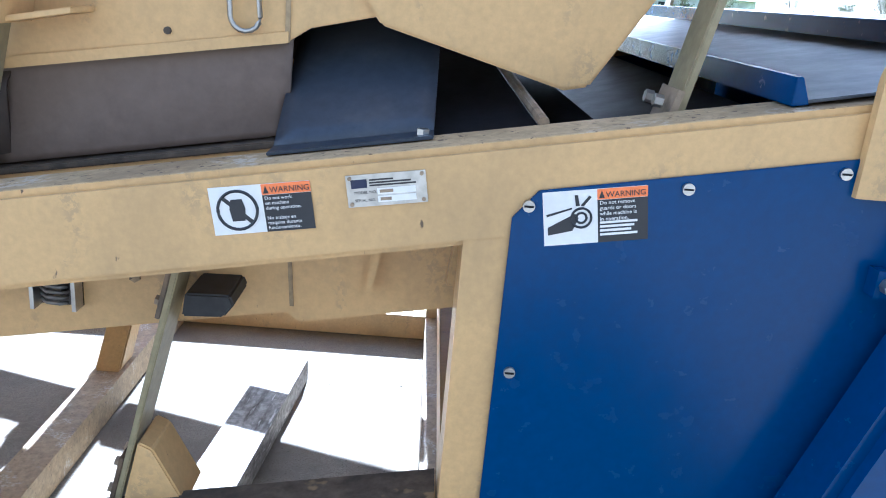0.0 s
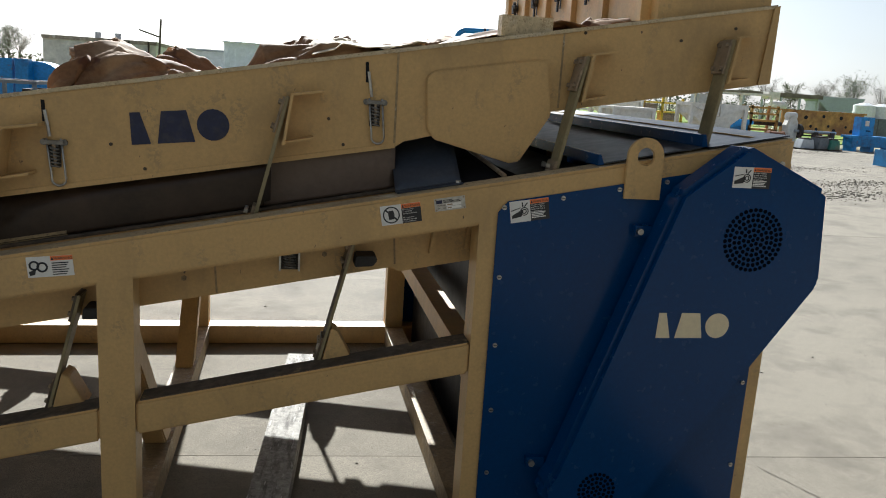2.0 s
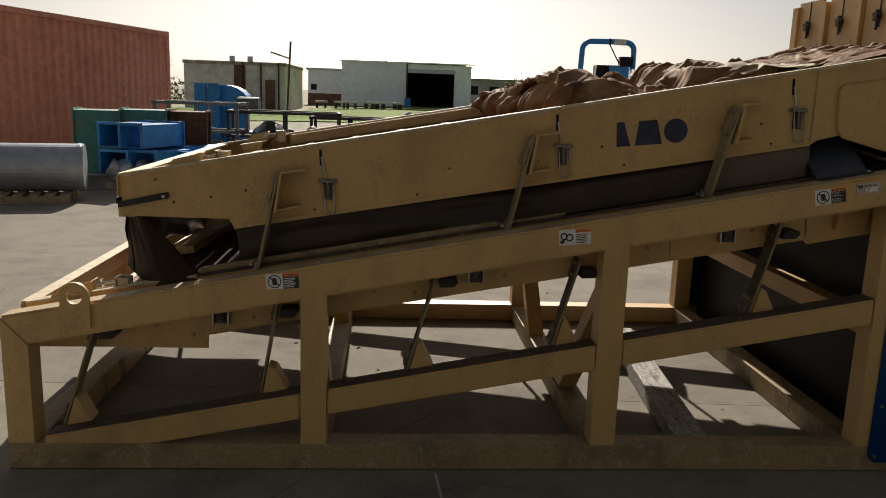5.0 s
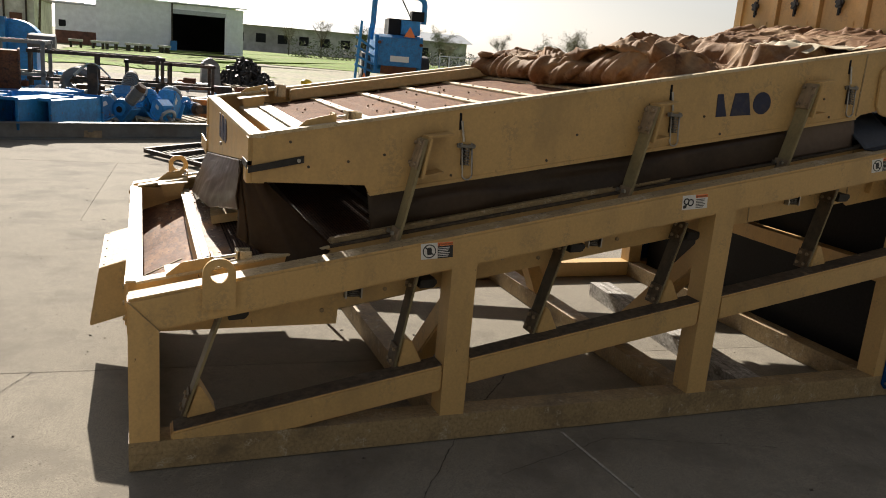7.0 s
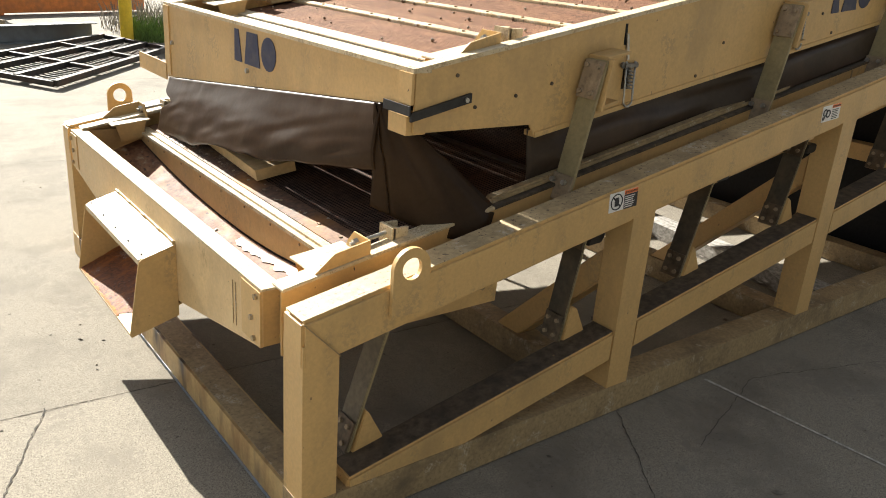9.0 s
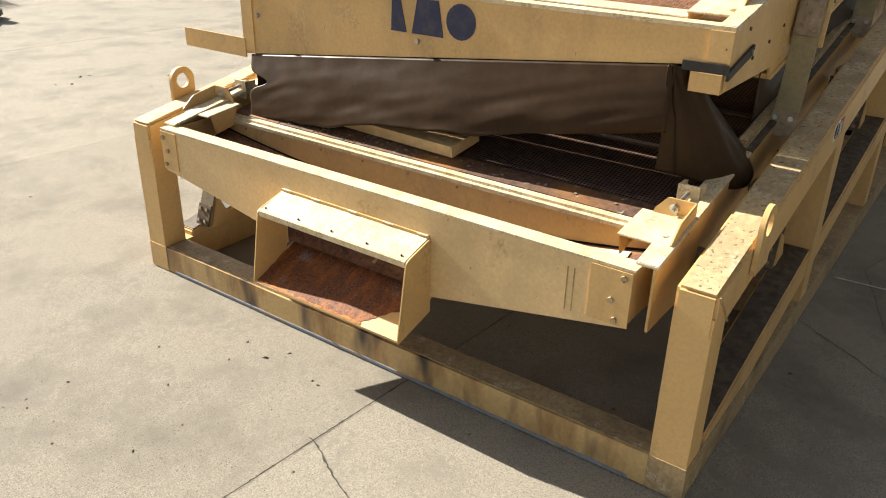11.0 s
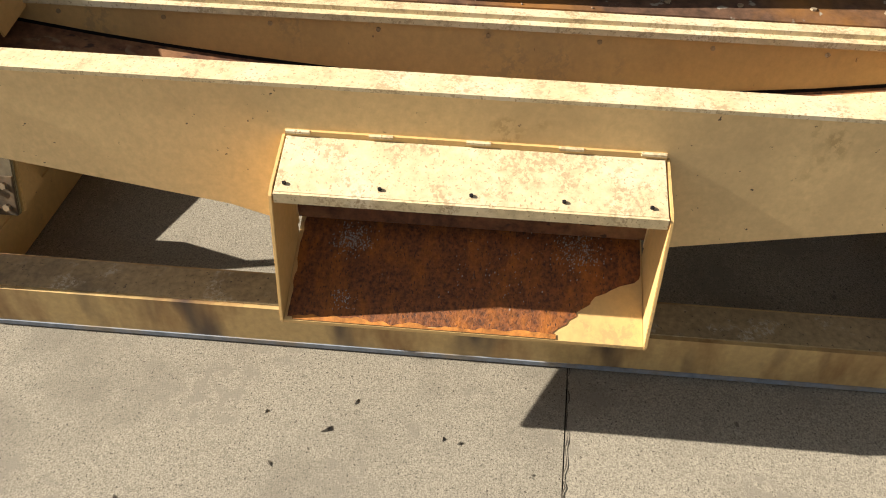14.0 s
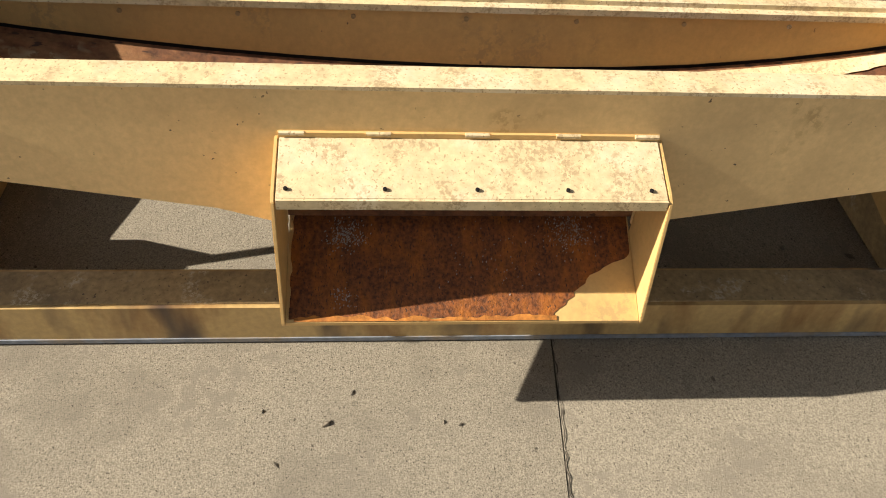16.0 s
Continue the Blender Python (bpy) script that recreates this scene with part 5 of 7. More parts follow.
def heap():
    """A thick rolled edge by the open screens, a hollow behind it, and a leaning ridge before the flat cover."""
    u, v = grid_uv(250, 240)
    y = 0.245 + 1.81 * v
    edge = 2.04 + 0.13 * (1 - v) ** 1.5 + 0.030 * np.sin(9 * v + 1.0) + 0.014 * np.sin(23 * v)
    r = 0.056 + 0.036 * np.exp(-((v - 0.27) / 0.15) ** 2) + 0.012 * np.exp(-((v - 0.80) / 0.10) ** 2) + 0.006 * np.sin(14 * v)
    r *= np.clip(0.45 + v / 0.12, 0, 1)
    k = np.clip(u / 0.20, 0, 1)
    a = np.radians(-85 + 175 * k)
    cx = edge + 1.5 * r
    d = np.clip((u - 0.20) / 0.80, 0, 1)
    x = cx - 1.5 * r * np.cos(a) + d * (3.34 - cx)
    top = r * (1 + np.sin(a))
    fall = np.clip((x - cx - 0.10) / 0.22, 0, 1)
    top = np.where(u > 0.20, 2 * r + (0.022 - 2 * r) * (fall * fall * (3 - 2 * fall)), top)
    crest = 2.88 + 0.16 * (y - 0.5) + 0.03 * np.sin(8 * v)
    rise = np.clip(0.30 + v / 0.14, 0, 1) * (0.9 + 0.12 * np.sin(5 * v + 2))
    ridge = 0.140 * rise * np.maximum(0.0, 1 - np.where(x < crest, (crest - x) / 0.22, (x - crest) / 0.50))
    ridge = np.where(u > 0.2, ridge, 0.0)
    mid = 2.56 + 0.30 * (y - 0.6)
    small = 0.115 * np.clip(0.5 + v / 0.2, 0, 1) * np.maximum(0.0, 1 - np.where(x < mid, (mid - x) / 0.12, (x - mid) / 0.17)) * np.clip(1.5 - np.abs(y - 0.55) / 0.30, 0, 1)
    top = np.maximum(np.maximum(top, ridge), np.where(u > 0.2, small, 0.0))
    lean = np.where(u > 0.2, np.maximum(0.0, top - 0.06), 0.0)
    p = np.stack((x - 0.9 * lean, y, upper_screen(x) + 0.016 + top), axis=2)
    w = p[..., 0] + 0.05 * np.sin(5 * y + 3 * x), y + 0.04 * np.sin(6 * x + 1) + 0.9 * (top * (u < 0.2))
    area = (1.95, 3.35, 0.2, 2.1)
    h = creases(*w, 5, 44, area, 0.054, 0.095, 0.36, 0.5) + creases(*w, 17, 120, area, 0.026, 0.052, 0.20, 0.7) + creases(*w, 29, 320, area, 0.011, 0.022, 0.09, 0.3)
    h = (h - h.mean()) * np.clip(u / 0.05, 0.1, 1)
    return settle(along_normal(p, h), 1.70, 3.40, 0.248, 2.048, 0.012)


def cover():
    """A flatter sheet under the feed box, wrinkled, with a pleated hem against the box."""
    u, v = grid_uv(150, 230)
    x, y = 3.10 + 1.03 * u, 0.29 + 1.74 * v
    base = 0.092 + 0.012 * np.clip((y - 0.34) / 0.5, 0, 1) + 0.012 * np.sin(7 * x + 2 * y)
    hem = np.clip((u - 0.55) / 0.45, 0, 1) * 0.016 * (np.abs(np.sin(21 * y + 3 * np.sin(4 * y))) + 0.6 * np.sin(47 * y + 2 * x))
    p = np.stack((x, y, upper_screen(x) + base + hem), axis=2)
    area = (3.05, 4.15, 0.25, 2.1)
    h = creases(x, y, 41, 30, area, 0.026, 0.080, 0.28, 0.2) + creases(x, y, 43, 90, area, 0.016, 0.038, 0.15, 0.2) + creases(x, y, 47, 200, area, 0.007, 0.018, 0.08, 0.2)
    return settle(along_normal(p, h - h.mean()), 3.05, 4.135, 0.262, 2.045, 0.03)


def flap():
    """A paler corner turned back over the ridge."""
    u, v = grid_uv(80, 110)
    x, y = 2.97 + 0.38 * u + 0.03 * np.sin(7 * v + 1), 0.29 + 0.62 * v + 0.03 * np.sin(6 * u)
    base = 0.085 + 0.050 * np.maximum(0.0, 1 - np.abs(x - 3.10) / 0.20) * np.clip(1.4 - np.abs(y - 0.6) / 0.25, 0, 1)
    p = np.stack((x, y, upper_screen(x) + base), axis=2)
    area = (2.9, 3.4, 0.25, 1.0)
    h = creases(x, y, 53, 14, area, 0.024, 0.08, 0.22, 0.6) + creases(x, y, 59, 40, area, 0.010, 0.03, 0.10, 0.6)
    return settle(along_normal(p, h - h.mean() + 0.012), 2.90, 3.45, 0.26, 1.1, 0.03)


cloth("tarpaulin", heap(), canvas, "crumpled brown canvas tarpaulin heaped on the upper deck")
cloth("canvas_cover", cover(), canvas, "wrinkled brown canvas cover over the deck below the feed box")
cloth("canvas_flap", flap(), pale_canvas, "pale cream canvas flap folded over the brown tarpaulin")


# clods on the dusty screens
def build_clods():
    rng = random.Random(8)
    m = bmesh.new()
    for _ in range(70):
        x, y = rng.uniform(0.76, 1.75), rng.uniform(0.3, 2.0)
        s = rng.uniform(0.003, 0.008)
        b = bmesh.new()
        bmesh.ops.create_icosphere(b, subdivisions=1, radius=s)
        bmesh.ops.translate(b, verts=b.verts, vec=(x, y, upper_screen(x) + 0.009))
        m = merge(m, b)
    for _ in range(260):
        x, y = rng.uniform(0.315, 0.385), rng.gauss(1.55, 0.22)
        b = bmesh.new()
        bmesh.ops.create_icosphere(b, subdivisions=1, radius=rng.uniform(0.0015, 0.004))
        bmesh.ops.translate(b, verts=b.verts, vec=(x, y, lower_screen(x) + 0.011))
        m = merge(m, b)
    tagged(part("clods", m, clod_mat), "small dirt clods lying on the screens", "dirt", kind="stuff")


build_clods()

# old timber under the machine
tie = part("timber_skid", box(-0.073, 0.073, 0.0, 1.70, 0.0, 0.090, 0.006), skid_wood)
tagged(tie, "grey weathered timber lying on the concrete under the frame", "timber")
tie.matrix_world = pose(2.862, 0.10, 0.0, 0, 0, -5.2)
# ---- the yard behind ----
oxide = material("red_oxide_paint", (0.66, 0.25, 0.15), 0.6, 0, 0.10, 8, (0.36, 0.11, 0.06), 0.9, 0.45, 0.1, (0.40, 0.24, 0.18), 5, 0.04)
green = material("green_paint", (0.045, 0.20, 0.15), 0.55, 0, 0.12, 12, (0.20, 0.10, 0.05), 2.2, 0.5, 0.1)
galv = material("galvanised_sheet", (0.42, 0.45, 0.48), 0.45, 0.5, 0.08, 9, (0.30, 0.31, 0.33), 1.2, 0.4, 0.05)
block = material("painted_block_wall", (0.70, 0.68, 0.62), 0.85, 0, 0.12, 2.5, (0.38, 0.34, 0.28), 0.3, 0.6, 0.2)
old_edge = material("stained_roof_edge", (0.40, 0.34, 0.28), 0.9, 0, 0.2, 4, (0.10, 0.07, 0.05), 1.2, 0.7, 0.1, (0.6, 0.56, 0.5), 2.5, 0.2)
white_sheet = material("white_wall_sheet", (0.84, 0.88, 0.93), 0.55, 0, 0.05, 2, (0.64, 0.68, 0.72), 0.2, 0.4, 0.05)
skirt = material("brown_skirt", (0.16, 0.075, 0.05), 0.8, 0, 0.2, 2, None, 1, 0, 0.1)
dark = material("dark_inside", (0.012, 0.012, 0.014), 0.9, 0, 0.2, 1, None, 1, 0, 0)
yellow = material("yellow_paint", (0.72, 0.50, 0.02), 0.5, 0, 0.06, 20, (0.45, 0.32, 0.05), 3, 0.4, 0.05)
orange = material("orange_paint", (0.62, 0.19, 0.035), 0.55, 0, 0.12, 12, (0.30, 0.12, 0.05), 2, 0.5, 0.1)
ochre = material("rusty_ochre_paint", (0.50, 0.27, 0.06), 0.7, 0, 0.2, 4, (0.24, 0.10, 0.04), 0.8, 0.7, 0.1)
white_gear = material("white_gear_paint", (0.74, 0.72, 0.66), 0.55, 0, 0.08, 6, (0.50, 0.42, 0.30), 1.2, 0.5, 0.05)
grey_steel = material("grey_painted_steel", (0.15, 0.165, 0.175), 0.55, 0, 0.12, 8, (0.10, 0.09, 0.08), 1.4, 0.5, 0.1)
dark_steel = material("dark_scrap_steel", (0.045, 0.038, 0.032), 0.7, 0.2, 0.3, 12, (0.14, 0.07, 0.035), 3, 0.5, 0.2, per_object=0.3)
pale_wood = material("pallet_wood", (0.34, 0.27, 0.18), 0.85, 0, 0.2, 15, (0.18, 0.14, 0.10), 2, 0.5, 0.2)
grass_mat = material("short_grass", (0.15, 0.24, 0.03), 0.95, 0, 0.35, 2.0, (0.22, 0.21, 0.08), 0.15, 0.6, 0.3, spec=0.1)
bark = material("bark", (0.11, 0.085, 0.06), 0.95, 0, 0.3, 8, None, 1, 0, 0.2)
twig_grey = material("bare_twigs", (0.26, 0.235, 0.20), 0.95, 0, 0.3, 3, (0.12, 0.13, 0.05), 0.6, 0.5, 0)
leaf_mat = material("spring_leaves", (0.13, 0.155, 0.075), 0.8, 0, 0.35, 2, (0.16, 0.15, 0.05), 0.5, 0.5, 0)
weed_mat = material("weeds", (0.10, 0.16, 0.035), 0.9, 0, 0.3, 20, None, 1, 0, 0)
far_brown = material("far_brown_roof", (0.20, 0.16, 0.13), 0.8, 0, 0.2, 1.5, (0.12, 0.09, 0.07), 0.4, 0.5, 0)
tank_white = material("white_plastic", (0.80, 0.81, 0.82), 0.4, 0, 0.05, 8, (0.62, 0.62, 0.60), 1.2, 0.4, 0)
far_wall = material("far_wall", (0.55, 0.54, 0.52), 0.9, 0, 0.15, 0.6, (0.25, 0.22, 0.2), 0.1, 0.5, 0)


def place(ob, x, y, rz=0.0, z=0.0):
    ob.location, ob.rotation_euler = (x, y, z), (0, 0, radians(rz))
    return ob


# shipping container
def build_container():
    c = thing("shipping_container", "rusty red corrugated steel shipping container", "container")
    l, d, h = 12.19, 2.44, 2.90
    def wave(n, length):
        pts, p = [], length / n
        for i in range(n):
            for f, o in ((0.0, 0.0), (0.27, 0.0), (0.5, 0.036), (0.77, 0.036)):
                pts.append(((i + f) * p, o))
        return pts + [(length, 0.0)]
    w = wave(42, l - 0.24)
    for y, sgn in ((0.0, 1), (d, -1)):
        outl = [(0.12 + a, y + sgn * (0.02 + o)) for a, o in w]
        part("side_wall", prism(outl + [(a, b + sgn * 0.004) for a, b in outl[::-1]], "z", 0.30, h - 0.10), oxide, c)
        part("top_rail", box(0, l, *sorted((y, y + sgn * 0.08)), h - 0.11, h, 0.006), oxide, c)
        part("bottom_rail", box(0, l, *sorted((y, y + sgn * 0.08)), 0.15, 0.31, 0.006), oxide, c)
        for x in (0.0, l - 0.16):
            part("corner_post", box(x, x + 0.16, *sorted((y - sgn * 0.004, y + sgn * 0.16)), 0.13, h + 0.006, 0.006), oxide, c)
    for x in (0.03, l - 0.09):
        part("end_wall", box(x, x + 0.06, 0.16, d - 0.16, 0.16, h - 0.02), oxide, c)
    part("roof", box(0.05, l - 0.05, 0.06, d - 0.06, h - 0.04, h - 0.012), oxide, c)
    part("floor_pan", box(0.05, l - 0.05, 0.06, d - 0.06, 0.0, 0.16), dark_steel, c)
    for o in c.children:
        o.data.transform(Matrix.Diagonal((1, -1, 1, 1)))
        o.data.flip_normals()
    c.matrix_world = Matrix.Translation((-4.45, 18.9, 0.0)) @ Matrix.Rotation(math.atan2(-0.975, -0.223), 4, "Z")


build_container()


def pallet(x, y, rz, n=7, w=1.2, d=1.0):
    p = thing("pallet", "weathered wooden pallet lying on the concrete", "pallet", group="pallets in the yard")
    for i in range(3):
        part("bearer", box(-w / 2, w / 2, -d / 2 + i * (d - 0.09) / 2, -d / 2 + i * (d - 0.09) / 2 + 0.09, 0.0, 0.09, 0.004), pale_wood, p)
    for i in range(n):
        a = -w / 2 + i * (w - 0.11) / (n - 1)
        part("board", box(a, a + 0.11, -d / 2, d / 2, 0.09, 0.112, 0.003), pale_wood, p)
    return place(p, x, y, rz)


pallet(-3.30, 7.55, 15)
pallet(-4.6, 7.2, 15)
pallet(-2.35, 9.2, -5)
pallet(-1.1, 9.9, 4)
pallet(0.55, 12.0, 20)
pallet(2.2, 21.6, -4, 8, 1.8, 1.2)
pallet(3.6, 24.3, 6, 8, 2.0, 1.2)

# big galvanised drum on its side
drum = thing("duct_drum", "large dull galvanised steel drum lying on pallets", "drum")
part("shell", rod((-5.14, 7.02, 0.112 + 0.31), (-2.56, 7.72, 0.112 + 0.31), 0.31, 40), galv, drum, smooth=False)
for t in (0.02, 0.5, 0.98):
    p = Vector((-5.14, 7.02, 0.422)).lerp(Vector((-2.56, 7.72, 0.422)), t)
    part("band", rod(p - Vector((0.02, 0.0055, 0)), p + Vector((0.02, 0.0055, 0)), 0.318, 40), galv, drum)


def open_duct(x, y, z, l, w, h, rz, mat, label):
    """A square sheet-metal duct, open at both ends, with flanges."""
    d = thing("duct_section", label, "duct", group="duct sections in the yard")
    t = 0.012
    for nm, b in (("duct_wall", (-l / 2, l / 2, -w / 2, -w / 2 + t, 0, h)), ("duct_wall", (-l / 2, l / 2, w / 2 - t, w / 2, 0, h)), ("duct_wall", (-l / 2, l / 2, -w / 2 + t, w / 2 - t, 0, t)), ("duct_wall", (-l / 2, l / 2, -w / 2 + t, w / 2 - t, h - t, h))):
        part(nm, box(*b), mat, d)
    for s in (-l / 2 - 0.004, l / 2 - 0.016):
        for b in ((s, s + 0.02, -w / 2 - 0.03, -w / 2, -0.0, h + 0.03), (s, s + 0.02, w / 2, w / 2 + 0.03, 0, h + 0.03), (s, s + 0.02, -w / 2, w / 2, h, h + 0.03)):
            part("flange", box(*b), mat, d)
    return place(d, x, y, rz, z)


BL, GR = "faded blue sheet-metal duct section, open at its ends", "faded green sheet-metal hopper box, rust-stained"
open_duct(-2.55, 9.45, 0.60, 0.95, 0.34, 0.34, 75, blue_gear, BL)
open_duct(-2.15, 9.35, 0.60, 1.05, 0.36, 0.34, 70, blue_gear, BL)
open_duct(-2.45, 9.25, 0.114, 1.0, 0.42, 0.44, 78, blue_gear, BL)
open_duct(-1.98, 9.25, 0.114, 1.0, 0.42, 0.44, 72, blue_gear, BL)
open_duct(-1.35, 9.75, 0.114, 1.2, 0.36, 0.40, 60, blue_gear, BL)
open_duct(-0.98, 10.1, 0.114, 1.3, 0.36, 0.38, 62, blue_gear, BL)
open_duct(-1.55, 10.6, 0.0, 1.5, 0.5, 0.55, 30, blue_gear, BL)
open_duct(-3.25, 10.3, 0.0, 0.7, 0.72, 1.10, 10, green, GR)
open_duct(-2.55, 10.45, 0.0, 0.7, 0.60, 1.12, 8, green, GR)
open_duct(-1.95, 10.9, 0.0, 0.6, 0.60, 1.10, 6, rust, "rusty brown sheet-metal hopper box")
for x, y, r in ((-2.72, 8.75, 20), (-2.45, 8.62, 70), (-2.05, 8.75, 130)):
    t = thing("pipe_elbow", "grey curved sheet-metal pipe elbow on the ground", "pipe", group="pipe elbows")
    part("elbow", path_tube([(0.24 * math.cos(a), 0, 0.13 + 0.24 * math.sin(a)) for a in [0.1 * i for i in range(12)]], 0.125, 20), galv, t, smooth=True)
    place(t, x, y, r)


# bucket elevator: two upright legs and a curved head
ele = thing("bucket_elevator", "blue bucket elevator head with two square legs", "elevator")
for x in (-1.80, -1.56):
    part("leg", box(x - 0.10, x + 0.10, 11.6, 11.84, 0.0, 1.60, 0.006), blue_gear, ele)
part("head", prism([(-1.62, 0.5), (-1.05, 0.5), (-1.05, 1.10)] + arc(-1.40, 1.15, 0.42, 0, 120, 8) + [(-1.62, 1.5)], "y", 11.85, 12.35, 0.01), blue_gear, ele)
part("motor", rod((-1.15, 11.7, 1.15), (-0.75, 11.7, 1.15), 0.17, 18), grey_steel, ele, "grey motor")
part("base_box", box(-2.15, -0.95, 11.8, 12.4, 0.0, 0.5, 0.01), blue_gear, ele)
ele.matrix_world = Matrix.Translation((-0.62, 0.9, 0.0)) @ Matrix.Diagonal((1.27, 1.27, 1.0, 1.0))


def scrap_frame(x, y, rz, l, w, h, mat):
    f = thing("pipe_rack", "old welded steel pipe rack standing in the yard", "rack", group="pipe racks")
    for a in (-l / 2, 0, l / 2):
        for b in (-w / 2, w / 2):
            part("leg", box(a - 0.03, a + 0.03, b - 0.03, b + 0.03, 0, h), mat, f)
    for b in (-w / 2, w / 2):
        for z in (h, h * 0.55):
            part("rail", box(-l / 2 - 0.05, l / 2 + 0.05, b - 0.03, b + 0.03, z - 0.03, z + 0.03), mat, f)
    for a in (-l / 2, l / 2):
        part("tie", box(a - 0.03, a + 0.03, -w / 2, w / 2, h - 0.03, h + 0.03), mat, f)
    return place(f, x, y, rz)


scrap_frame(-0.7, 13.6, 5, 2.2, 0.9, 1.05, dark_steel)
scrap_frame(-2.3, 13.2, -3, 1.6, 0.8, 1.2, grey_steel)
scrap_frame(0.6, 14.4, 0, 1.6, 0.9, 0.95, dark_steel)
hose = thing("hose_coil", "ribbed grey flexible hose coiled on a frame", "hose")
part("coil", path_tube([(-0.95 + 0.25 * math.cos(a), 12.6 + 0.05 * a, 0.55 + 0.22 * math.sin(a)) for a in [0.35 * i for i in range(60)]], 0.07, 10), grey_steel, hose, smooth=True)
blade = thing("fan_cowl", "white curved sheet-metal cowl", "cowl")
part("cowl", sheet(lambda u, v: (-0.95 + 0.55 * u, 11.3 + 0.3 * v, 0.78 + 0.20 * math.sin(math.pi * u) - 0.05 * v), 10, 4, 0.01), white_gear, blade)
part("stand", box(-0.75, -0.60, 11.35, 11.5, 0.0, 0.93), dark_steel, blade)


# block building



bb = thing("block_building", "weathered concrete block building with a flat roof", "building")
part("wall", box(-13.3, -6.2, 55, 66, -0.05, 3.06), block, bb)
part("roof_edge", box(-13.35, -6.15, 54.9, 66.2, 3.06, 3.30), old_edge, bb)
for i in range(3):
    part("downpipe", box(-9.2 + i * 1.25, -9.1 + i * 1.25, 54.85, 54.99, 0, 3.3), dark_steel, bb)
part("stain_panel", box(-9.8, -9.0, 54.93, 54.99, 0.6, 3.28), skirt, bb)
part("door", box(-7.6, -6.9, 54.92, 54.99, 0, 2.1), skirt, bb)
for x in (-10.3, -9.0):
    part("roof_vent", rod((x, 57, 3.25), (x, 57, 3.75), 0.20, 12), galv, bb)

shed = thing("metal_shed", "white sheet-metal shed with a wide open doorway", "shed")
for b in ((-3.8, 3.0, 80, 80.2, -0.05, 4.55), (7.85, 9.6, 80, 80.2, -0.05, 4.40), (3.0, 7.85, 80, 80.2, 3.70, 4.45)):
    part("wall", box(*b), white_sheet, shed)
for i in range(40):
    x = -3.75 + i * 0.335
    if not 2.95 < x < 7.9:
        part("wall_rib", box(x, x + 0.05, 79.94, 80.0, 0, 4.45), white_sheet, shed)
part("side_wall", box(9.4, 9.6, 80.2, 94, 0, 4.2), white_sheet, shed)
part("side_wall", box(-3.8, -3.6, 80.2, 94, 0, 4.4), white_sheet, shed)
part("back_wall", box(-3.8, 9.6, 93.8, 94, 0, 4.2), dark, shed)
part("inside_floor", box(-3.6, 9.4, 80.2, 93.8, 0.0, 0.02), dark, shed)
part("roof", prism([(79.6, 4.62), (87, 5.1), (94.4, 4.62), (94.4, 4.5), (87, 4.98), (79.6, 4.5)], "x", -4.0, 9.9), white_sheet, shed)
part("door_header", box(2.95, 7.9, 79.9, 80.0, 3.55, 3.95), galv, shed)
part("downpipe", box(2.85, 3.0, 79.85, 80.0, 0, 4.5), dark_steel, shed)
part("blue_bin", box(2.75, 3.35, 79.3, 79.8, 0, 1.0), blue_gear, shed)
annex = thing("low_annex", "low white building with a brown base", "building")
part("wall", box(-7.4, -3.85, 82, 90, 1.15, 3.55), white_sheet, annex)
part("base", box(-7.42, -3.86, 81.95, 90, -0.05, 1.15), skirt, annex)
part("roof", box(-7.6, -3.8, 81.7, 90.3, 3.55, 3.75), galv, annex)
part("window", box(-7.1, -6.5, 81.93, 81.99, 1.5, 2.1), dark, annex)
back = thing("long_warehouse", "long low grey warehouse far behind the grass", "building")
part("wall", box(-8, 62, 150, 162, -0.05, 4.6), far_wall, back)
part("roof", prism([(149, 4.6), (156, 6.4), (163, 4.6)], "x", -9, 63), galv, back)
for i in range(16):
    part("window", box(-4 + i * 4, -2.2 + i * 4, 149.9, 149.99, 1.6, 3.2), dark, back)
pole = thing("utility_pole", "old leaning utility pole with a cross arm", "pole")
part("shaft", rod((-5.8, 53, 0), (-5.55, 53, 4.7), 0.07, 10), bark, pole)
part("arm", rod((-6.9, 53, 3.95), (-5.6, 53, 3.55), 0.05, 8), bark, pole)


# grass
def lawn(x0, x1, y0, y1, seed):
    m = sheet(lambda u, v: (x0 + (x1 - x0) * u + (1.2 * wob(u, v, 9, seed) if 0 < u < 1 else 0), y0 + (y1 - y0) * v + (2.0 * wob(u, v, 12, seed) if v < 1 else 0), -0.02 + 0.03 * wob(u, v, 14, seed)), 60, 24, 0.03)
    return m


tagged(part("grass", lawn(-5.0, 5.5, 36, 78, 1), grass_mat), "short spring grass in front of the shed", "grass", kind="stuff")
tagged(part("grass", lawn(9, 120, 58, 148, 2), grass_mat), "short spring grass beyond the gravel lane", "grass", kind="stuff")
tagged(part("grass", lawn(26, 140, 34, 57, 3), grass_mat), "short spring grass behind the stored machines", "grass", kind="stuff")


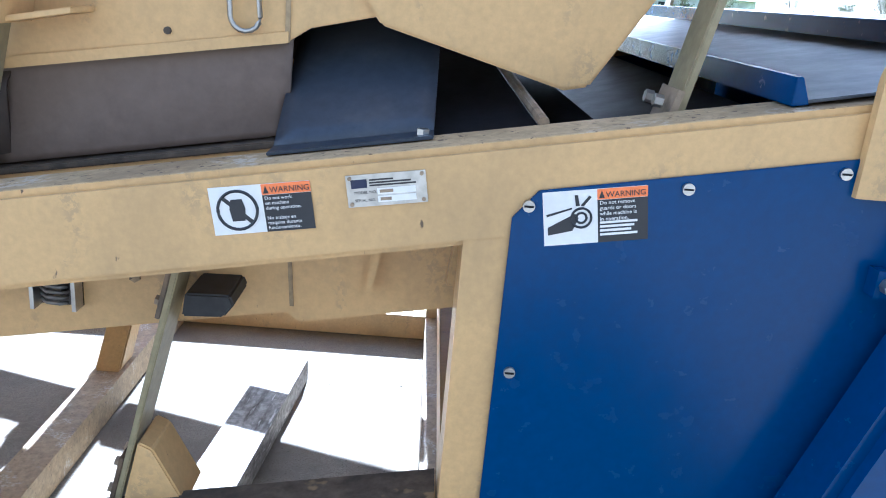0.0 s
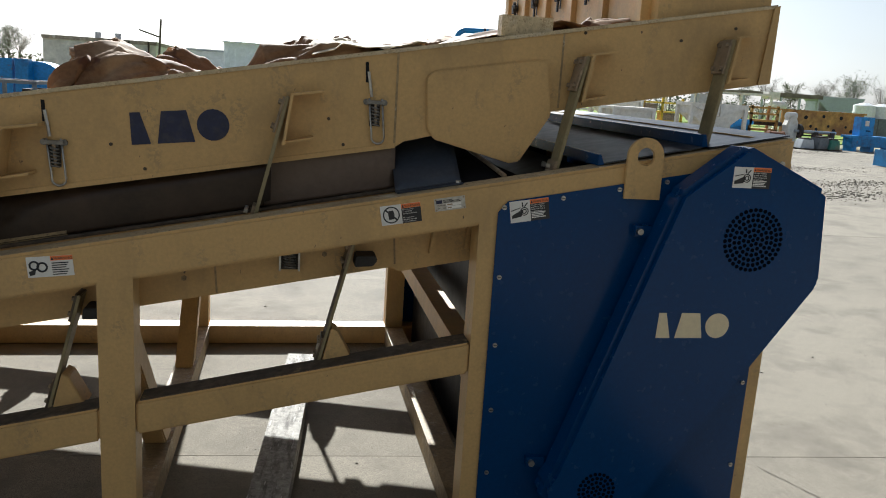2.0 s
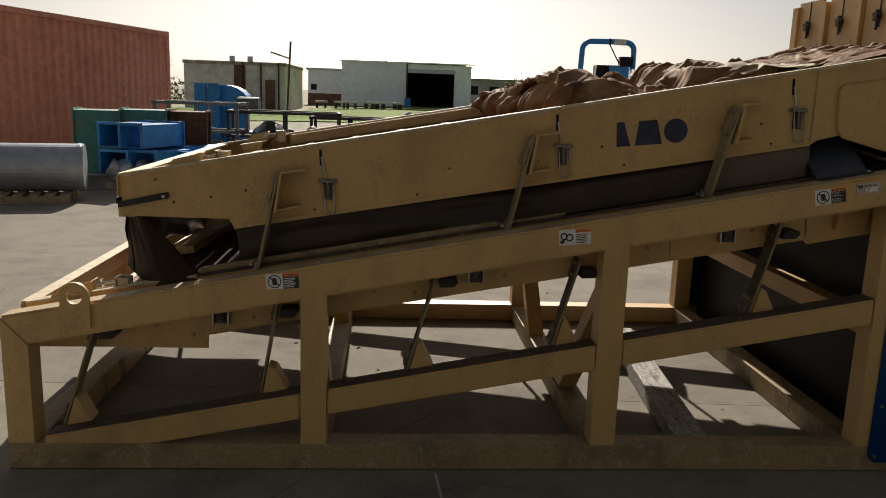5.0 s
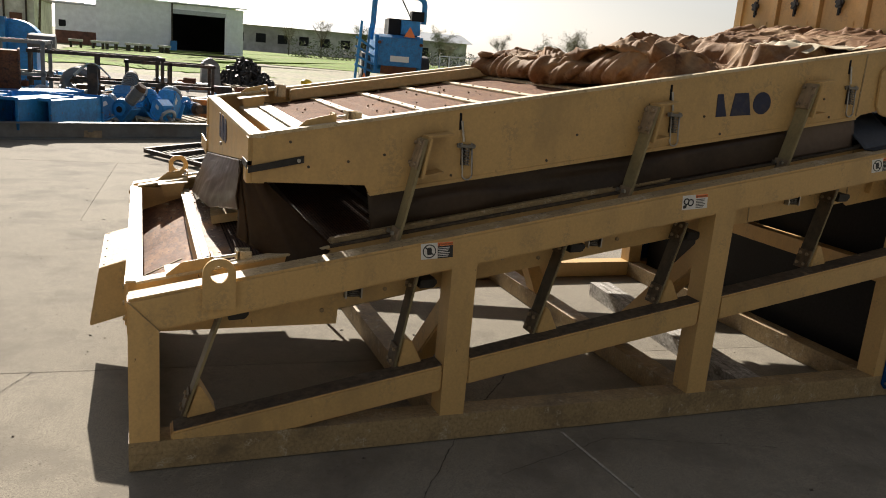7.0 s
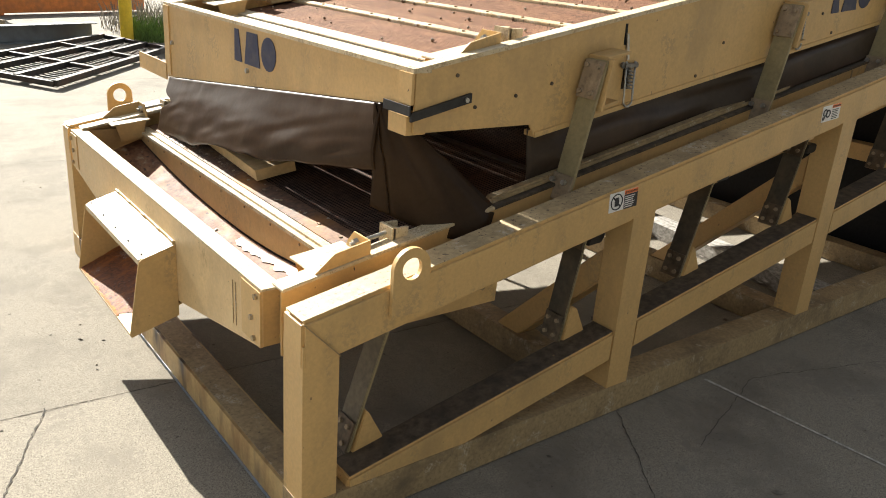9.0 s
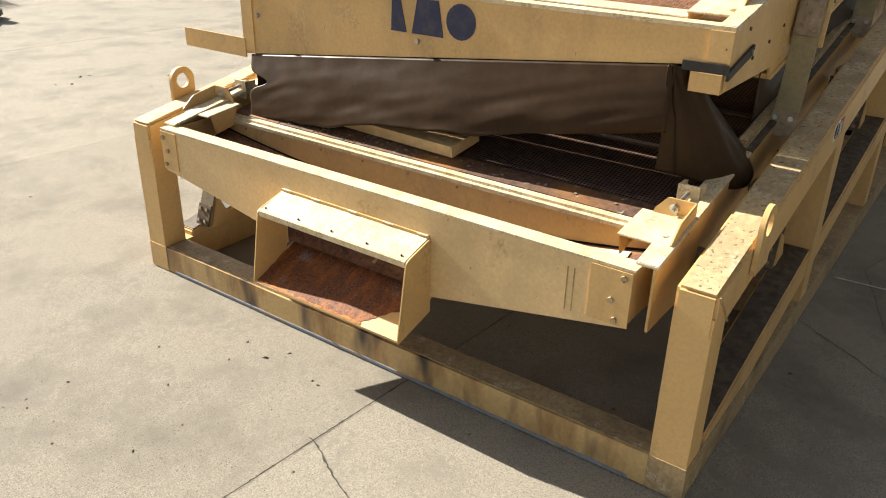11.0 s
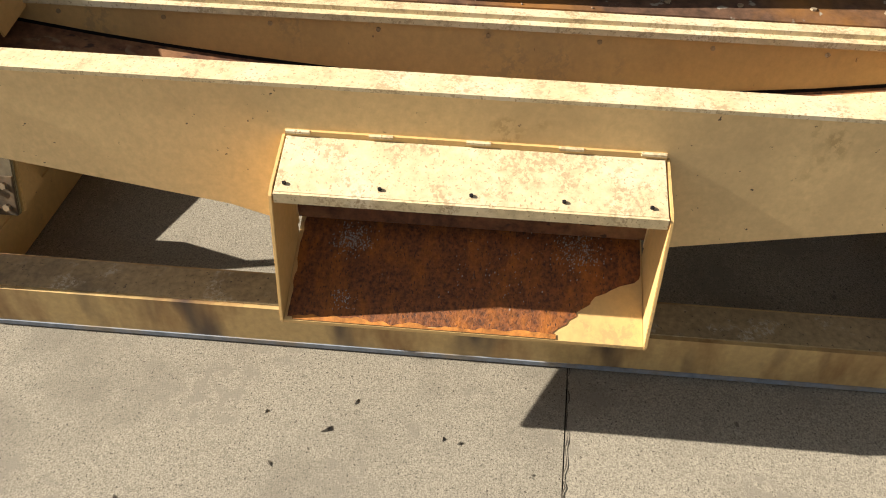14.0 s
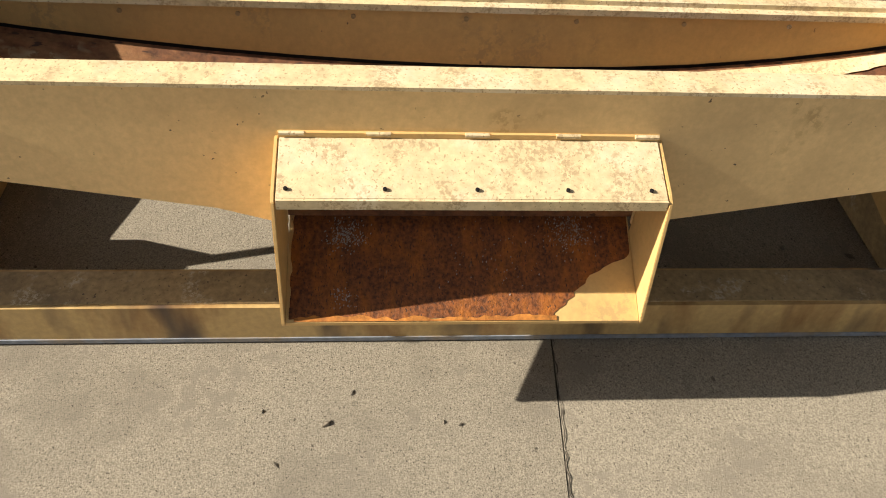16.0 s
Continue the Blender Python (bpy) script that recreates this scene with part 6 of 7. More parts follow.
def blades(cx, cy, r, n, h, seed, mat, z=0.0):
    rng = random.Random(seed)
    m = bmesh.new()
    for _ in range(n):
        a, d = rng.uniform(0, math.tau), r * rng.random() ** 0.5
        x, y = cx + d * math.cos(a), cy + d * math.sin(a)
        b, w, hh = rng.uniform(0, math.tau), 0.006, h * rng.uniform(0.4, 1.1)
        lx, ly = math.cos(b) * hh * 0.35, math.sin(b) * hh * 0.35
        v = [m.verts.new(p) for p in ((x - w, y, z), (x + w, y, z), (x + lx * 0.4 + w * 0.7, y + ly * 0.4, z + hh * 0.6), (x + lx * 0.4 - w * 0.7, y + ly * 0.4, z + hh * 0.6), (x + lx, y + ly, z + hh))]
        m.faces.new((v[0], v[1], v[2], v[3]))
        m.faces.new((v[3], v[2], v[4]))
    return m


tagged(part("weeds", blades(2.95, 10.3, 0.38, 420, 0.38, 5, weed_mat), weed_mat), "green weeds growing through the concrete by a bollard", "weeds", kind="stuff")
tagged(part("dry_weeds", blades(3.5, 11.6, 0.9, 500, 0.5, 6, twig_grey), twig_grey), "dry brown weeds along the yard edge", "weeds", kind="stuff")


# bollards
def bollard(x, y, h):
    b = thing("bollard", "yellow painted steel bollard", "bollard", group="yellow bollards")
    part("tube", rod((0, 0, -0.05), (0, 0, h), 0.085, 24), yellow, b)
    part("cap", rod((0, 0, h), (0, 0, h + 0.03), 0.085, 24, 0.04), yellow, b)
    return place(b, x, y)


bollard(2.54, 10.15, 0.97)
bollard(5.0, 13.3, 0.95)


# steel grate rack lying flat
rack = thing("steel_rack", "black welded steel rack lying flat on the concrete", "rack")
c0, c1, c2, c3 = Vector((0.10, 8.0, 0)), Vector((0.85, 6.65, 0)), Vector((2.70, 8.95, 0)), Vector((2.26, 10.3, 0))
for i in range(4):
    t = i / 3
    a, b = c0.lerp(c1, t), c3.lerp(c2, t)
    part("bar", strut(a + Vector((0, 0, 0.06)), b + Vector((0, 0, 0.06)), 0.06, 0.06), dark_steel, rack)
for t in (0, 0.33, 0.66, 1):
    part("cross_bar", strut(c0.lerp(c3, t) + Vector((0, 0, 0.055)), c1.lerp(c2, t) + Vector((0, 0, 0.055)), 0.05, 0.05), dark_steel, rack)
for i in range(34):
    t = (i + 0.5) / 34
    part("mesh_wire", strut(c0.lerp(c3, t) + Vector((0, 0, 0.035)), c1.lerp(c2, t) + Vector((0, 0, 0.035)), 0.012, 0.012), dark_steel, rack)

# grey channel beam
chan = thing("channel_beam", "long grey steel channel beam lying on the concrete", "beam")
q0, q1 = Vector((-6.0, 7.55, 0)), Vector((2.15, 10.45, 0))
part("web", strut(q0 + Vector((0, 0, 0.115)), q1 + Vector((0, 0, 0.115)), 0.018, 0.205), grey_steel, chan)
for z in (0.008, 0.222):
    part("flange", strut(q0 + Vector((0.03, -0.05, z)), q1 + Vector((0.03, -0.05, z)), 0.14, 0.015), grey_steel, chan)

# orange jib
jib = thing("orange_jib", "orange painted box-section jib lying on the ground", "jib")
part("boom", strut((1.5, 13.55, 0.17), (4.1, 14.6, 0.17), 0.22, 0.26, (0, 0, 1), 0.01), orange, jib)
part("head", strut((1.05, 13.36, 0.18), (1.5, 13.55, 0.18), 0.30, 0.34, (0, 0, 1), 0.01), orange, jib)
part("pad", strut((1.12, 13.21, 0.17), (1.32, 13.30, 0.17), 0.02, 0.16), dark_steel, jib)


# gear motors
def gear_motor(x, y, rz, s, tilt, mat=None):
    g = thing("gear_motor", "blue gear motor dumped on the concrete", "motor", group="gear motors")
    part("gearbox", prism([(-0.20 * s, 0.02 * s), (0.20 * s, 0.02 * s), (0.22 * s, 0.30 * s), (0.12 * s, 0.42 * s), (-0.14 * s, 0.42 * s), (-0.22 * s, 0.26 * s)], "y", -0.15 * s, 0.15 * s, 0.02 * s), blue_gear, g)
    part("cover", rod((0, -0.18 * s, 0.22 * s), (0, -0.15 * s, 0.22 * s), 0.14 * s, 20), blue_gear, g)
    part("bore", rod((0, -0.19 * s, 0.22 * s), (0, -0.18 * s, 0.22 * s), 0.07 * s, 16), dark, g, "dark shaft bore")
    mo = part("motor", rod((0.20 * s, 0, 0.22 * s), (0.60 * s, 0, 0.22 * s), 0.12 * s, 18), grey_steel if rz % 20 else blue_gear, g, "ribbed motor body")
    for k in range(6):
        part("fin", rod((0.26 * s + 0.055 * s * k, 0, 0.22 * s), (0.275 * s + 0.055 * s * k, 0, 0.22 * s), 0.135 * s, 18), grey_steel if rz % 20 else blue_gear, mo)
    part("fan_cover", rod((0.60 * s, 0, 0.22 * s), (0.70 * s, 0, 0.22 * s), 0.13 * s, 18, 0.09 * s), dark_steel, g)
    part("flange", path_tube([(-0.24 * s, 0.15 * s * math.cos(0.314 * i), 0.22 * s + 0.15 * s * math.sin(0.314 * i)) for i in range(20)], 0.035 * s, 8, None, True), galv, g, "pale bare steel flange")
    part("shaft", rod((-0.42 * s, 0, 0.22 * s), (-0.22 * s, 0, 0.22 * s), 0.035 * s, 12), steel, g)
    part("foot", box(-0.20 * s, 0.20 * s, -0.20 * s, 0.20 * s, 0, 0.03 * s), blue_gear, g)
    part("plate", box(-0.06 * s, 0.06 * s, 0.15 * s, 0.153 * s, 0.26 * s, 0.34 * s), label_white, g)
    g.location, g.rotation_euler = (x, y, 0.02 + 0.24 * s * abs(math.sin(radians(tilt)))), (0, radians(tilt), radians(rz))
    return g


for a in ((-0.45, 11.5, 200, 0.85, 25), (0.05, 11.9, 45, 1.0, 38), (0.35, 11.6, 120, 0.8, -30), (-0.95, 12.2, 10, 0.85, 15), (-0.2, 12.9, 75, 1.0, -35), (0.75, 13.2, 300, 0.9, 0), (-1.6, 12.6, 130, 0.9, 20), (0.55, 12.05, 250, 1.0, 42), (-0.1, 11.35, 330, 0.75, -50), (0.2, 12.5, 165, 0.8, 60), (-0.7, 11.9, 85, 0.7, -15)):
    gear_motor(*a)


def scrap(x, y, r, n, seed):
    rng = random.Random(seed)
    s = thing("scrap_heap", "heap of dark scrap machine parts", "scrap", group="scrap heaps")
    for i in range(n):
        a, d = rng.uniform(0, math.tau), r * rng.random() ** 0.6
        px, py = d * math.cos(a), d * math.sin(a)
        h = rng.uniform(0.08, 0.3)
        z = max(0.0, (1 - d / r)) * 0.25
        kind = rng.random()
        if kind < 0.4:
            m = box(px - h, px + h, py - h * 0.6, py + h * 0.6, z, z + h, 0.01)
        elif kind < 0.75:
            m = rod((px, py, z + h * 0.5), (px + h * math.cos(a), py + h * math.sin(a), z + h * 0.5), h * 0.45, 12)
        else:
            m = strut((px - h, py, z + 0.03), (px + h * 1.8, py + 0.3, z + 0.10), 0.06, 0.06)
        part("scrap_piece", m, rng.choice((dark_steel, dark_steel, grey_steel, blue_gear, galv, rust)), s)
    return place(s, x, y)


scrap(-0.4, 14.6, 1.6, 26, 1)
scrap(1.0, 18.5, 1.8, 26, 2)
scrap(-2.4, 16.0, 1.6, 22, 3)
scrap(-1.6, 20.0, 2.0, 22, 4)
bucket = thing("loader_bucket", "dark grey steel bucket standing on edge", "bucket")
part("shell", prism([(1.75, 0.0), (2.35, 0.0), (2.30, 0.75), (2.05, 0.95), (1.80, 0.80)], "y", 22.6, 23.3, 0.03), grey_steel, bucket)


def chip_pile(x, y, r, h, seed):
    rng = random.Random(seed)
    m = bmesh.new()
    for _ in range(420):
        a, d = rng.uniform(0, math.tau), r * rng.random() ** 0.5
        z = h * (1 - (d / r) ** 1.4) * rng.uniform(0.6, 1.05)
        b = box(-0.10, 0.10, -0.05, 0.05, -0.03, 0.03)
        bmesh.ops.transform(b, matrix=Matrix.Translation((x + d * math.cos(a), y + d * math.sin(a), z)) @ Euler((rng.uniform(0, 6), rng.uniform(0, 6), rng.uniform(0, 6))).to_matrix().to_4x4(), verts=b.verts)
        m = merge(m, b)
    tagged(part("chain_pile", m, rubber), "black heap of old chain links and chips", "heap", kind="stuff")


chip_pile(3.35, 25.2, 1.05, 0.95, 3)


# big blue field machine
def build_field_machine():
    f = thing("field_machine", "large blue field machine seen from behind", "machine")
    part("body", box(-1.15, 1.15, -0.6, 1.6, 0.55, 2.35, 0.03), blue_gear, f)
    part("tail_hood", prism([(-0.6, 0.75), (-1.0, 0.95), (-0.95, 2.25), (-0.6, 2.4)], "x", -1.0, 1.0, 0.02), blue_gear, f)
    part("tail_plate", box(-0.45, 0.45, -1.03, -0.99, 1.15, 1.42), label_white, f)
    part("belly", box(-0.85, 0.85, -0.98, -0.7, 0.55, 1.0, 0.02), rust, f)
    part("engine", box(-0.5, 0.9, -0.2, 1.2, 2.35, 3.15, 0.04), black, f)
    part("hood_box", box(0.1, 1.0, -0.45, 0.2, 2.45, 3.1, 0.03), blue_gear, f)
    part("duct_loop", path_tube([(-1.35, -0.2, 2.1), (-1.25, -0.2, 2.9)] + [(-0.8 + 0.42 * math.cos(a), -0.2, 3.82 + 0.42 * math.sin(a)) for a in (3.1, 2.75, 2.4, 2.05, 1.7)] + [(0.2, -0.2, 4.24)] + [(0.82 + 0.38 * math.cos(a), -0.2, 3.84 + 0.38 * math.sin(a)) for a in (1.5, 1.15, 0.8, 0.45, 0.1)] + [(1.2, -0.2, 3.0)], 0.13, 14), blue_gear, f, "curved duct pipe", True)
    part("duct_sleeve", rod((0.25, -0.2, 4.24), (0.80, -0.2, 4.22), 0.145, 14), white_gear, f)
    part("clamp", rod((0.02, -0.2, 4.24), (0.10, -0.2, 4.24), 0.15, 14), black, f)
    part("stay", rod((0.0, -0.2, 4.2), (0.55, -0.2, 3.25), 0.03, 8), black, f)
    part("air_cleaner", box(0.55, 1.15, -0.5, 0.1, 3.1, 3.55, 0.05), black, f)
    for x in (-1.0, 1.0):
        part("tail_light", rod((x, -1.06, 2.0), (x, -0.98, 2.0), 0.08, 12), rust, f)
    for x in (-1.45, 1.45):
        w = part("wheel", rod((x - 0.2, 0.6, 0.75), (x + 0.2, 0.6, 0.75), 0.75, 28), rubber, f)
        part("rim", rod((x - 0.21, 0.6, 0.75), (x + 0.21, 0.6, 0.75), 0.38, 20), white_gear, w)
    for k in range(4):
        part("boom_arm", strut((-1.2, -0.6 - 0.05 * k, 0.6 + 0.35 * k), (-2.1, -0.8, 0.9 + 0.42 * k), 0.07, 0.10), blue_gear, f)
    part("boom_post", strut((-2.05, -0.8, 0.25), (-1.85, -0.8, 2.9), 0.12, 0.12, (0, 1, 0)), blue_gear, f)
    part("boom_post", strut((-1.60, -0.7, 0.25), (-1.45, -0.7, 2.6), 0.10, 0.10, (0, 1, 0)), blue_gear, f)
    part("slow_sign", prism([(0.15, 2.32), (0.70, 2.32), (0.425, 2.80)], "y", -1.00, -0.97), label_orange, f, "orange slow-vehicle triangle")
    return place(f, 11.7, 35.0, -8)


build_field_machine()
cone = thing("traffic_cone", "orange traffic cone on the gravel", "cone")
part("body", rod((0, 0, 0.03), (0, 0, 0.55), 0.16, 16, 0.03), label_orange, cone)
part("base", box(-0.2, 0.2, -0.2, 0.2, 0, 0.03), label_orange, cone)
place(cone, 9.6, 33.0)
for x, y, rz in ((16.5, 38.0, 5), (19.0, 39.0, -10)):
    scrap_frame(x, y, rz, 2.4, 1.2, 1.6, galv)
for i in range(6):
    b = thing("stump_block", "low dark block on the grass by the shed", "block", group="blocks on the grass")
    part("block", box(-0.5, 0.5, -0.3, 0.3, 0.45, 0.62, 0.02), far_wall, b)
    for s in (-0.35, 0.35):
        part("leg", box(s - 0.08, s + 0.08, -0.2, 0.2, 0, 0.45), dark_steel, b)
    place(b, -4.6 + 1.25 * i + (0.3 if i % 2 else 0), 66 + i * 0.7, 10 * i)

# ---- stored machines at the far side of the yard ----
def hopper(x, y, w, h, rz):
    p = thing("hopper", "white steel hopper on a leg frame", "hopper", group="white hoppers")
    for a in (-w / 2, w / 2):
        for b in (-0.6, 0.6):
            part("leg", box(a - 0.07, a + 0.07, b - 0.07, b + 0.07, 0, h), white_gear, p)
    part("bin", prism([(-w / 2 + 0.05, h), (w / 2 - 0.05, h), (w / 2 - 0.05, h * 0.75), (0.25, h * 0.30), (-0.25, h * 0.30), (-w / 2 + 0.05, h * 0.75)], "y", -0.55, 0.55, 0.02), white_gear, p)
    part("rim", box(-w / 2 - 0.08, w / 2 + 0.08, -0.66, 0.66, h - 0.06, h + 0.06, 0.01), white_gear, p)
    return place(p, x, y, rz)


def hopper_top(p, w, h):
    """Sloping white canopy panels over a hopper's rim."""
    for k in (-1, 1):
        part("canopy", hull8(bmesh.new(), [(k * 0.02, -0.7, h - 0.45), (k * w * 0.50, -0.7, h - 0.08), (k * w * 0.50, 0.7, h - 0.08), (k * 0.02, 0.7, h - 0.45), (k * 0.02, -0.7, h + 0.06), (k * w * 0.50, -0.7, h + 0.06), (k * w * 0.50, 0.7, h + 0.06), (k * 0.02, 0.7, h + 0.06)]), white_gear, p)


big = hopper(20.0, 28.0, 2.4, 1.55, 0)
hopper_top(big, 2.4, 1.55)
hopper(16.6, 28.6, 1.7, 1.2, 0)
hopper(17.9, 33.0, 2.0, 1.5, 0)

perf = thing("screen_drum_frame", "rusty ochre machine frame pierced with round holes", "machine")
part("plate", box(25.3, 29.6, 31.0, 31.12, 0.50, 1.50, 0.01), ochre, perf)
part("rail", box(25.2, 29.7, 30.96, 31.16, 1.50, 1.58), ochre, perf)
rng_h = random.Random(3)
for i in range(13):
    part("hole", disc((25.6 + 0.31 * i, 30.99, 1.30 - 0.42 * (i % 3 == 1) - 0.62 * (i % 3 == 2) + rng_h.uniform(-0.05, 0.05)), rng_h.uniform(0.06, 0.10), "y", 0.012, 12), dark, perf)
part("hatch", disc((25.75, 30.98, 1.22), 0.16, "y", 0.02, 20), dark, perf)
for x in (25.5, 27.4, 29.3):
    part("leg", box(x, x + 0.14, 31.0, 31.12, -0.06, 0.50), dark_steel, perf)
crate = thing("ochre_rack", "ochre steel rack with slatted shelves", "rack")
for z in (0.55, 0.95, 1.25, 1.52):
    part("shelf", box(23.0, 24.4, 29.9, 30.7, z, z + 0.09), ochre, crate)
for x in (23.0, 24.3):
    for y in (29.9, 30.6):
        part("upright", box(x, x + 0.1, y, y + 0.1, -0.06, 1.66), ochre, crate)
yrk = thing("yellow_rack", "yellow steel rack with pale crates", "rack")
for z in (0.55, 1.0, 1.45):
    part("shelf", box(18.0, 22.4, 35, 36, z, z + 0.08), yellow, yrk)
for i in range(5):
    part("upright", box(18.0 + i * 1.07, 18.1 + i * 1.07, 35, 35.1, -0.06, 1.75), yellow, yrk)
for i in range(4):
    part("crate", box(18.2 + i * 1.07, 18.9 + i * 1.07, 35.15, 35.9, 0.63 if i % 2 else 1.08, 0.98 if i % 2 else 1.42), pale_wood, yrk)

stand = thing("blue_stand", "blue steel stand with a square pump tower", "machine")
part("base", box(26.2, 28.4, 27.2, 27.8, 0.20, 0.60, 0.03), blue_gear, stand)
part("flange", box(26.1, 28.5, 27.15, 27.85, 0.56, 0.66, 0.02), blue_gear, stand)
part("tower", box(26.55, 27.2, 27.3, 27.75, 0.66, 1.45, 0.03), blue_gear, stand)
part("panel", box(26.75, 26.92, 27.26, 27.3, 1.08, 1.30), white_gear, stand)
part("handle", box(26.84, 27.02, 27.25, 27.3, 0.86, 0.90), dark, stand)
for x in (26.25, 27.1, 28.1):
    part("skid", box(x, x + 0.2, 27.2, 27.8, -0.02, 0.20), blue_gear, stand)
for x in (36.7, 37.95):
    t = thing("plastic_tank", "white plastic tank on a grey stand", "tank", group="white tanks")
    part("shell", rod((0, 0, 0.0), (0, 0, 0.72), 0.62, 24), tank_white, t)
    part("dome", rod((0, 0, 0.72), (0, 0, 0.88), 0.62, 24, 0.2), tank_white, t)
    part("rib", rod((0, 0, 0.30), (0, 0, 0.34), 0.635, 24), tank_white, t)
    part("base", box(-0.6, 0.6, -0.6, 0.6, -1.40, 0.0), grey_steel, t)
    place(t, x, 40.0, 0, 1.34)
low = thing("blue_box", "low blue steel box on skids", "box")
part("box", box(21.1, 23.2, 18.6, 19.5, 0.06, 0.48, 0.02), blue_gear, low)
part("end_frame", box(21.05, 21.15, 18.55, 19.55, 0.02, 0.52, 0.01), blue_gear, low)
part("lid", hull8(bmesh.new(), [(21.7, 18.55, 0.48), (23.3, 18.55, 0.48), (23.3, 19.55, 0.60), (21.7, 19.55, 0.60), (21.7, 18.55, 0.52), (23.3, 18.55, 0.52), (23.3, 19.55, 0.64), (21.7, 19.55, 0.64)]), white_gear, low)
eng = thing("engine_set", "blue and black engine set on a skid", "engine")
part("block", box(21.2, 23.1, 30.0, 30.9, 0.05, 0.80, 0.05), blue_gear, eng)
part("hood", prism([(21.1, 0.62), (22.3, 1.0), (23.2, 1.0), (23.2, 0.80), (21.1, 0.5)], "y", 29.9, 31.0, 0.02), blue_gear, eng)
part("pipe", rod((23.1, 30.3, 0.90), (24.7, 30.1, 0.88), 0.10, 14), dark_steel, eng)
part("skid", box(21.0, 23.3, 30.0, 30.9, -0.06, 0.05), dark_steel, eng)
reel = thing("rust_drum", "brown rusty steel drum lying on its side", "drum")
part("shell", rod((22.75, 28.0, 0.30), (23.35, 27.86, 0.30), 0.32, 24), rust, reel)
part("hub", rod((22.60, 28.03, 0.30), (22.76, 28.0, 0.30), 0.12, 14), white_gear, reel)
for k in (0.0, 0.56):
    part("rim", rod((22.73 + k, 28.0 - 0.235 * k, 0.30), (22.80 + k, 27.985 - 0.235 * k, 0.30), 0.35, 24), rust, reel)
mill = thing("cream_mill", "cream cast-iron mill with pulleys", "mill")
part("body", prism([(23.85, -0.05), (24.3, -0.05), (24.38, 0.9), (24.2, 1.30), (23.92, 1.30), (23.78, 0.9)], "y", 28.3, 28.7, 0.05), white_gear, mill)
part("cap", rod((23.85, 28.5, 1.28), (24.25, 28.5, 1.28), 0.18, 18), white_gear, mill)
part("pulley", rod((24.3, 28.3, 0.68), (24.42, 28.3, 0.68), 0.30, 20), dark_steel, mill)
part("shaft", rod((24.1, 28.2, 0.68), (26.1, 28.2, 0.68), 0.06, 12), galv, mill)
for x, z in ((25.1, 0.68), (25.9, 0.68)):
    part("bearing_stand", box(x - 0.1, x + 0.1, 28.1, 28.3, -0.05, z), dark_steel, mill)
for i, (x, m, h) in enumerate(((23.75, galv, 0.46), (24.45, grey_steel, 0.55), (24.95, green, 0.48))):
    g = thing("machine_block", "small old machine on the ground", "machine", group="small machines")
    part("base", box(-0.4, 0.4, -0.3, 0.3, 0, 0.10), dark_steel, g)
    part("body", prism([(-0.33, 0.10), (0.33, 0.10), (0.24, h), (-0.24, h)], "y", -0.25, 0.25, 0.02), m, g)
    part("cap", box(-0.18, 0.18, -0.2, 0.2, h, h + 0.06, 0.01), dark_steel, g)
    place(g, x, 26.9, 8 * i, -0.05)
conv = thing("conveyor", "long white conveyor on thin legs", "conveyor")
part("belt_frame", strut((22.0, 37.6, 2.12), (29.4, 38.2, 2.28), 0.5, 0.12), white_gear, conv)
part("head_box", box(24.5, 25.9, 37.5, 38.4, 1.62, 2.10, 0.03), galv, conv)
part("head", box(28.9, 29.6, 37.9, 38.5, 2.05, 2.45, 0.03), white_gear, conv)
for t in (0.1, 0.33, 0.42, 0.70, 0.95):
    part("leg", box(22.0 + 7.4 * t, 22.1 + 7.4 * t, 37.8, 37.9, -0.06, 2.10 + 0.16 * t), white_gear, conv)
gas = thing("gas_tank", "white horizontal tank on saddles", "tank")
part("shell", rod((29.7, 39, 1.70), (30.6, 39, 1.70), 0.27, 24), white_gear, gas)
for x0 in (29.69, 30.59):
    part("end_cap", rod((x0 + (0.02 if x0 > 30 else 0.0), 39, 1.70), (x0 + (0.18 if x0 > 30 else -0.16), 39, 1.70), 0.27, 24, 0.14), white_gear, gas)
for x in (29.85, 30.4):
    part("saddle", box(x - 0.06, x + 0.06, 38.8, 39.2, -0.06, 1.45), white_gear, gas)
    part("bracing", strut((x, 38.8, 0.0), (x + 0.5, 38.8, 1.4), 0.06, 0.06), white_gear, gas)
gantry = thing("steel_gantry", "grey steel stair gantry", "gantry")
for x in (43.2, 44.9):
    for y in (45.0, 45.7):
        part("post", box(x, x + 0.14, y, y + 0.14, -0.06, 3.38), galv, gantry)
part("deck", box(43.2, 47.0, 44.8, 45.9, 3.38, 3.54), dark_steel, gantry)
part("bracing", strut((42.65, 44.97, 0.2), (44.65, 44.97, 3.3), 0.08, 0.08), galv, gantry)
part("stair_stringer", strut((43.4, 45.5, 3.3), (45.6, 45.5, 0.3), 0.10, 0.20), galv, gantry)
for x in (46.6, 48.6):
    silo = thing("steel_silo", "pale grey steel silo behind the gantry", "silo", group="grey silos")
    part("shell", rod((0, 0, -0.06), (0, 0, 3.0), 0.8, 28), galv, silo)
    part("cone", rod((0, 0, 3.0), (0, 0, 3.3), 0.82, 28, 0.2), galv, silo)
    place(silo, x, 48.2)
leaning = thing("white_pole", "thin white leaning pole", "pole")
part("shaft", rod((28.35, 27.0, -0.06), (28.8, 27.0, 3.4), 0.045, 10), white_gear, leaning)
shelter = thing("far_canopy", "low brown open canopy on pale posts", "canopy")
part("roof", box(40.5, 48.4, 60, 63, 2.55, 2.90), far_brown, shelter)
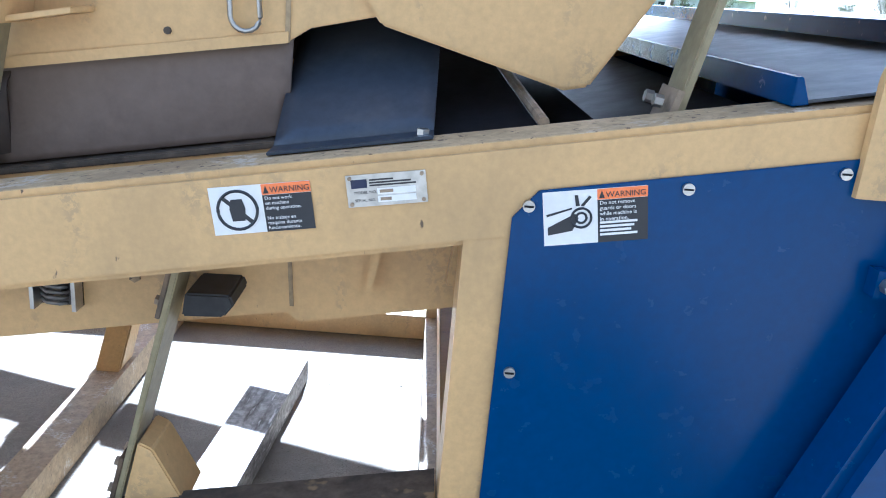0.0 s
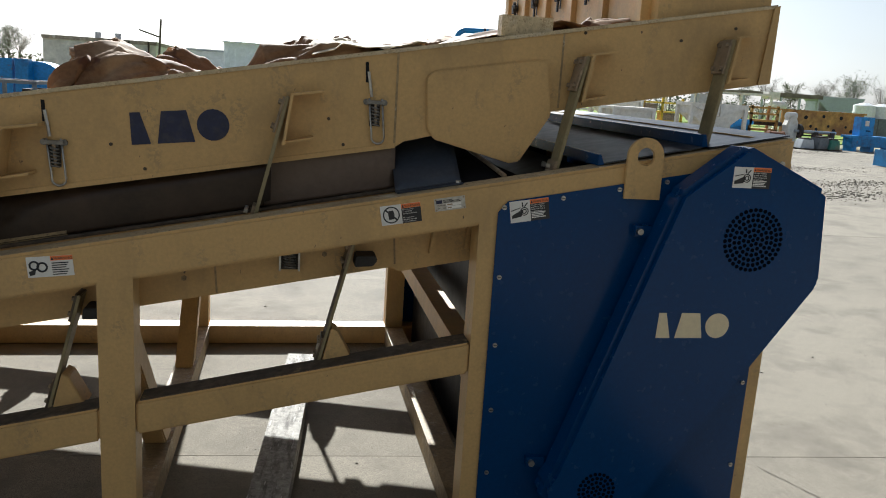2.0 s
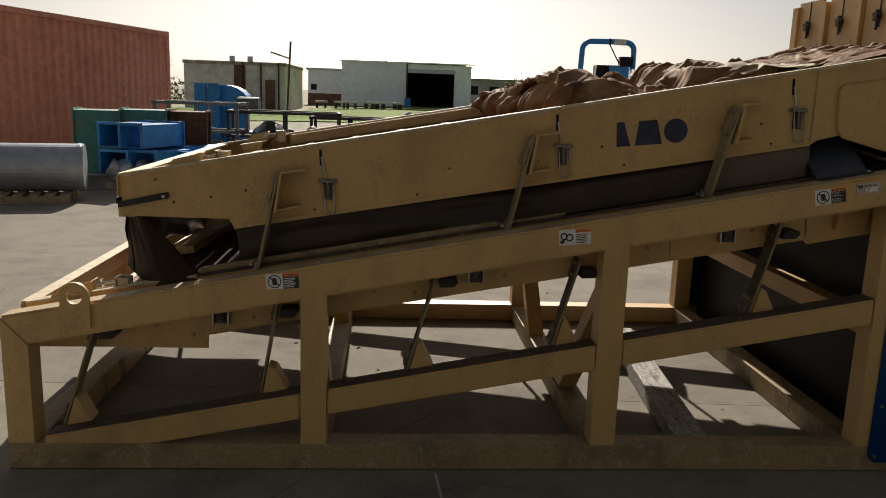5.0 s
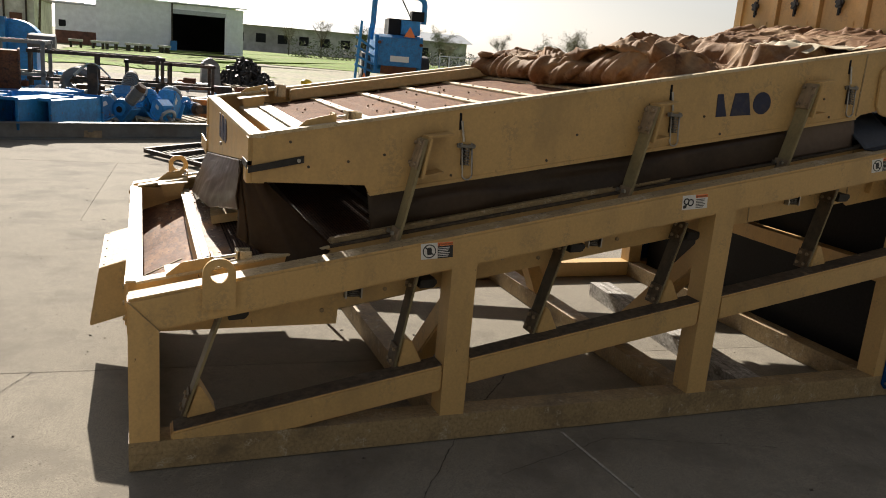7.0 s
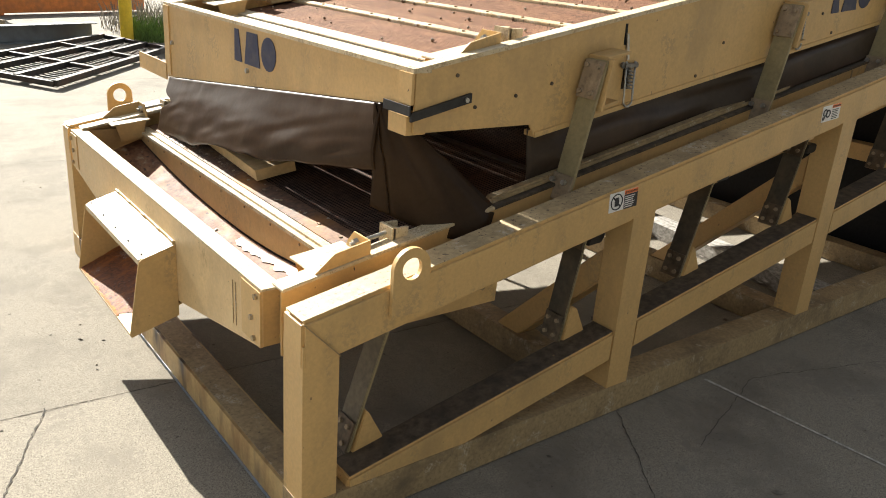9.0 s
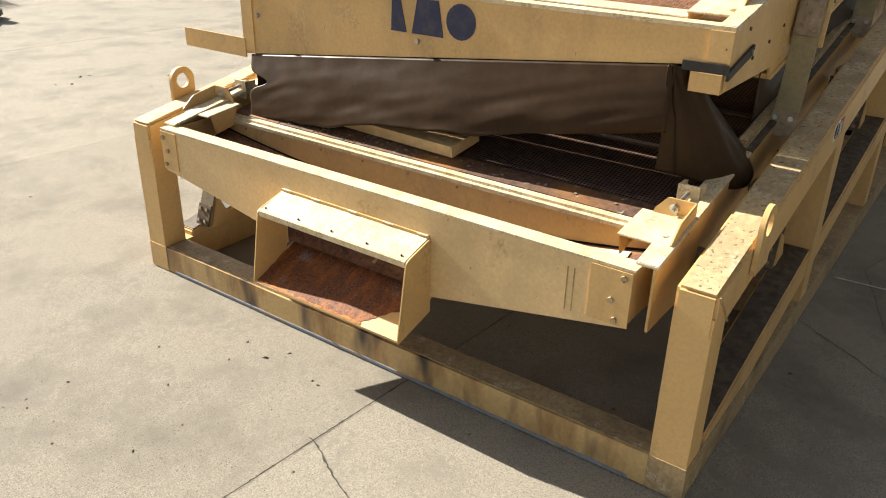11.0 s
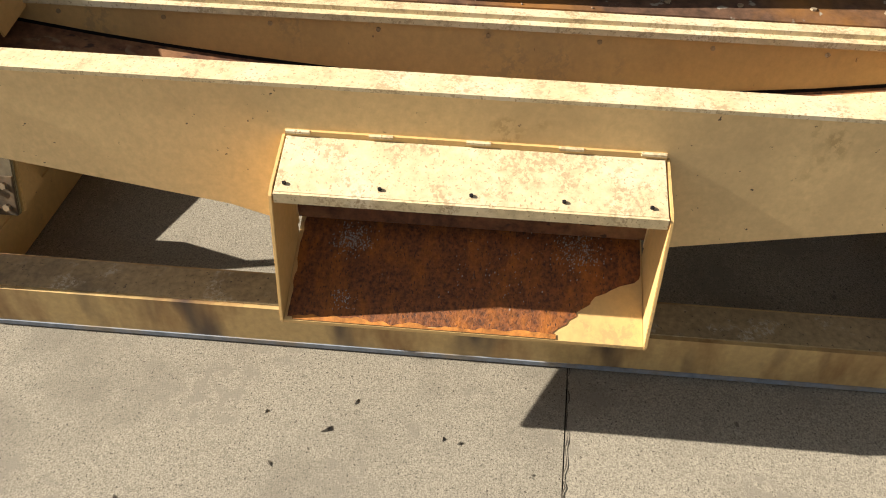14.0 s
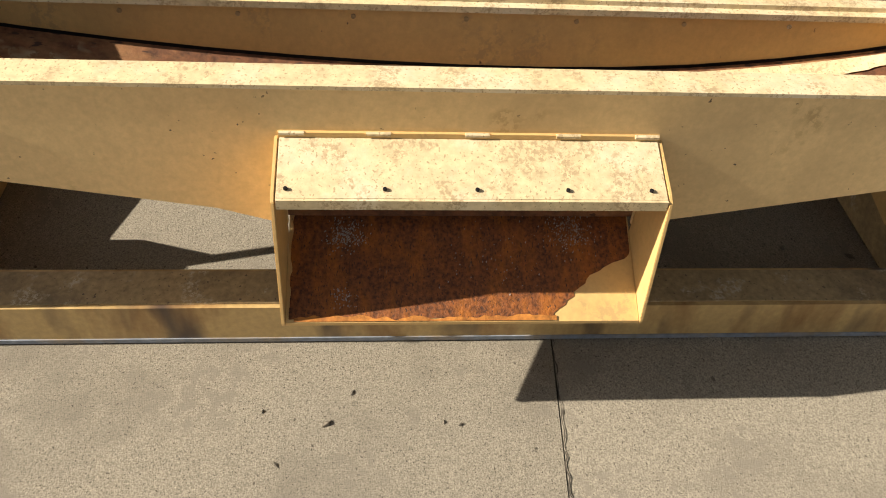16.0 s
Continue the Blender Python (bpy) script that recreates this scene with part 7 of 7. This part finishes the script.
for k in range(5):
    part("post", box(40.8 + 1.8 * k, 40.95 + 1.8 * k, 60.1, 60.25, -0.06, 2.55), galv, shelter)
hull = thing("grey_trailer", "pale grey hopper trailer parked far off", "trailer")
part("body", prism([(54.8, 3.05), (60.6, 3.05), (60.2, 2.5), (59.2, 1.6), (56.4, 1.6), (55.3, 2.5)], "y", 70, 72.4, 0.05), galv, hull)
part("frame", box(55.0, 60.4, 70.3, 72.1, 1.0, 1.3), dark_steel, hull)
for x in (55.8, 56.9, 59.4):
    part("wheel", disc((x, 70.2, 0.46), 0.52, "y", 0.3, 18), dark, hull)
part("stay", box(55.2, 55.4, 70.4, 72.0, 1.3, 2.5), galv, hull)
part("stay", box(59.9, 60.1, 70.4, 72.0, 1.3, 2.5), galv, hull)


# ---- trees on the skyline ----
def tree(x, y, h, seed, leafy):
    """A tapered trunk with forking limbs, and a crown of many small twig and leaf clumps with gaps."""
    rng = random.Random(seed)
    t = thing("tree", "bare spring tree on the skyline" if not leafy else "tree in thin spring leaf on the skyline", "tree", group="skyline trees")
    wood = rod((0, 0, -0.1), (0, 0, h * 0.45), 0.035 * h * 0.5, 8, 0.018 * h * 0.5)
    tips = []
    for i in range(9):
        a = i * 2.4 + rng.uniform(-0.4, 0.4)
        z0 = h * rng.uniform(0.22, 0.45)
        r1, z1 = h * rng.uniform(0.12, 0.30), h * rng.uniform(0.55, 0.95)
        p, q = Vector((0, 0, z0)), Vector((r1 * math.cos(a), r1 * math.sin(a), z1))
        rod(p, q, 0.010 * h * 0.6, 6, 0.003 * h * 0.6, wood)
        tips.append((p, q))
        for _ in range(4):
            m0 = p.lerp(q, rng.uniform(0.4, 0.95))
            m1 = m0 + Vector((rng.gauss(0, 1), rng.gauss(0, 1), rng.uniform(0.2, 1.2))) * h * 0.10
            rod(m0, m1, 0.004 * h * 0.6, 4, 0.0015 * h * 0.6, wood)
            tips.append((m0, m1))
    part("trunk", wood, bark, t)
    m = bmesh.new()
    n = 3600 if leafy else 3400
    s = (0.016 if leafy else 0.022) * h
    for _ in range(n):
        p, q = rng.choice(tips)
        c = p.lerp(q, rng.uniform(0.35, 1.1)) + Vector((rng.gauss(0, 1), rng.gauss(0, 1), rng.gauss(0, 1))) * h * 0.035
        d = Vector((rng.gauss(0, 1), rng.gauss(0, 1), rng.gauss(0, 1) + 0.4)).normalized() * s * rng.uniform(0.4, 1.1)
        e = d.orthogonal().normalized() * s * (rng.uniform(0.15, 0.45) if leafy else rng.uniform(0.05, 0.13))
        v = [m.verts.new(k) for k in (c - d - e * 0.3, c + e, c + d + e * 0.2, c - e)]
        m.faces.new(v)
    part("crown", m, leaf_mat if leafy else twig_grey, t)
    return place(t, x, y, rng.uniform(0, 360))


SPOTS = ((-27, 95, 6.2, 0), (-29.5, 97, 5.2, 1), (-33, 110, 6, 1), (21, 120, 5.5, 0), (25.5, 118, 6.0, 0), (33, 122, 5.5, 1), (41, 125, 7, 1), (46, 122, 7, 1), (30, 76, 4.0, 0),
         (60, 112, 6.5, 1), (64, 110, 8.0, 0), (67, 114, 7.6, 0), (72, 112, 5.5, 1), (76, 112, 6.8, 0), (79, 110, 5.6, 0), (82, 114, 6.0, 1), (86, 112, 7.2, 0), (90, 110, 8.2, 1), (93, 116, 6.2, 0), (97, 112, 7.4, 0), (100, 110, 6.6, 1),
         (104, 113, 9.6, 0), (108, 110, 9.0, 1), (112, 114, 8.6, 0), (118, 118, 9, 1), (54, 116, 6.5, 0), (127, 118, 9, 0))
for i, (x, y, h, leafy) in enumerate(SPOTS):
    tree(x, y, h, 20 + i, leafy)


def hedge(x0, x1, y, h, seed):
    rng = random.Random(seed)
    m = bmesh.new()
    n = int((x1 - x0) * 70)
    for _ in range(n):
        c = Vector((rng.uniform(x0, x1), y + rng.gauss(0, 1.2), 0.0))
        c.z = rng.random() ** 1.4 * h * (0.62 + 0.45 * abs(wob(c.x, seed, 0.35)) + 0.25 * wob(c.x, seed, 1.3))
        d = Vector((rng.gauss(0, 1), rng.gauss(0, 1), rng.gauss(0, 1) + 0.5)).normalized() * rng.uniform(0.12, 0.32)
        e = d.orthogonal().normalized() * rng.uniform(0.05, 0.14)
        m.faces.new([m.verts.new(k) for k in (c - d, c + e, c + d, c - e)])
    tagged(part("hedge", m, leaf_mat), "far scrub and young green growth along the skyline", "scrub", kind="stuff")


hedge(-60, -9, 86, 3.0, 1)
hedge(20, 140, 112, 3.4, 2)
hedge(48, 120, 100, 3.0, 3)
